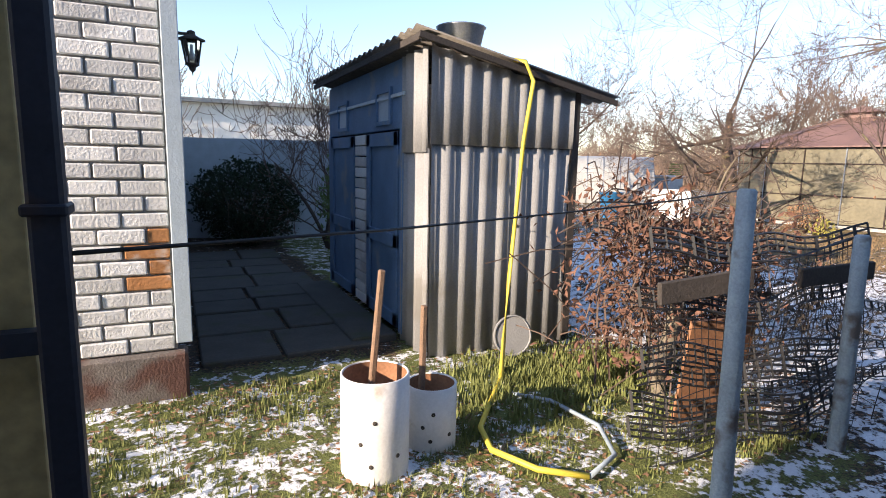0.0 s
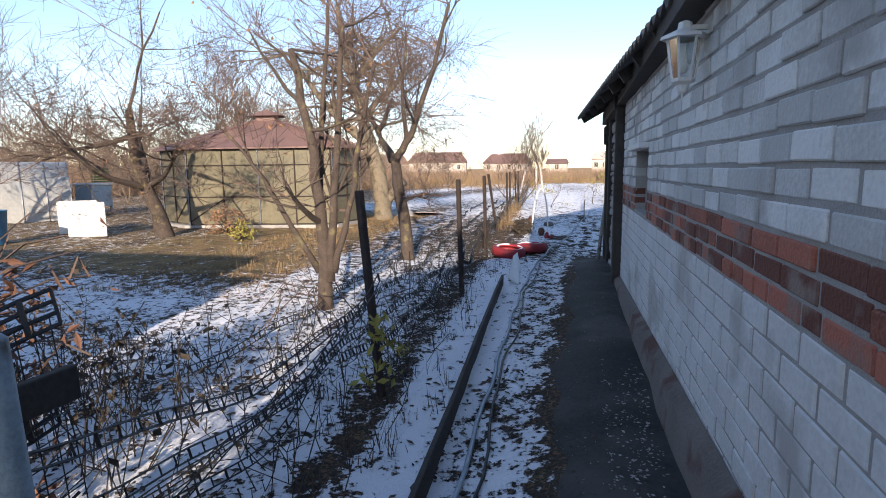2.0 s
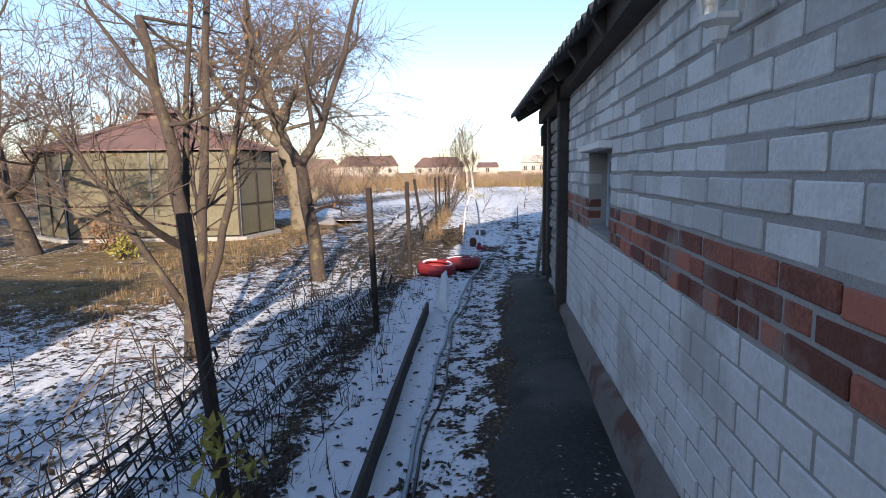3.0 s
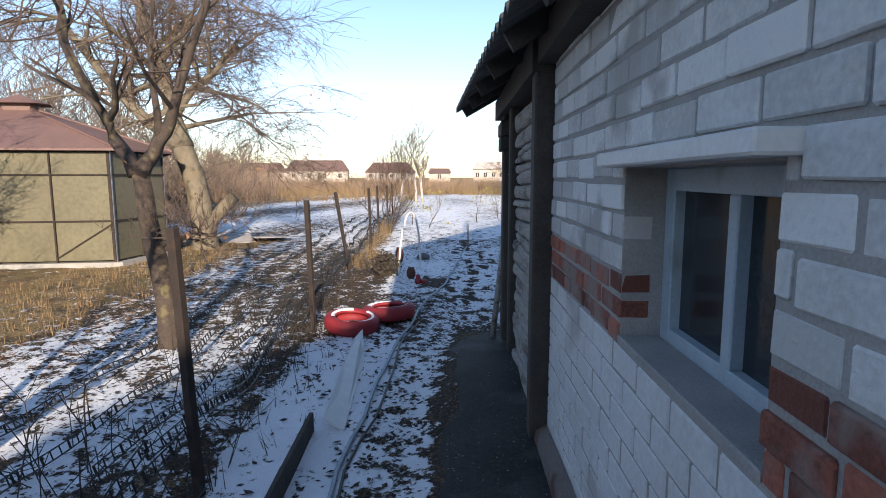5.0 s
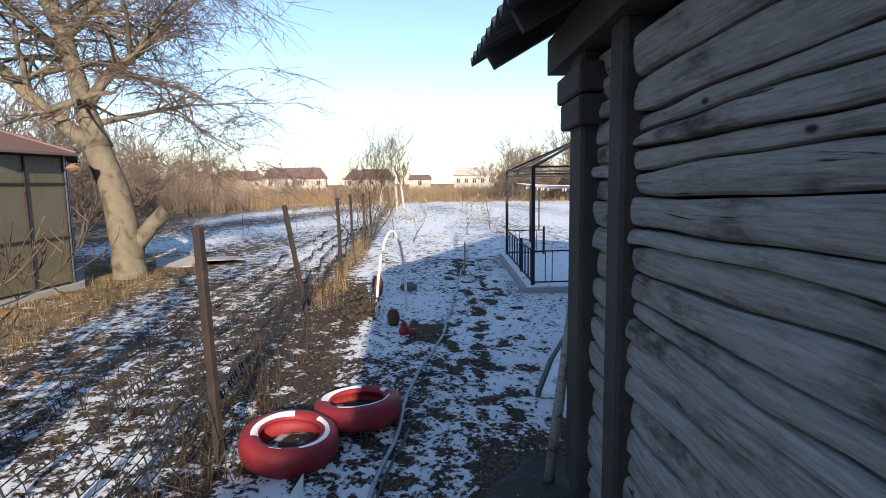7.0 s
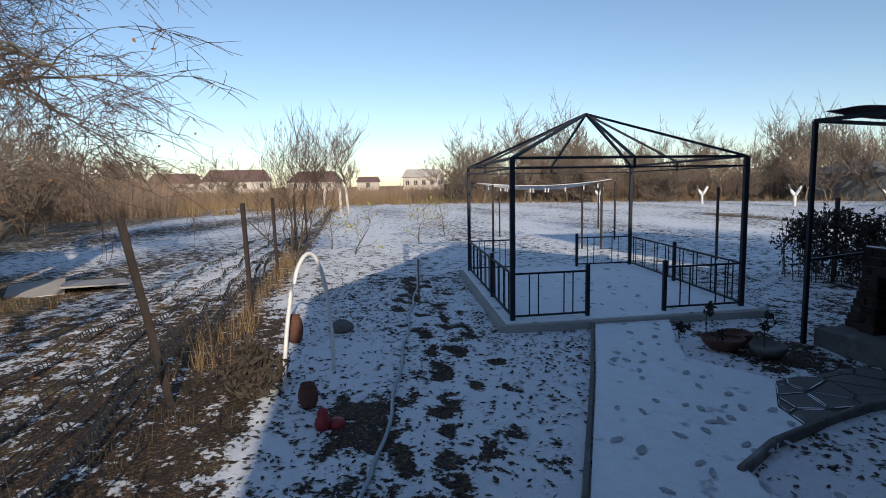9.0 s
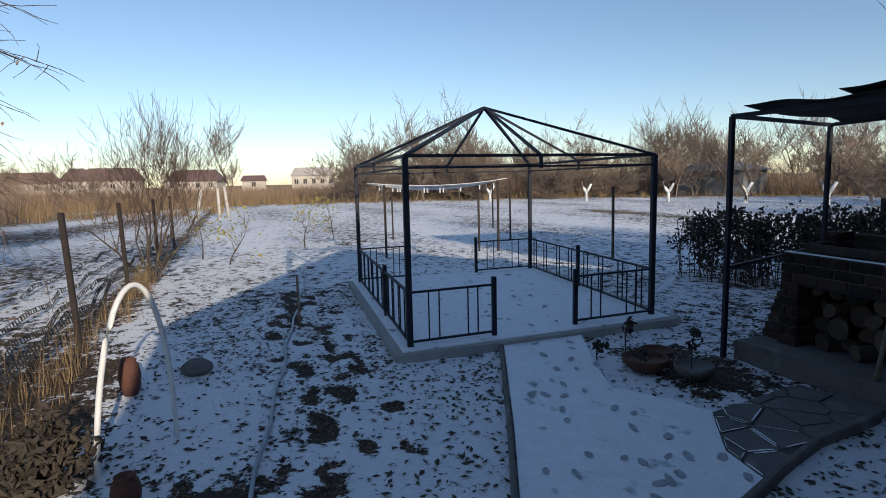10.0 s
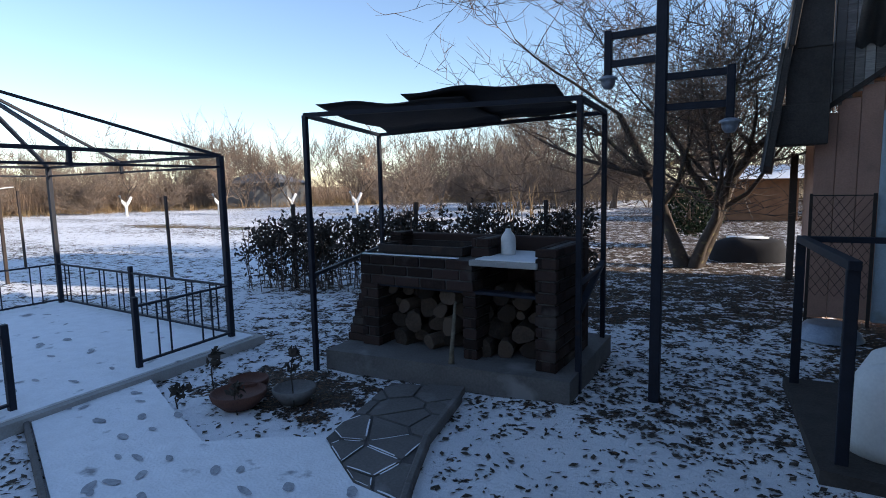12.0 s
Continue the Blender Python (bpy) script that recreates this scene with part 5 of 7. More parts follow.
for x in (-2.0, 2.0):
    mesh_part("end_wall", raw([(x, 1.35 * math.cos(math.pi * i / 16), 1.95 * math.sin(math.pi * i / 16)) for i in range(17)], [tuple(range(17))], "end_wall"), POLY_GREY, GH)
    for s in (-0.4, 0.4):
        part("door_frame", beam(bmesh.new(), (x * 1.005, s, 0), (x * 1.005, s, 1.95), 0.03, 0.03), GALV, GH)
for j in range(7):
    tube("arch", [(-2.0 + j * 4.0 / 6, 1.36 * math.cos(math.pi * i / 16), 1.96 * math.sin(math.pi * i / 16)) for i in range(17)], 0.018, GALV, GH, 5)

# beehive and boards
bh = thing("beehive", (19.5, 18.6, 0), "pale beehive with green slatted top", "beehive")
part("body", boxed(-0.45, 0.45, -0.4, 0.4, 0.3, 1.1, 0.02), PALE_BLUE, bh)
part("roof", boxed(-0.5, 0.5, -0.45, 0.45, 1.1, 1.18, 0.02), WHITE_PAINT, bh)
for k in range(6):
    part("slat", boxed(-0.42, 0.42, -0.38, -0.34, 1.2 + k * 0.09, 1.26 + k * 0.09, 0.004), GREEN_LEAF, bh)
for sx in (-0.4, 0.4):
    for sy in (-0.35, 0.35):
        part("leg", boxed(sx - 0.04, sx + 0.04, sy - 0.04, sy + 0.04, 0, 0.3), OLD_WOOD, bh)
tub = thing("blue_tub", (11.6, 13.4, 0), "blue plastic tub beside the boards", "tub")
mesh_part("shell", lathe([(0.3, 0), (0.36, 0.75), (0.38, 0.76), (0.33, 0.74), (0.27, 0.1), (0.001, 0.1)], 20), mat("blue_plastic", (0.03, 0.16, 0.33), 0.4, bump=0.05), tub, "", True)
for i, (x, y, rz) in enumerate(((13.3, 12.5, 20), (13.9, 13.4, 35))):
    bd = thing("leaning_board", (x, y, 0), "pale weathered board propped upright", "board", "boards in the garden", rz)
    part("sheet", boxed(-0.03, 0, -0.45, 0.45, 0, 0.85, 0.004), WHITE_PAINT, bd)
    part("strut", beam(bmesh.new(), (0.02, 0, 0.6), (0.4, 0, 0.0), 0.04), OLD_WOOD, bd)

# taller unseen house block behind the start of the walk, added for shade
SHADE_BLOCK = thing("neighbour_house", (0, 0, 0), "unseen tall brick house block added to shade the path", "house")
part("wall", boxed(-7.4, -6.6, -7.0, 0.05, 0, 5.4), WHITE_BRICK, SHADE_BLOCK)
v = [(-7.6, -7.4, 5.4), (-6.3, -7.4, 5.4), (-6.3, 0.25, 5.4), (-7.6, 0.25, 5.4), (-7.6, -3.2, 7.0), (-6.3, -3.2, 7.0)]
mesh_part("roof", raw(v, [(0, 1, 5, 4), (2, 3, 4, 5), (0, 4, 3), (1, 2, 5), (3, 2, 1, 0)], "roof"), ROOF_DARK, SHADE_BLOCK)

# ---- barbecue with awning ----
sheet("grill_base", [(16.15, -3.12), (14.06, -3.30), (14.12, -4.65), (16.25, -4.6)], -0.05, 0.17, DARK_CONCRETE, "low concrete base under the barbecue")
GR = thing("brick_barbecue", (0, 0, 0), "dark brick barbecue with log store and counter", "barbecue")


def brick_block(x0, x1, y0, y1, z0, z1, seed, parent=GR, length=0.25, course=0.085):
    """Courses of separate bricks round a block."""
    r = random.Random(seed)
    part("core", boxed(x0 + 0.015, x1 - 0.015, y0 + 0.015, y1 - 0.015, z0, z1 - 0.005), DARK_MORTAR, parent)
    k = 0
    z = z0
    while z < z1 - 0.02:
        h = min(course - 0.012, z1 - z)
        for axis, fixed in (("x", y1), ("y", x0), ("y", x1)):
            lo, hi = (x0, x1) if axis == "x" else (y0, y1)
            p = lo - (length / 2 if k % 2 else 0)
            while p < hi:
                a, b_ = max(p, lo), min(p + length - 0.012, hi)
                if b_ - a > 0.03:
                    d = r.uniform(-0.004, 0.006)
                    if axis == "x":
                        bm = boxed(a, b_, fixed - 0.05, fixed + d, z, z + h, 0.006)
                    elif fixed == x0:
                        bm = boxed(fixed - d, fixed + 0.05, a, b_, z, z + h, 0.006)
                    else:
                        bm = boxed(fixed - 0.05, fixed + d, a, b_, z, z + h, 0.006)
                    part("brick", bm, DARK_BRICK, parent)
                p += length
        z += course
        k += 1


brick_block(14.20, 14.36, -4.10, -3.42, 0.17, 1.08, 1)
brick_block(15.80, 15.98, -4.10, -3.42, 0.17, 0.72, 2)
brick_block(14.86, 14.98, -4.05, -3.44, 0.17, 0.72, 3)
brick_block(14.88, 15.98, -4.10, -3.42, 0.72, 0.97, 4)
part("lintel", boxed(14.36, 15.8, -3.56, -3.44, 0.70, 0.725, 0.004), BLACK_STEEL, GR)
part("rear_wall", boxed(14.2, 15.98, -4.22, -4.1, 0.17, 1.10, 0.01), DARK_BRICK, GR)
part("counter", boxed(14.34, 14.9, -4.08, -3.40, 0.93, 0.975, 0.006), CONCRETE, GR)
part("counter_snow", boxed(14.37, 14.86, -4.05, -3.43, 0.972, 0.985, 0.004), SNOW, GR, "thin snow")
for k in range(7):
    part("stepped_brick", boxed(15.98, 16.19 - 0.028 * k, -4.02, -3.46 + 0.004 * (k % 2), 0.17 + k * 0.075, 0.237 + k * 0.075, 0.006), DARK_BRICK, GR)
for a in ((15.05, 15.9, -3.60, -3.575), (15.05, 15.9, -4.05, -4.03), (15.05, 15.075, -4.03, -3.60), (15.875, 15.9, -4.03, -3.60)):
    part("tray_side", boxed(*a, 0.972, 1.045, 0.003), RUSTY, GR)
part("tray_floor", boxed(15.075, 15.875, -4.03, -3.60, 0.972, 0.985, 0.002), RUSTY, GR)
part("edge_snow", boxed(15.02, 15.97, -3.47, -3.435, 0.971, 0.979, 0.002), SNOW, GR, "thin snow")
for k in range(4):
    part("corner_brick", boxed(15.84, 15.97, -4.05, -3.85, 0.972 + k * 0.04, 1.008 + k * 0.04, 0.005), DARK_BRICK, GR)
brick_block(14.82, 14.98, -4.0, -3.6, 0.97, 1.12, 5)
ob = thing("white_canister", (14.72, -3.75, 0.985), "white plastic canister on the snowy counter", "canister")
mesh_part("body", lathe([(0.001, 0), (0.055, 0.0), (0.06, 0.02), (0.06, 0.13), (0.05, 0.16), (0.025, 0.19), (0.022, 0.21), (0.001, 0.212)], 16), WHITE_PAINT, ob, "", True)
lg = random.Random(31)
for x0, x1 in ((15.02, 15.76), (14.40, 14.82)):
    z = 0.24
    row = 0
    while z < 0.66:
        x = x0 + (0.06 if row % 2 else 0)
        while x < x1:
            r_ = lg.uniform(0.04, 0.10)
            yy = -3.58 + lg.uniform(-0.12, 0.06)
            lt = thing("firewood_log", (x + r_, yy, z + lg.uniform(-0.01, 0.01)), "split firewood log stacked under the barbecue", "firewood", "stacked firewood", lg.uniform(-24, 24))
            pr = [(0.001, 0), (r_ * 0.97, 0.0), (r_, 0.01), (r_, 0.45), (0.001, 0.46)]
            me = lathe(pr, 11)
            p1, p2 = lg.uniform(0, 6), lg.uniform(0, 6)
            for vv in me.vertices:
                t = math.atan2(vv.co.y, vv.co.x)
                g = 1 + 0.12 * math.sin(2 * t + p1) + 0.08 * math.sin(3 * t + p2) - 0.25 * max(0.0, math.sin(t + p2)) * (p1 > 3)
                vv.co.x *= g
                vv.co.y *= g * 0.92
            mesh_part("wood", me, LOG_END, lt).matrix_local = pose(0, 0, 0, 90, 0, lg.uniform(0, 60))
            x += 2 * r_ + 0.012
        z += 0.135
        row += 1
ob = thing("leaning_axe_handle", (15.0, -3.3, 0.17), "pale stick leaning on the barbecue pier", "stick")
tube("shaft", [(0, 0.02, 0), (0.005, 0.0, 0.1), (0.0, -0.06, 0.48)], [0.026, 0.018, 0.011], PALE_BARK, ob)

AW = thing("awning", (0, 0, 0), "dark cloth awning on thin steel frame", "awning")
FL, FR, BR, BL = Vector((16.2, -3.05, 0)), Vector((14.08, -3.56, 0)), Vector((14.17, -4.55, 0)), Vector((16.87, -4.92, 0))
HT = Vector((0, 0, 2.14))
for c in (FL, FR, BR, BL):
    part("post", beam(bmesh.new(), c, c + HT, 0.04, 0.04, 0.003), BLACK_STEEL, AW)
for a, b_ in ((FL, FR), (FR, BR), (BR, BL), (BL, FL)):
    part("top_bar", beam(bmesh.new(), a + HT, b_ + HT, 0.035, 0.035), BLACK_STEEL, AW)
part("side_bar", beam(bmesh.new(), FL + Vector((0, 0, 0.82)), BL + Vector((0, 0, 0.85)), 0.03, 0.03), BLACK_STEEL, AW)
part("side_bar", beam(bmesh.new(), FR + Vector((0, 0, 0.82)), BR + Vector((0, 0, 0.82)), 0.03, 0.03), BLACK_STEEL, AW)
part("brace", beam(bmesh.new(), FR + Vector((0, 0, 0.62)), BR + Vector((0, 0, 0.86)), 0.05, 0.03), BLACK_STEEL, AW)


def cloth(u0, u1, w0, w1, lift, seed):
    v, f = [], []
    n, m = 24, 12
    for i in range(n + 1):
        for j in range(m + 1):
            u, w = u0 + (u1 - u0) * i / n, w0 + (w1 - w0) * j / m
            p = FL.lerp(FR, u).lerp(BL.lerp(BR, u), w)
            z = 2.14 + lift - 0.05 * math.sin(math.pi * j / m) - 0.06 * max(0, w - 0.85) / 0.15 + 0.016 * math.sin(seed + u * 9) * (1 - w) + 0.010 * math.sin(seed * 3 + u * 23 + w * 5)
            v.append((p.x, p.y, z))
    for i in range(n):
        for j in range(m):
            a = i * (m + 1) + j
            f.append((a, a + 1, a + m + 2, a + m + 1))
    me = raw(v, f, "cloth")
    return me


for args in ((0.06, 0.62, -0.03, 1.0, 0.06, 1.0), (0.40, 0.93, -0.06, 1.02, 0.10, 2.2)):
    ob = mesh_part("cloth", cloth(*args), CLOTH, AW, "sagging dark cloth", True)
    md = ob.modifiers.new("thick", "SOLIDIFY")
    md.thickness = 0.006

# lamp post of square tube
LP = thing("garden_lamp_post", (13.57, -3.7, 0), "dark square-tube post with two hanging lamps", "lamp post")
part("post", boxed(-0.035, 0.035, -0.035, 0.035, -0.1, 2.76, 0.004), BLACK_STEEL, LP)
for s, zt, zb, zl in ((0.36, 2.60, 2.37, 2.28), (-0.42, 2.28, 2.04, 1.93)):
    d = Vector((s, -0.02, 0))
    part("arm", beam(bmesh.new(), (0, 0, zt - 0.04), d + Vector((0, 0, zt - 0.04)), 0.035, 0.045), BLACK_STEEL, LP)
    part("arm", beam(bmesh.new(), (0, 0, zb), d + Vector((0, 0, zb)), 0.035, 0.045), BLACK_STEEL, LP)
    part("drop_tube", beam(bmesh.new(), d + Vector((0, 0, zl)), d + Vector((0, 0, zt)), 0.05, 0.05, 0.004), BLACK_STEEL, LP)
    mesh_part("lamp_shade", lathe([(0.02, 0.02), (0.065, 0.0), (0.068, -0.012), (0.05, -0.014), (0.048, -0.045), (0.03, -0.075), (0.001, -0.08)], 18), GALV, LP, "small grey lamp shade", True).matrix_local = pose(d.x, d.y, zl)

# porch railing
PR = thing("porch_railing", (0, 0, 0), "dark steel porch railing", "railing")
part("post", boxed(12.68, 12.74, -4.39, -4.33, 0, 1.12, 0.004), BLACK_STEEL, PR)
part("post", boxed(12.49, 12.55, -3.11, -3.05, 0, 1.11, 0.004), BLACK_STEEL, PR)
part("hand_rail", beam(bmesh.new(), (12.71, -4.36, 1.12), (12.52, -3.0, 1.12), 0.06, 0.05, 0.004), BLACK_STEEL, PR)
part("hand_rail", beam(bmesh.new(), (12.71, -4.36, 1.12), (12.05, -4.40, 1.12), 0.05, 0.04, 0.004), BLACK_STEEL, PR)
sheet("porch_step", [(12.05, -2.9), (12.62, -2.95), (12.78, -4.45), (12.05, -4.5)], -0.05, 0.06, DARK_WOOD, "dark soil edge and step by the porch", "step")
for i, (x, y, r_) in enumerate(((12.25, -3.35, 0.26), (12.2, -3.75, 0.22))):
    ob = thing("white_sack", (x, y, 0.06), "full white sack by the porch", "sack", "sacks by the porch")
    me = lathe([(0.001, 0.0), (r_ * 0.9, 0.0), (r_, 0.08), (r_ * 0.95, 0.3), (r_ * 0.7, 0.45), (r_ * 0.2, 0.5), (0.001, 0.5)], 18)
    for vv in me.vertices:
        k = 1 + 0.08 * math.sin(vv.co.z * 19 + vv.co.x * 15) + 0.06 * math.sin(vv.co.y * 23)
        vv.co.x *= k
        vv.co.y *= k * 0.85
    mesh_part("sack_body", me, WHITE_PAINT, ob, "", True)
ob = thing("metal_basin", (12.4, -6.1, 0.0), "upturned grey basin by the wall", "basin")
mesh_part("shell", lathe([(0.30, 0.0), (0.29, 0.02), (0.2, 0.14), (0.17, 0.15), (0.001, 0.15)], 20), GALV, ob, "", True)
HOUSE_DOOR = part("door", boxed(GX0 + 0.013, GX0 + 0.05, -6.12, -5.25, 0.1, 2.1, 0.005), PALE_BLUE, HOUSE, "pale blue plank door")
part("door_handle", boxed(GX0 + 0.05, GX0 + 0.075, -6.05, -6.02, 1.0, 1.14, 0.004), BLACK_STEEL, HOUSE_DOOR)
AN = thing("annex", (0, 0, 0), "low pinkish annex with steep dark roof", "house annex")
for k in range(4):
    x1 = 12.56 - k * 0.19
    part("wall_panel", boxed(x1 - 0.186, x1, -6.95, -6.8 + 0.004 * (k % 2), 0.05, 2.14 + 0.72 * (12.56 - x1 + 0.1), 0.005), PINK, AN)
part("side_wall", boxed(12.40, 12.545, -10.0, -6.96, 0.0, 2.1), PINK, AN)
part("trim", beam(bmesh.new(), (12.66, -6.77, 2.12), (11.9, -6.77, 2.68), 0.03, 0.05), DARK_WOOD, AN)
for k in range(9):
    x1 = 12.60 - k * 0.085
    part("gable_board", boxed(x1 - 0.081, x1, -6.86, -6.775 - 0.004 * (k % 2), 2.16 + 0.72 * (12.60 - x1), min(4.6, 2.2 + (12.66 - x1 + 0.09) * 8), 0.004), OLD_WOOD, AN)
vr = random.Random(64)
for z0, z1, xa, xb in ((1.62, 2.24, 13.03, 12.96), (2.14, 2.92, 12.97, 12.88), (2.84, 3.46, 12.87, 12.80), (3.40, 4.4, 12.81, 12.70), (4.3, 5.4, 12.71, 12.58)):
    yf, n = -6.45 - vr.uniform(0, 0.08), 44
    v = []
    for i in range(n + 1):
        y = yf - 3.7 * i / n
        w = 0.022 * math.sin(2 * math.pi * i / 4 + z0)
        ragged = vr.uniform(-0.02, 0.02)
        v += [(xa + w, y, z0 + ragged), (xb + w, y, z1), (xb + w - 0.03, y, z1), (xa + w - 0.03, y, z0 + ragged)]
    f = [(i * 4 + k, (i + 1) * 4 + k, (i + 1) * 4 + (k + 1) % 4, i * 4 + (k + 1) % 4) for i in range(n) for k in range(4)] + [(3, 2, 1, 0)]
    mesh_part("roof_sheet", raw(v, f, "roof_sheet"), ROOF_DARK, AN, "", True)
    part("verge_batten", beam(bmesh.new(), (xa - 0.05, yf - 0.03, z0 + 0.05), (xb - 0.05, yf - 0.03, z1), 0.05, 0.07, 0.004), DARK_WOOD, AN)
    part("soffit_board", boxed(12.46, xb - 0.035, yf - 0.52, yf - 0.09, z0 + 0.02 + 0.25 * (z0 < 1.7), z1 + 0.06, 0.004), DARK_WOOD, AN)
part("post", boxed(12.64, 12.74, -9.65, -9.55, 0, 1.9, 0.01), DARK_WOOD, AN)
part("door_leaf", boxed(11.5, 12.0, -6.78, -6.72, 0.05, 2.2, 0.006), PALE_BLUE, AN, "pale blue open door leaf")
# slack wire netting before the annex wall
NET = thing("wire_netting", (0, 0, 0), "rusty diamond wire netting before the pink wall", "wire netting")
v, f = [], []
for k in range(-9, 12):
    for sgn in (1, -1):
        a, b_ = Vector((12.58 - 0.085 * k, -6.7, 0.3)), Vector((12.58 - 0.085 * k - sgn * 0.72, -6.7, 1.35))
        lo, hi = 0.0, 1.0
        for lim, up_ in ((12.56, True), (12.03, False)):
            t = (lim - a.x) / (b_.x - a.x)
            if (b_.x > a.x) == up_:
                hi = min(hi, t)
            else:
                lo = max(lo, t)
        if hi - lo > 0.05:
            tube_data(v, f, [a.lerp(b_, lo), a.lerp(b_, hi)], 0.003, 3, False)
mesh_part("netting", raw(v, f, "netting"), RUSTY, NET)
part("top_wire", beam(bmesh.new(), (12.57, -6.7, 1.36), (12.02, -6.7, 1.36), 0.012), RUSTY, NET)
for x in (12.57, 12.03):
    part("post", beam(bmesh.new(), (x, -6.7, 0), (x, -6.7, 1.38), 0.03), RUSTY, NET)
car = thing("covered_heap", (13.35, -11.7, 0), "long heap under dark sheet with snow", "heap")
me = lathe([(0.66, -0.02), (0.64, 0.22), (0.58, 0.36), (0.4, 0.42), (0.001, 0.43)], 20)
for vv in me.vertices:
    vv.co.y *= 0.6
    vv.co.z *= 1 + 0.08 * math.sin(vv.co.x * 9)
mesh_part("sheet", me, CLOTH, car, "", True)
mesh_part("snow_cap", lathe([(0.42, 0.425), (0.38, 0.445), (0.001, 0.455)], 16), SNOW, car, "thin snow", True).matrix_local = Matrix.Diagonal((0.9, 0.5, 1, 1))
leaf_ball("dark_thicket", (14.6, -13.8, 0.3), 0.75, "dark evergreen thicket under the apple tree", JUNIPER, 2600, 0.06, 95, "bush", squash=(0.95, 0.8, 0.95), low=-0.7)

# flagstones from the walkway to the barbecue, on a bed that shows in the joints
FS = tagged(new("flagstone_path"), "path of irregular grey flagstones, snow in the joints", "path", kind="structure")
FLAG_EDGE = [Vector(p) for p in ((15.40, -3.04), (14.84, -3.20), (14.62, -2.23), (14.36, -1.70), (14.70, -1.74), (15.19, -2.06))]
part("joint_bed", (lambda bm: (bm.faces.new([bm.verts.new((p.x, p.y, 0.027)) for p in FLAG_EDGE]), bm)[1])(bmesh.new()), DARK_MORTAR, FS)
frn = random.Random(17)
seeds = []
while len(seeds) < 46:
    p = Vector((frn.uniform(13.95, 15.45), frn.uniform(-3.25, -0.95)))
    if all((p - q).length > 0.17 for q in seeds):
        seeds.append(p)


def clipped(poly, a, n):
    """The part of a polygon on the side of point a that n points away from."""
    out = []
    for i, p in enumerate(poly):
        q = poly[(i + 1) % len(poly)]
        dp, dq = (p - a).dot(n), (q - a).dot(n)
        if dp <= 0:
            out.append(p)
        if dp * dq < 0:
            out.append(p.lerp(q, dp / (dp - dq)))
    return out


for c in seeds:
    cell = [Vector(p) for p in FLAG_EDGE]
    for q in seeds:
        if q is not c and cell:
            n = (q - c).normalized()
            cell = clipped(cell, (c + q) / 2 - n * 0.011, n)
    if len(cell) < 3:
        continue
    mid = sum(cell, Vector((0, 0))) / len(cell)
    if abs(sum(cell[i].cross(cell[(i + 1) % len(cell)]) for i in range(len(cell)))) < 0.012:
        continue
    z1, k = 0.034 + frn.uniform(0, 0.006), len(cell)
    v = [(p.x, p.y, z1) for p in cell] + [(p.x, p.y, -0.02) for p in cell]
    stone = mesh_part("flagstone", raw(v, [tuple(range(k))] + [(k + i, k + (i + 1) % k, (i + 1) % k, i) for i in range(k)], "flagstone"), DARK_CONCRETE, FS)
    if mid.y > -2.3:
        for i in range(k):
            a, b_ = cell[i], cell[(i + 1) % k]
            if (b_ - a).length > 0.06 and frn.random() < 0.75:
                w = (mid - (a + b_) / 2).normalized() * frn.uniform(0.004, 0.009)
                t0, t1 = frn.uniform(0, 0.2), frn.uniform(0.8, 1.0)
                p, q = a.lerp(b_, t0), a.lerp(b_, t1)
                line = [(p.x - w.x * 0.8, p.y - w.y * 0.8), (q.x - w.x * 0.8, q.y - w.y * 0.8), (q.x + w.x * 0.5, q.y + w.y * 0.5), ((p.x + q.x) / 2 + w.x, (p.y + q.y) / 2 + w.y), (p.x + w.x * 0.4, p.y + w.y * 0.4)]
                mesh_part("joint_snow", raw([(x, y, z1 + 0.004) for x, y in line], [tuple(range(5))], "joint_snow"), SNOW, stone)
for a, b_ in (((13.9, -0.95), (14.2, -1.35)), ((14.2, -1.35), (14.43, -1.85)), ((14.43, -1.85), (14.64, -2.35)), ((14.64, -2.35), (14.8, -3.05))):
    part("kerb", beam(bmesh.new(), (*a, 0.015), (*b_, 0.015), 0.045, 0.08, 0.01), DARK_CONCRETE, FS)
for a, b_ in (((17.26, -1.31), (15.4, -0.65)), ((15.4, -0.65), (13.72, -0.02)), ((13.72, -0.02), (12.9, 0.23))):
    part("kerb", beam(bmesh.new(), (*a, 0.0), (*b_, 0.0), 0.035, 0.09, 0.008), DARK_CONCRETE, FS)

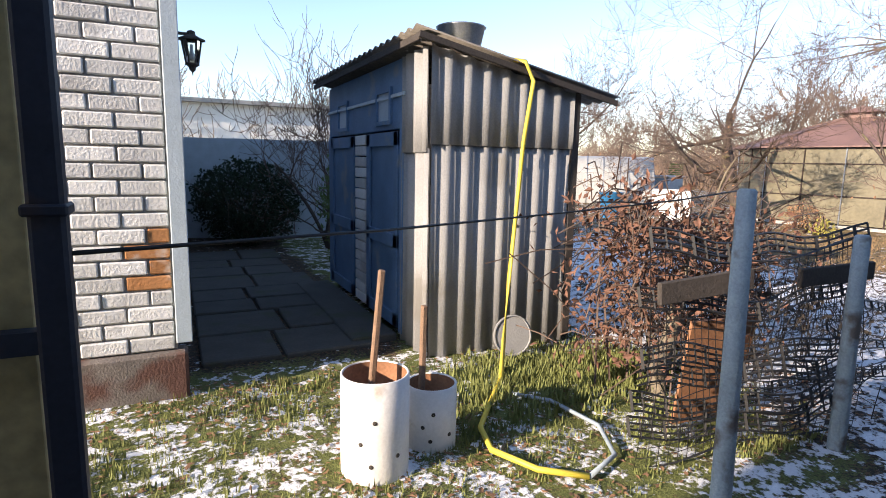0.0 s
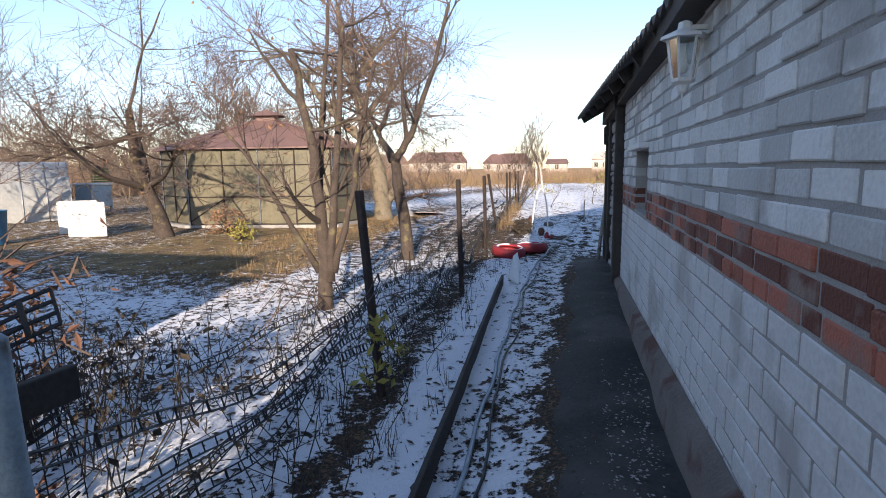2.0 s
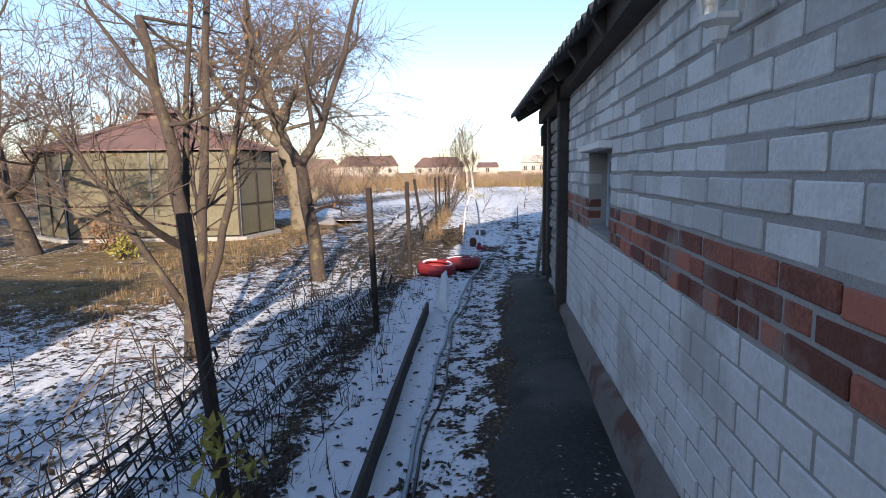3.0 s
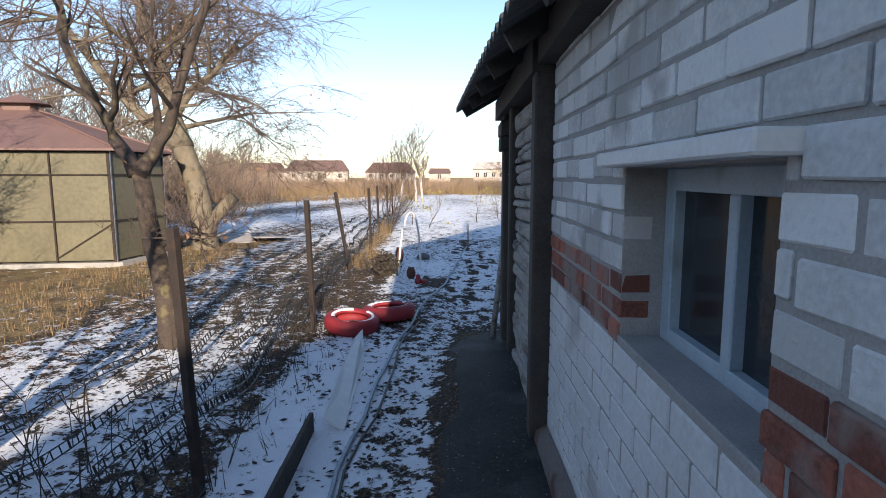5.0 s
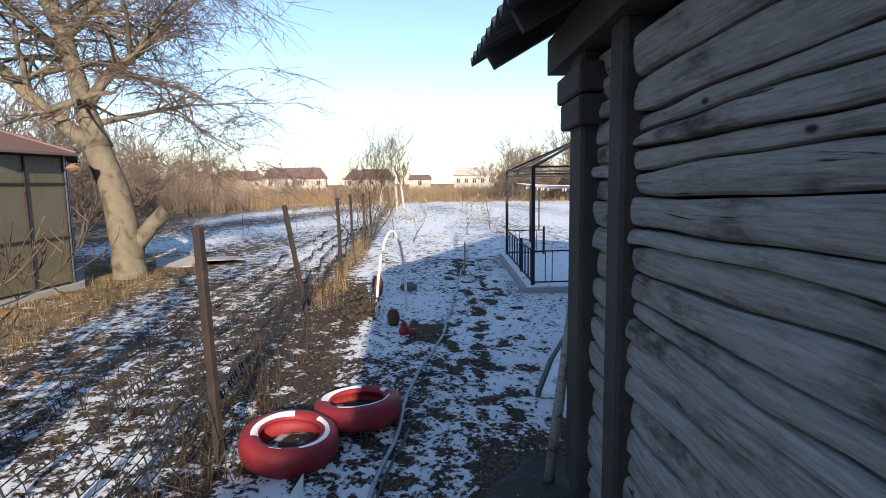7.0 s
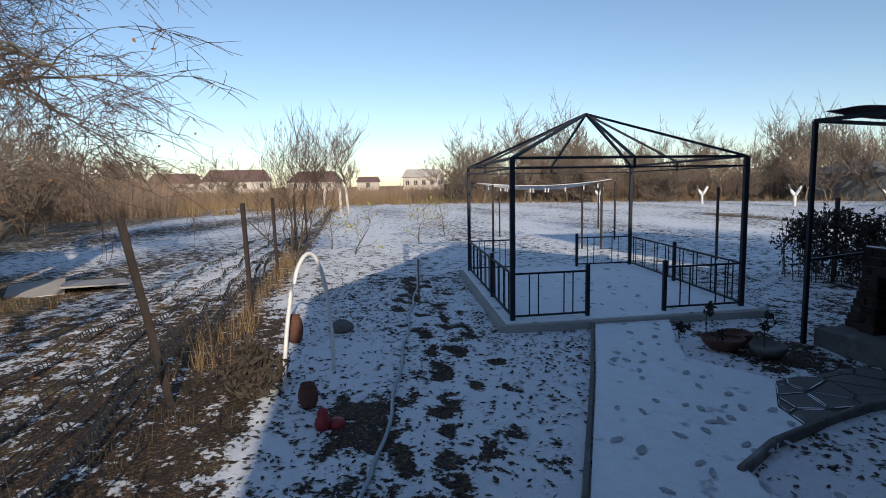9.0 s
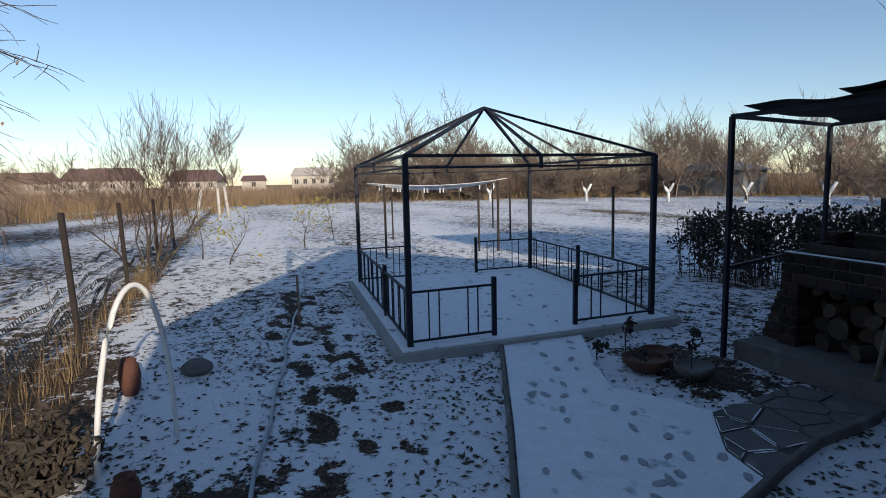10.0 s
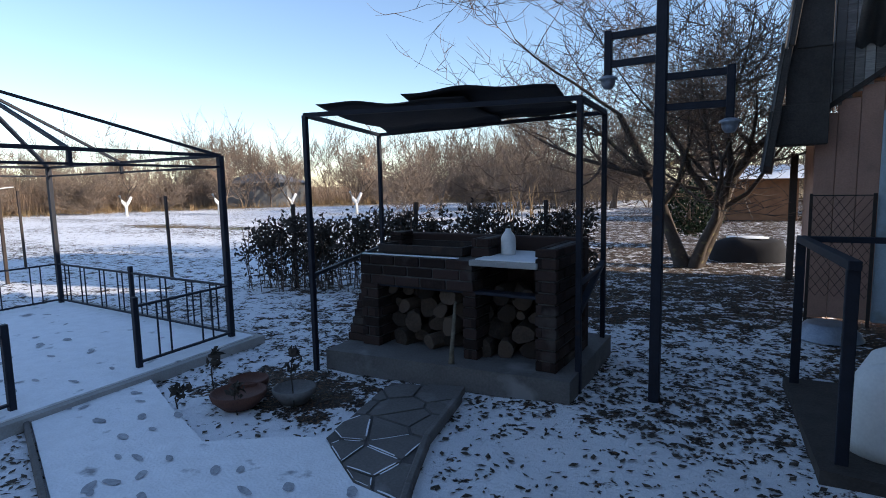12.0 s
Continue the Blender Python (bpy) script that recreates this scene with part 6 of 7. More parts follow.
# ---- tyres, pots, hoop and hose ----
def tyre(loc, r_out, label, rx=0, ry=0):
    ob = thing("painted_tyre", loc, label, "tyre", "red tyres by the path")
    w = 0.085
    prof = [(r_out * 0.62, -w * 0.8), (r_out * 0.80, -w), (r_out * 0.96, -w * 0.8), (r_out, -w * 0.3), (r_out, w * 0.3), (r_out * 0.96, w * 0.8), (r_out * 0.80, w), (r_out * 0.62, w * 0.8), (r_out * 0.60, w * 0.55), (r_out * 0.85, w * 0.4), (r_out * 0.88, -w * 0.5), (r_out * 0.62, -w * 0.8)]
    mesh_part("rubber", lathe(prof, 36), RED_RUBBER, ob, "", True).matrix_local = pose(0, 0, w, rx, ry, 0)
    ring, faces = [], []
    for k in range(41):
        t = 2 * math.pi * k / 40
        for q, (a, h) in enumerate(((0.66, 1.84), (0.69, 1.96), (0.74, 2.02), (0.78, 2.03))):
            wob = 0.02 * math.sin(3 * t + q + loc[0] * 3)
            ring.append((r_out * (a + wob) * math.cos(t), r_out * (a + wob) * math.sin(t), w * h))
        if k < 40 and math.sin(2 * t + loc[0]) + 0.6 * math.sin(5 * t) > -0.5:
            faces += [(k * 4 + q, k * 4 + q + 1, k * 4 + q + 5, k * 4 + q + 4) for q in range(3)]
    mesh_part("snow_rim", raw(ring, faces, "snow_rim"), TRODDEN, ob, "thin patchy snow", True).matrix_local = pose(0, 0, 0, rx, ry, 0)
    mesh_part("soil_fill", lathe([(r_out * 0.84, 0.04), (r_out * 0.4, 0.065), (0.001, 0.06)], 20), mat("dark_potting_soil", (0.04, 0.03, 0.025), 0.95, second=(0.75, 0.77, 0.8), amount=0.45, scale=14), ob)
    return ob


tyre((11.98, 1.90, 0.0), 0.30, "old tyre painted dull red, soil inside", 5, -4)
tyre((12.50, 1.56, 0.0), 0.31, "red-painted tyre with snow on the rim", -3, 3)
POT = [(0.001, 0.0), (0.06, 0.0), (0.085, 0.06), (0.095, 0.13), (0.08, 0.2), (0.06, 0.225), (0.068, 0.24), (0.06, 0.243), (0.05, 0.225), (0.001, 0.21)]
ob = thing("clay_pot", (15.2, 1.57, -0.01), "brown clay garden pot in the snow", "pot")
mesh_part("body", lathe([(a * 0.8, b_ * 0.75) for a, b_ in POT], 20), TERRACOTTA, ob, "", True)
ob = thing("red_garden_figure", (14.85, 1.42, -0.03), "small overturned red garden ornament", "ornament")
mesh_part("body", lathe([(0.001, 0), (0.05, 0.0), (0.06, 0.04), (0.05, 0.075), (0.035, 0.09), (0.04, 0.12), (0.02, 0.145), (0.001, 0.15)], 14), RED_RUBBER, ob, "", True)
mesh_part("base", lathe([(0.001, 0), (0.055, 0.0), (0.06, 0.02), (0.05, 0.055), (0.001, 0.062)], 14), RED_RUBBER, ob, "", True).matrix_local = pose(0.02, -0.09, 0)
ob = thing("clay_urn", (17.0, 1.98, -0.01), "tall brown clay urn beside dry grass", "urn")
mesh_part("body", lathe([(a * 0.9, b_ * 1.2) for a, b_ in POT], 18), TERRACOTTA, ob, "", True)
ob = thing("round_stone_pot", (17.4, 1.54, -0.01), "low pale stone pot with moss", "pot")
mesh_part("body", lathe([(0.001, 0), (0.11, 0.0), (0.14, 0.035), (0.13, 0.07), (0.09, 0.1), (0.07, 0.115), (0.055, 0.11), (0.001, 0.1)], 16), DARK_CONCRETE, ob, "", True)
ob = thing("white_hoop", (0, 0, 0), "white plastic arch hoop stuck in the ground", "hoop")
pts = [Vector((15.58, 1.82, -0.05)).lerp(Vector((16.05, 1.48, -0.05)), 0.5 - 0.5 * math.cos(t)) + Vector((0.18 * math.sin(t), 0, 1.09 * math.sin(t))) for t in np.linspace(0, math.pi, 28)]
tube("pipe", pts, 0.018, WHITE_PAINT, ob, 8)
HOSE = thing("garden_hose", (0, 0, 0), "long grey-blue hose lying along the path", "hose")
hp = [(-0.5, 1.15), (1.5, 1.12), (3.5, 1.13), (5.26, 1.2), (7.0, 1.28), (9.0, 1.36), (11.1, 1.36), (12.3, 1.27), (13.49, 1.20), (14.08, 1.06), (15.0, 0.96), (16.16, 0.88), (17.2, 0.80), (18.29, 0.74), (20, 0.6), (21.55, 0.47), (23.5, 0.42)]
pts = []
for i in range(len(hp) - 1):
    for k in range(6):
        t = k / 6
        x = hp[i][0] + (hp[i + 1][0] - hp[i][0]) * t
        y = hp[i][1] + (hp[i + 1][1] - hp[i][1]) * t + 0.015 * math.sin(x * 5)
        pts.append((x, y, float(ground_height(np.array(x), np.array(y))) + 0.018))
tube("hose_pipe", pts, 0.014, BLUE_HOSE, HOSE, 7)
pts2 = [(p[0], p[1] - 0.07 + 0.03 * math.sin(p[0] * 2.3), p[2] - 0.004) for p in pts if p[0] < 12.4]
tube("hose_pipe", pts2, 0.009, PLASTIC_BLACK, HOSE, 6)
# edging boards and the slate strip
ED = thing("edging_board", (0, 0, 0), "dark wooden edging board beside the path", "edging")
for a, b_ in (((3.6, 1.27), (5.2, 1.37)), ((5.2, 1.37), (7.0, 1.50)), ((7.0, 1.50), (8.8, 1.62)), ((8.8, 1.62), (9.5, 1.66))):
    part("board", beam(bmesh.new(), (a[0], a[1], 0.04), (b_[0], b_[1], 0.045), 0.03, 0.16, 0.004), DARK_WOOD, ED)
ob = thing("slate_strip", (0, 0, 0), "pale strip of slate set on edge", "slate")
v = [(9.5, 1.44, 0.01), (11.1, 1.60, 0.01), (11.5, 1.69, 0.14), (11.2, 1.72, 0.13), (10.2, 1.64, 0.11), (9.5, 1.58, 0.09)]
v2 = [(a, b_ + 0.006, c - 0.014) for a, b_, c in v]
mesh_part("strip", raw(v + v2, [tuple(range(6)), tuple(range(11, 5, -1))] + [(i, i + 6, (i + 1) % 6 + 6, (i + 1) % 6) for i in range(6)], "strip"), WHITE_PAINT, ob)

# planters by the barbecue path
for x, y, r_, m_, lb in ((15.85, -2.45, 0.16, DARK_CONCRETE, "round grey flower bowl"), (16.15, -2.2, 0.2, TERRACOTTA, "brown clay flower bowl with dry stalks"), (16.3, -2.42, 0.15, TERRACOTTA, "dark clay flower bowl")):
    ob = thing("flower_bowl", (x, y, 0), lb, "flower pot", "flower bowls")
    mesh_part("bowl", lathe([(0.001, 0), (r_ * 0.6, 0), (r_ * 0.95, 0.07), (r_, 0.11), (r_ * 0.92, 0.115), (r_ * 0.85, 0.09), (0.001, 0.085)], 20), m_, ob, "", True)
for x, y, h in ((15.75, -2.35, 0.45), (16.35, -2.15, 0.4), (16.05, -2.1, 0.2), (16.5, -1.95, 0.14)):
    ob = thing("dry_flower_stalk", (x, y, 0), "dark withered flower stalk", "plant", "withered stalks")
    tube("stalk", [(0, 0, -0.03), (0.01, 0.01, h * 0.6), (0.0, -0.02, h)], 0.006, DARK_LEAF, ob, 4)
    v, f = leaf_cloud([(0, 0, h * 0.8), (0.0, -0.02, h * 0.9), (0.0, 0, h * 0.7)], int(h * 100), 26, 0.045, 0.025)
    mesh_part("withered_head", raw(v, f, "head"), DARK_LEAF, ob)

# hedge of dark frosted climbers behind the barbecue
rr = random.Random(23)
pts = []
for _ in range(700):
    t = rr.random()
    c = Vector((19.8, -5.6, 0)).lerp(Vector((15.2, -7.6, 0)), t)
    h = 1.05 + 0.12 * math.sin(t * 21) - (0.25 * (1 - t / 0.15) if t < 0.15 else 0)
    pts.append((c.x + rr.gauss(0, 0.18), c.y + rr.gauss(0, 0.18), h * rr.random() ** 0.45))
ob = thing("dark_vine_hedge", (0, 0, 0), "dark withered vine hedge on wires", "hedge")
v, f = leaf_cloud(pts, 24, 12500, 0.05, 0.07)
mesh_part("leaves", raw(v, f, "leaves"), DARK_LEAF, ob)
tv, tf = [], []
for _ in range(260):
    p = Vector(rr.choice(pts))
    tube_data(tv, tf, [(p.x, p.y, -0.03), (p.x + rr.gauss(0, 0.06), p.y, p.z * 0.5), tuple(p + Vector((rr.gauss(0, 0.1), 0, 0.1)))], 0.007, 3, False)
mesh_part("stem_tangle", raw(tv, tf, "stem_tangle"), TWIG, ob)
for t in (0.12, 0.5, 0.88):
    c = Vector((19.8, -5.6, 0)).lerp(Vector((15.2, -7.6, 0)), t)
    part("post", beam(bmesh.new(), c, c + Vector((0, 0, 1.3)), 0.05, 0.05, 0.004), RUSTY, ob)

for k in range(16):
    t = rr.random()
    c = Vector((18.2, -10.9, 0)).lerp(Vector((16.4, -11.6, 0)), t)
    ob = thing("dry_cane", (c.x, c.y + rr.gauss(0, 0.2), 0), "pale dry cane standing behind the hedge", "cane", "dry canes")
    h = rr.uniform(1.1, 1.55)
    tube("cane", [(0, 0, -0.05), (rr.gauss(0, 0.03), rr.gauss(0, 0.03), h * 0.6), (rr.gauss(0, 0.07), rr.gauss(0, 0.07), h)], [0.013, 0.011, 0.006], STRAW, ob, 5)

# sheets of board lying on the grass beyond the fence
ob = thing("lying_board", (21.0, 6.05, 0), "pale beige board sheet lying on dry grass", "board", rz=28)
for x0, y0, x1, y1, tilt in ((-0.75, -0.5, 0.7, 0.45, 4), (-0.5, 0.4, 0.6, 1.2, -5)):
    part("panel", boxed(x0, x1, y0, y1, 0.02, 0.045, 0.004), FAR_PLASTER, ob).matrix_local = pose(0, 0, 0.02, tilt * 0.5, tilt, 0)

# clothes line frame and masts behind the gazebo
CL = thing("clothes_line", (0, 0, 0), "clothes line with white cords between steel posts", "clothes line")
for x, y in ((24.2, -1.35), (24.3, -4.0)):
    part("post", beam(bmesh.new(), (x, y, -0.05), (x, y, 1.62), 0.045, 0.045), RUSTY, CL)
for k in range(5):
    sag = 0.10 + 0.025 * k
    tube("cord", [(24.1 + k * 0.07 + 0.01 * i, -1.0 - 0.32 * i, 1.62 + 0.004 * i - sag * 4 * (i / 10) * (1 - i / 10)) for i in range(11)], 0.009, WHITE_PAINT, CL, 4)
prg = random.Random(44)
for k in range(14):
    t = prg.uniform(0.08, 0.92)
    part("peg", boxed(24.3, 24.33, -1.0 - 3.2 * t, -0.975 - 3.2 * t, 1.50 - 0.5 * t * (1 - t), 1.60 - 0.5 * t * (1 - t), 0.003), WHITE_PAINT, CL)
for x, y, h in ((24.36, -3.55, 1.5), (21.9, -5.5, 1.45), (26.5, -5.2, 1.6), (28.0, -2.2, 1.4), (30, -6, 1.5)):
    ob = thing("garden_stake", (x, y, 0), "thin rusty garden stake", "stake", "garden stakes")
    part("shaft", beam(bmesh.new(), (0, 0, -0.05), (0.02, 0, h), 0.04, 0.04), RUSTY, ob)
sp = thing("tied_sapling", (18.57, 0.62, 0), "young sapling tied to stake", "sapling")
tube("stake", [(0, 0, -0.05), (0.01, 0, 0.62)], 0.014, BROWN_WOOD, sp, 5)
SL = [((24.5, 1.9), 5), ((27.0, 0.3), 6), ((29.0, -0.6), 7), ((25.8, 2.6), 8)]
for (x, y), sd in SL:
    tree("young_fruit_tree", (x, y, 0), "young tree with few yellow-green leaves", seed=sd, height=1.5, radius=0.018, levels=2, kids=(5, 4), spread=0.6, leaves=(YELLOW_LEAF, 70, 0.06), category="sapling", group="young garden trees")
for x, y, h, lx in ((42.0, 5.0, 1.5, -0.6), (42.6, 4.0, 1.5, 0.05), (43.0, 3.6, 1.6, 0.3)):
    ob = thing("birch_post", (x, y, 0), "pale peeled wooden post", "post", "pale posts")
    tube("post", [(0, 0, -0.1), (lx * 0.2, lx * 0.5, h)], [0.09, 0.07], FAR_PLASTER, ob, 8)

# ---- distance: houses and woods ----
def far_house(loc, w, d, h, roof_h, label, wall_m, roof_m, rz=0, chimney=True, nwin=4):
    ob = thing("village_house", loc, label, "house", "village houses", rz)
    part("wall", boxed(-d / 2, d / 2, -w / 2, w / 2, 0, h), wall_m, ob)
    o = 0.5
    v = [(-d / 2 - o, -w / 2 - o, h), (d / 2 + o, -w / 2 - o, h), (d / 2 + o, w / 2 + o, h), (-d / 2 - o, w / 2 + o, h), (0, -w / 2 - o + w * 0.12, h + roof_h), (0, w / 2 + o - w * 0.12, h + roof_h)]
    mesh_part("roof", raw(v, [(3, 0, 4, 5), (1, 2, 5, 4), (0, 1, 4), (2, 3, 5), (3, 2, 1, 0)], "roof"), roof_m, ob)
    if chimney:
        part("chimney", boxed(-0.5, 0.5, w * 0.18, w * 0.18 + 0.9, h, h + roof_h + 1.2), WHITE_PAINT, ob)
    for k in range(nwin):
        y0 = -w / 2 + w * (k + 0.5) / nwin
        wi = part("window", boxed(-d / 2 - 0.06, -d / 2 - 0.02, y0 - 0.5, y0 + 0.5, h * 0.4, h * 0.4 + 1.3), DARK_GLASS, ob)
        part("frame", boxed(-d / 2 - 0.09, -d / 2 - 0.06, y0 - 0.04, y0 + 0.04, h * 0.4, h * 0.4 + 1.3), WHITE_PAINT, wi)


far_house((188, 49, 0), 19, 12, 3.4, 3.6, "distant house with dull red roof", FAR_PLASTER, RED_ROOF, 10)
far_house((192, 26, 0), 14, 10, 2.9, 3.4, "distant low house with red roof", FAR_PLASTER, RED_ROOF, -8)
far_house((195, 70, 0), 15, 10, 3.1, 3.2, "distant house with brown roof", FAR_PLASTER, RED_ROOF, 20)
far_house((182, -7, 0), 12, 9, 3.8, 2.4, "distant white house with pale roof", FAR_PLASTER, FAR_PLASTER, 0, False, 5)
far_house((175, 9, 0), 6, 6, 2.6, 1.5, "distant small white village outbuilding", FAR_PLASTER, RED_ROOF, 0, False, 1)
far_house((50.5, -33.5, 0), 6, 5, 1.9, 0.9, "grey low outbuilding at the field edge", FAR_GREY, FAR_GREY, 30, False, 0)
far_house((13.6, -24, 0), 2.6, 2.2, 1.5, 0.5, "small brown shed with snowy roof behind trees", RUST_SHEET, SNOW, 90, False, 1)
wood_rng = random.Random(77)
protos = []
for k, (h, rad, st, sp, up_) in enumerate(((7.0, 0.11, 1, 0.62, 0.22), (5.0, 0.05, 6, 0.6, 0.15), (8.5, 0.13, 1, 0.58, 0.28), (3.6, 0.035, 8, 0.62, 0.12), (6.5, 0.07, 3, 0.6, 0.22))):
    ob = thing("bare_tree", (0, 0, -500), "bare tree in the far belt of woods", "tree", "far belt of trees")
    tv, tf, wv, wf, tips, big = grow(seed=200 + k, height=h, radius=rad, stems=st, stem_spread=0.5, levels=4, spread=sp, kids=(6, 5, 5, 4) if st == 1 else (3, 4, 4, 3), up=up_, twig_r=0.019, sides=5, fork=0.3)
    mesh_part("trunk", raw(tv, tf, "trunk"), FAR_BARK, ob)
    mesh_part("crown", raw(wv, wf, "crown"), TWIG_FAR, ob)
    protos.append(ob)
spots = []
for _ in range(170):
    a = radians(wood_rng.uniform(-64, -4))
    d = wood_rng.uniform(48, 74)
    spots.append((d * math.cos(a) + 8, d * math.sin(a), wood_rng.uniform(0.55, 0.95)))
for _ in range(85):
    a = radians(wood_rng.uniform(20, 78))
    d = wood_rng.uniform(44, 75)
    spots.append((d * math.cos(a) + 6, d * math.sin(a) + 2, wood_rng.uniform(0.6, 1.05)))
for _ in range(46):
    spots.append((wood_rng.uniform(95, 165), wood_rng.uniform(-60, 90), wood_rng.uniform(0.5, 0.9)))
for _ in range(40):
    spots.append((wood_rng.uniform(8, 30), wood_rng.uniform(-42, -19), wood_rng.uniform(0.5, 0.85)))
for _ in range(22):
    spots.append((wood_rng.uniform(22, 44), wood_rng.uniform(14, 34), wood_rng.uniform(0.5, 0.9)))
for _ in range(20):
    spots.append((wood_rng.uniform(-6, 20), wood_rng.uniform(24, 40), wood_rng.uniform(0.6, 1.0)))
for _ in range(16):
    a = radians(wood_rng.uniform(-74, -50))
    d = wood_rng.uniform(24, 36)
    spots.append((12.8 + d * math.cos(a), 0.4 + d * math.sin(a), wood_rng.uniform(0.5, 0.72)))
spots = [p for p in spots if p[0] < 60 or not -5 < math.degrees(math.atan2(p[1], p[0] - 10)) < 19]
for i, (x, y, s) in enumerate(spots):
    c = copy_thing(protos[i % 5], pose(x, y, -0.1, 0, 0, wood_rng.uniform(0, 360)))
    c.matrix_basis = c.matrix_basis @ Matrix.Diagonal((s * 1.1, s * 1.1, s, 1))
for i, ob in enumerate(protos):
    ob.matrix_world = pose(60 + i * 7, 30 - i * 12, -0.1)
WT = mat("whitewashed_trunk", (0.75, 0.75, 0.73), 0.85, bump=0.2)
for x, y in ((47.5, -19.5), (42, -22), (38, -24), (33, -24), (52, -14), (29.5, -23.5)):
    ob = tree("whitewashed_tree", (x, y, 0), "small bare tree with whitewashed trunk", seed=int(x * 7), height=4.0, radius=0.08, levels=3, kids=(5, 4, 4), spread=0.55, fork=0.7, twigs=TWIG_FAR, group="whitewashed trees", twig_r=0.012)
    for tip in ((0.0, 0.0, 0.75), (0.22, 0.26, 1.25), (-0.15, -0.28, 1.15)):
        tube("whitewash", [(0, 0, -0.05 if tip[0] == 0 else 0.6), (tip[0] * 0.5, tip[1] * 0.5, tip[2] * 0.6 if tip[0] == 0 else 0.85), tip], [0.11, 0.09, 0.075], WT, ob, 7)
# undergrowth and dry grass of the distance
v, f = [], []
ur = random.Random(90)


def tuft(x, y, h, n, w, z=0.0):
    for _ in range(n):
        a, ln = ur.uniform(0, 6.28), ur.uniform(0.05, 0.75) * h
        bx, by = x + ur.gauss(0, 0.12 * h + 0.02), y + ur.gauss(0, 0.12 * h + 0.02)
        hh = h * ur.uniform(0.5, 1.1)
        dx, dy = w * math.cos(a + 1.57), w * math.sin(a + 1.57)
        k = len(v)
        v.extend([(bx - dx, by - dy, z - 0.03), (bx + dx, by + dy, z - 0.03), (bx + ln * math.cos(a), by + ln * math.sin(a), hh + z)])
        f.append((k, k + 1, k + 2))


for _ in range(3800):
    a = radians(ur.uniform(-68, 80))
    d = ur.uniform(50, 70) if a < 0.1 else ur.uniform(40, 62)
    tuft(d * math.cos(a) + 6, d * math.sin(a), ur.uniform(0.3, 0.8) if a < 0 else ur.uniform(0.5, 1.2), 9, 0.014)
for _ in range(1500):
    tuft(ur.uniform(60, 160), ur.uniform(-50, 80), ur.uniform(0.6, 1.6), 8, 0.05)
ob = mesh_part("dry_grass", raw(v, f, "dry_grass"), STRAW, None)
tagged(ob, "belt of tall dry grass at the field edge", "grass", kind="stuff")
v, f = [], []
ur = random.Random(91)
for _ in range(3000):
    a = radians(ur.uniform(-66, 82))
    d = ur.uniform(56, 72)
    x, y = d * math.cos(a) + 6, d * math.sin(a)
    low_belt = -5 < math.degrees(math.atan2(y, x - 10)) < 19
    tuft(x, y, ur.uniform(1.0, 2.4) if low_belt else ur.uniform(1.2, 3.6), 20, 0.013)
for _ in range(1500):
    a = radians(ur.uniform(20, 82))
    d = ur.uniform(40, 60)
    tuft(d * math.cos(a) + 6, d * math.sin(a), ur.uniform(1.4, 3.8), 22, 0.012)
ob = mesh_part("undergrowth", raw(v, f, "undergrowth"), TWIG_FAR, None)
tagged(ob, "brown undergrowth below the far trees", "undergrowth", kind="stuff")
# tall dry grass along the garden fence
v, f = [], []
ur = random.Random(92)
for _ in range(60):
    x = ur.uniform(16.0, 25)
    tuft(x, fence_y(x) + ur.gauss(-0.12, 0.14), ur.uniform(0.2, 0.62), 15, 0.003)
for _ in range(1300):
    x = ur.uniform(8, 20)
    tuft(x, fence_y(x) + ur.uniform(2.6, 5.2), ur.uniform(0.04, 0.12), 7, 0.004)
ob = mesh_part("fence_grass", raw(v, f, "fence_grass"), STRAW, None)
tagged(ob, "dry straw grass along the garden fence", "grass", kind="stuff")
v, f = [], []
for _ in range(230):
    x = ur.uniform(3.5, 18)
    tuft(x, fence_y(x) + ur.gauss(0.0, 0.25), ur.uniform(0.05, 0.24), 7, 0.004)
ob = mesh_part("withered_grass", raw(v, f, "withered_grass"), mat("dark_withered_stems", (0.075, 0.055, 0.038), 0.95, var=0.5, bump=0), None)
tagged(ob, "dark withered grass under the fence", "grass", kind="stuff")
v, f = [], []
ur = random.Random(93)
for _ in range(3400):
    x, y = ur.uniform(-1.2, 3.4), ur.uniform(2.0, 4.1)
    if ur.random() < 0.45 + 0.4 * math.sin(x * 2.9 + 1) * math.sin(y * 3.7):
        tuft(x, y, ur.uniform(0.015, 0.055), 7, 0.006)
for _ in range(700):
    x, y = ur.gauss(2.3, 0.5), ur.gauss(3.4, 0.25)
    tuft(x, y, ur.uniform(0.04, 0.11), 7, 0.012)
ob = mesh_part("green_grass", raw(v, f, "green_grass"), mat("yard_grass", (0.17, 0.19, 0.055), 0.8, var=0.5, scale=3, fine=30, bump=0), None)
tagged(ob, "short green grass and weeds in the yard", "grass", kind="stuff")

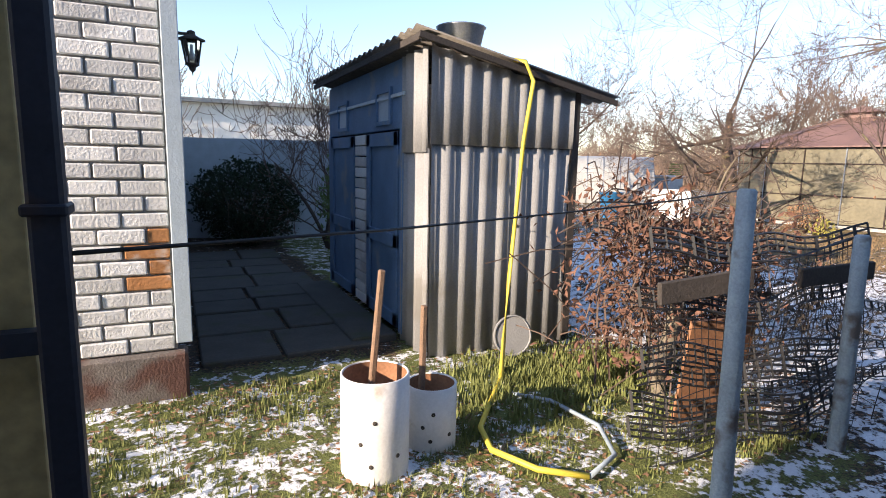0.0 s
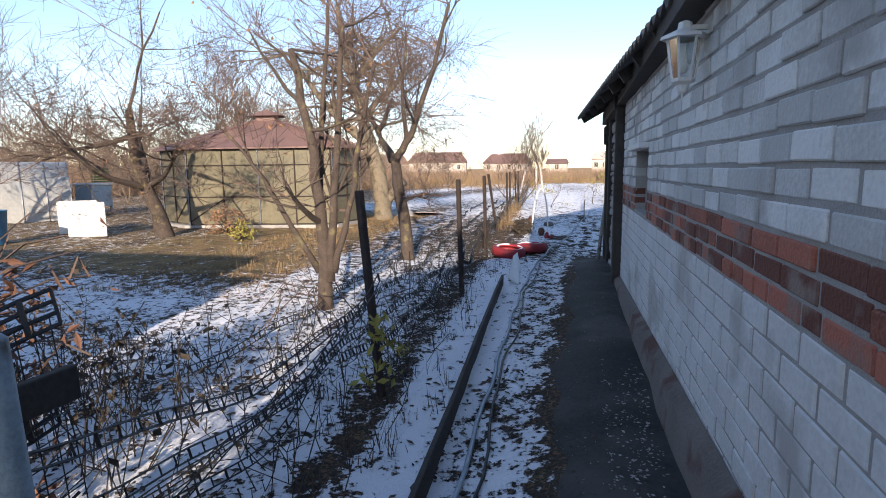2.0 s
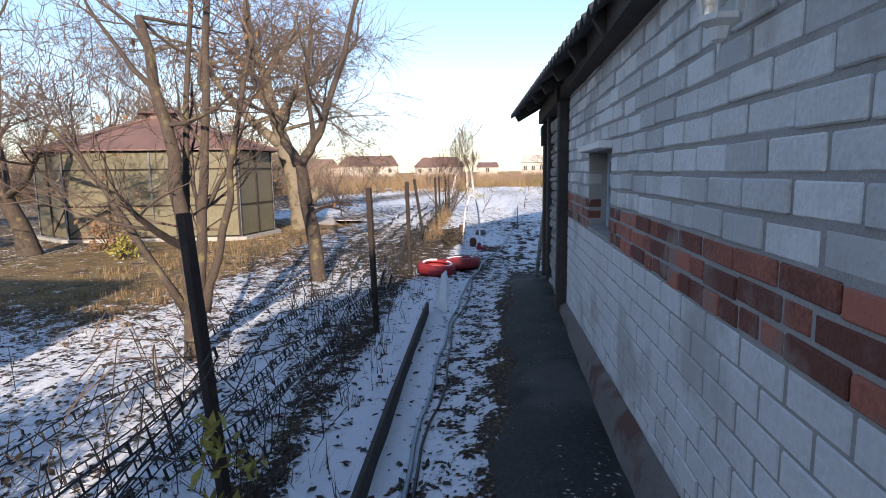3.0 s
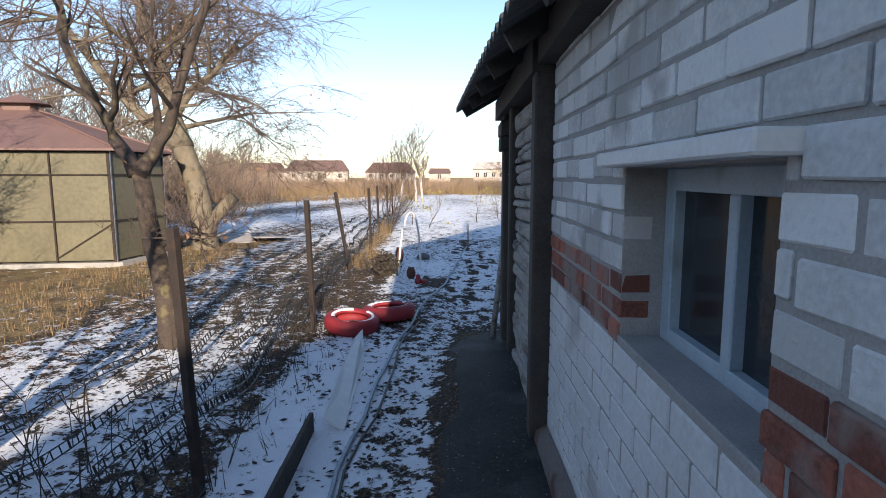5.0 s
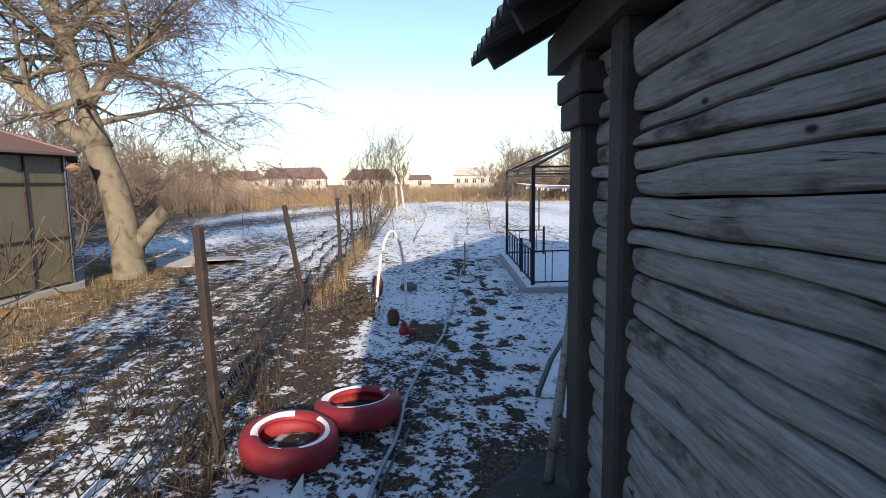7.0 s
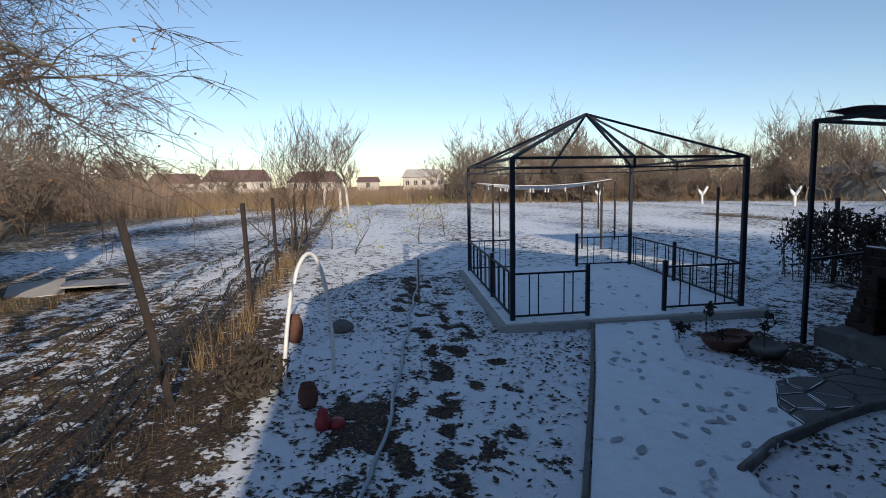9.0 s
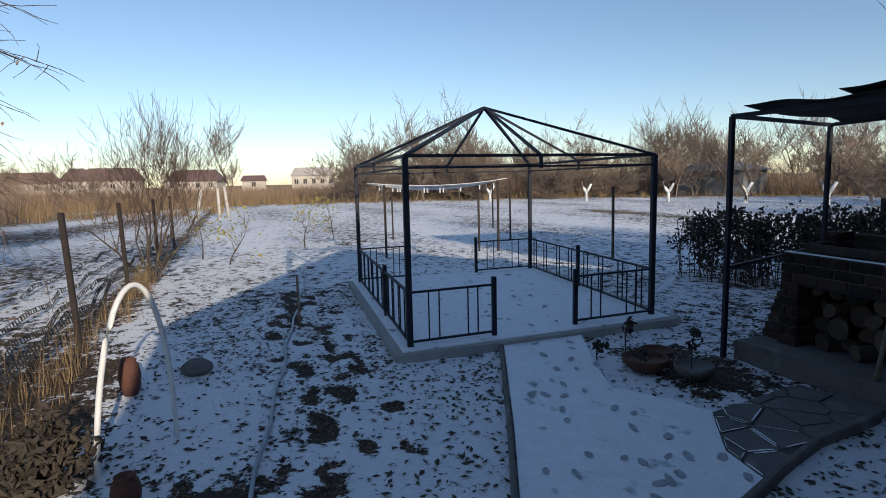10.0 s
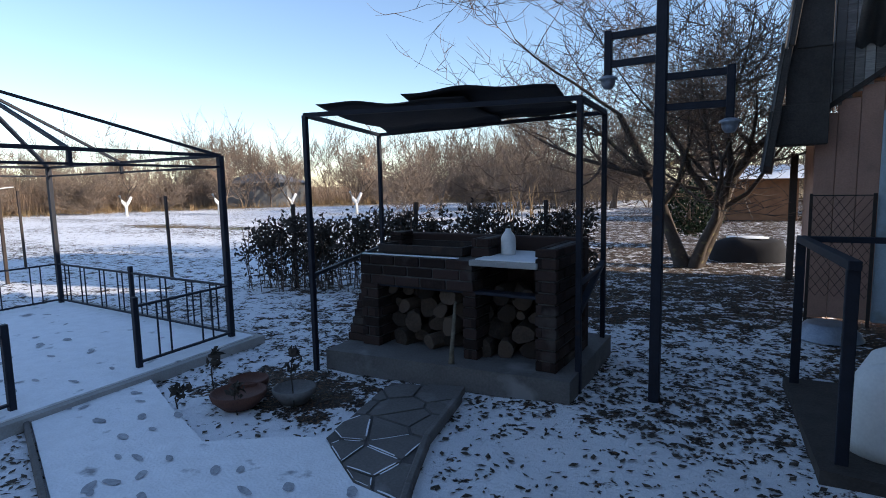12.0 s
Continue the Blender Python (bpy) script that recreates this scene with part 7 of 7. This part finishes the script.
# ---- litter on the ground ----
def litter(name, label, material, seed, count, area, size, flat=0.35, skip=None, lift=0.004):
    r = random.Random(seed)
    v, f = [], []
    for _ in range(count):
        x, y = r.uniform(area[0], area[1]), r.uniform(area[2], area[3])
        if math.sin(x * 2.1 + 1.7 * math.sin(y * 1.3)) * math.sin(y * 2.7 + x * 0.6) < r.uniform(-1.0, 0.7) - 0.15:
            continue
        if skip and skip(x, y) and r.random() < 0.6:
            continue
        z = float(ground_height(np.array(x), np.array(y))) + lift
        a = r.uniform(0, 6.28)
        s = size * r.uniform(0.4, 1.2)
        w = s * r.uniform(0.3, 0.6)
        ca, sa = math.cos(a), math.sin(a)
        k = len(v)
        h = [r.uniform(0, flat) * s for _ in range(4)]
        v += [(x - ca * s, y - sa * s, z + h[0]), (x - sa * w, y + ca * w, z + h[1]), (x + ca * s, y + sa * s, z + h[2]), (x + sa * w, y - ca * w, z + h[3])]
        f += [(k, k + 1, k + 2), (k, k + 2, k + 3)]
    ob = mesh_part(name, raw(v, f, name), material, None)
    return tagged(ob, label, "leaves", kind="stuff")


litter("fallen_leaves", "fallen brown leaves on thin snow", DARK_LEAF, 1, 12000, (3, 13, 1.0, 6.5), 0.032, skip=lambda x, y: 1.34 < y < fence_y(x) - 0.12)
litter("fallen_leaves", "fallen dark leaves on snowy ground", DARK_LEAF, 2, 17000, (12.3, 21, -5, 2.2), 0.03)
litter("fallen_leaves", "dark leaves and soil crumbs near the porch", DARK_LEAF, 3, 5000, (12.4, 17, -9, -3), 0.035)
litter("fallen_leaves", "brown leaves in the yard grass", DRY_LEAF, 4, 5000, (-1.2, 4, 2, 4.2), 0.022)
litter("fallen_leaves", "brown leaves below the garden trees", DRY_LEAF, 5, 7000, (8, 21, 4, 9), 0.035)
litter("gravel_crumbs", "small stones and crumbs on the trodden path", MORTAR, 6, 900, (1, 11.8, 0.2, 0.75), 0.007, 0.8, lift=0.018)

litter("wall_debris", "pale mortar crumbs and leaves beside the wall", MORTAR, 8, 900, (1.2, 6.4, 0.18, 0.46), 0.013, 0.5, lift=0.018)
litter("path_leaves", "dark leaves trodden on the concrete strip", DARK_LEAF, 10, 1500, (1.5, 11.6, 0.16, 0.8), 0.02, 0.3, lift=0.018)
# footprints drawn as flat darker patches over the snow of the walkway and slab
def prints(name, label, seed, count, area, z, inside):
    r = random.Random(seed)
    v, f = [], []
    n = 0
    while n < count:
        x, y = r.uniform(area[0], area[1]), r.uniform(area[2], area[3])
        if not inside(x, y):
            continue
        n += 1
        a = r.gauss(-0.35, 0.5)
        ln, wd = r.uniform(0.035, 0.07), r.uniform(0.016, 0.03)
        k = len(v)
        v.append((x, y, z - 0.002))
        for i in range(12):
            t = 2 * math.pi * i / 12
            u, w = ln * math.cos(t) * r.uniform(0.85, 1.1), wd * math.sin(t) * r.uniform(0.8, 1.15)
            v.append((x + u * math.cos(a) - w * math.sin(a), y + u * math.sin(a) + w * math.cos(a), z))
        f += [(k, k + 1 + i, k + 1 + (i + 1) % 12) for i in range(12)]
    ob = mesh_part(name, raw(v, f, name), mat("dark_print_snow", (0.36, 0.375, 0.40), 0.8, var=0.4, scale=12, fine=60, bump=0.3), None)
    return tagged(ob, label, "footprints", kind="stuff")


def on_walk(x, y):
    c = -1.75 + (17.2 - x) * 0.30
    return 12.9 < x < 17.2 and abs(y - c) < 0.36 + (0.35 if x < 15.2 else 0) and y < -0.15 - (x - 13.7) * 0.35


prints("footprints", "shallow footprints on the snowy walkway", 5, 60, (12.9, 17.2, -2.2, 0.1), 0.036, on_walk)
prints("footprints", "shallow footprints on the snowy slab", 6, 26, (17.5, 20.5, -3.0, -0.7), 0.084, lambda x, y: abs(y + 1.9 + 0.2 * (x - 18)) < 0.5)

# withered weeds standing in the garden
wr = random.Random(55)
v, f = [], []
for _ in range(280):
    x = wr.uniform(3.4, 13.5)
    y = fence_y(x) + abs(wr.gauss(0, 0.9)) - 0.15
    h = wr.uniform(0.12, 0.5)
    p = Vector((x, y, -0.02))
    tip = p + Vector((wr.gauss(0, 0.12), wr.gauss(0, 0.12), h))
    mid = (p + tip) / 2 + Vector((wr.gauss(0, 0.03), wr.gauss(0, 0.03), 0))
    tube_data(v, f, [tuple(p), tuple(mid), tuple(tip)], 0.0035, 3, False)
    for _ in range(2):
        q = mid + Vector((wr.gauss(0, 0.09), wr.gauss(0, 0.09), h * 0.3))
        tube_data(v, f, [tuple(mid), tuple(q)], 0.0025, 3, False)
for _ in range(190):
    x, y = 3.5 + 2.2 * wr.random() ** 1.8, wr.uniform(2.8, 4.4)
    h = wr.uniform(0.25, 0.75) * (1.1 if x < 4.8 else 0.75)
    p = Vector((x, y, -0.02))
    tip = p + Vector((wr.gauss(0, 0.15), wr.gauss(0, 0.15), h))
    mid = (p + tip) / 2 + Vector((wr.gauss(0, 0.05), wr.gauss(0, 0.05), 0))
    tube_data(v, f, [tuple(p), tuple(mid), tuple(tip)], [0.005, 0.004, 0.002], 3, False)
    for _ in range(5):
        q0 = p.lerp(tip, wr.uniform(0.3, 0.95))
        q = q0 + Vector((wr.gauss(0, 0.09), wr.gauss(0, 0.09), h * wr.uniform(0.05, 0.3)))
        tube_data(v, f, [tuple(q0), tuple(q)], 0.0025, 3, False)
        if wr.random() < 0.6:
            k = len(v)
            w = Vector((wr.gauss(0, 0.02), wr.gauss(0, 0.02), wr.gauss(0, 0.02)))
            v.extend([tuple(q), tuple(q + w), tuple(q + w + Vector((0, 0, -0.035))), tuple(q + Vector((0.006, 0.004, -0.03)))])
            f.append((k, k + 1, k + 2, k + 3))
tagged(mesh_part("withered_weeds", raw(v, f, "weeds"), DARK_LEAF, None), "thin withered weed stems in the garden", "weeds", kind="stuff")
# long bowed bramble canes
for k in range(16):
    x = wr.uniform(3.5, 9)
    y = fence_y(x) + wr.uniform(0.5, 1.6)
    d = Vector((wr.gauss(0, 0.6), wr.gauss(0, 0.6), 0))
    ob = thing("bramble_cane", (x, y, 0), "thin bowed bramble cane", "cane", "bramble canes")
    tube("cane", [(0, 0, -0.03), tuple(d * 0.3 + Vector((0, 0, 0.4))), tuple(d * 0.7 + Vector((0, 0, 0.5))), tuple(d + Vector((0, 0, 0.25)))], 0.005, TWIG, ob, 4)
leaf_ball("low_green_shrub", (13.3, 8.2, 0), 0.28, "small yellow-green shrub in dry grass", YELLOW_LEAF, 260, 0.05, 81, "shrub", low=-0.5)
leaf_ball("fence_creeper", (5.35, 1.86, 0.15), 0.2, "yellow-green creeper on the fence post", YELLOW_LEAF, 60, 0.05, 82, "creeper", squash=(0.7, 0.7, 1.8), twigs=False)
leaf_ball("dark_perennial", (15.6, 2.05, 0), 0.26, "dark withered perennial clump", DARK_LEAF, 500, 0.05, 83, "plant", low=-0.4)
leaf_ball("brown_bush", (14.6, 9.5, 0), 0.5, "brown leafless bush by the pavilion", DRY_LEAF, 700, 0.045, 84, "bush", low=-0.4)

# ---- bricks of the side wall ----
def brick_mesh(length, height, depth, bevel=0.005):
    bm = boxed(0, length, -depth, 0, 0, height, bevel)
    me = bpy.data.meshes.new("brick")
    bm.to_mesh(me)
    bm.free()
    return me


wrng = random.Random(101)
CUT = {}


def lay(x, z, length, height, material, depth=0.1, proud=0.0):
    key = (round(length, 2), height, material.name)
    if key not in CUT:
        CUT[key] = brick_mesh(round(length, 2), height, depth)
        CUT[key].materials.append(material)
    ob = new("brick", CUT[key])
    ob.parent = brick_wall
    ob.matrix_local = WALL @ pose(x, proud + wrng.uniform(-0.006, 0.005), z + wrng.uniform(-0.004, 0.004), wrng.uniform(-1.2, 1.2), wrng.uniform(-0.7, 0.7), wrng.uniform(-0.8, 0.8))


def add_brick(lists, x0, x1, y, z0, z1):
    """A brick face with chamfered edges for the joined courses."""
    v, f = lists
    c = 0.005
    k = len(v)
    w = wrng.uniform(-0.003, 0.003)
    for dx, dz, yy in ((0, 0, y - 0.007), (c, c, y)):
        for x, z in ((x0 + dx, z0 + dz + w), (x1 - dx, z0 + dz), (x1 - dx, z1 - dz + w), (x0 + dx, z1 - dz)):
            v.append(tuple(WALL @ Vector((x, yy, z))))
    f.append((k + 4, k + 7, k + 6, k + 5))
    for i in range(4):
        j = (i + 1) % 4
        f.append((k + i, k + 4 + i, k + 4 + j, k + j))


def course(z, height, material, length, start, x0, x1, joined=None):
    x = x0 - start
    while x < x1:
        ln = length if not callable(length) else length()
        a, b_ = max(x, x0), min(x + ln - 0.018, x1)
        x += ln
        spans = [(a, b_)]
        if z + height > WIN_Z0 + 0.01 and z < WIN_Z1 - 0.01:
            spans = [(a, min(b_, WIN0)), (max(a, WIN1), b_)]
        for s, e in spans:
            if e - s > 0.035:
                if joined is None:
                    lay(s, z, e - s, height, material)
                else:
                    d = wrng.uniform(-0.003, 0.002)
                    add_brick(joined, s, e, d - 0.002, z, z + height)


for k in range(10):
    course(1.367 + k * 0.1, 0.083, WHITE_BRICK, 0.266, 0.13 if k % 2 else 0.0, 2.25, BRICK_END - 0.005)
for k in range(3):
    pick = (lambda: wrng.choice((0.133, 0.133, 0.263))) if k == 0 else (lambda: wrng.choice((0.263, 0.263, 0.133)))
    course(1.125 + k * 0.08, 0.066, RED_BRICK, pick, 0.1 * k, 2.25, BRICK_END - 0.005)
low = ([], [])
for k in range(10):
    course(0.12 + k * 0.1, 0.092, WHITEWASH, 0.263, 0.13 if k % 2 else 0.0, 2.25, BRICK_END - 0.005, low)
ob = mesh_part("whitewashed_brickwork", raw(*low, "low"), WHITEWASH, brick_wall, "lower wall thickly whitewashed")
tagged(ob, kind="stuff")
far_bricks = ([], [])
for k in range(22):
    course(0.12 + k * 0.1, 0.088, WHITE_BRICK, 0.263, 0.13 if k % 2 else 0.0, -5.9, 2.24, far_bricks)
tagged(mesh_part("brickwork", raw(*far_bricks, "far"), WHITE_BRICK, brick_wall), kind="stuff")
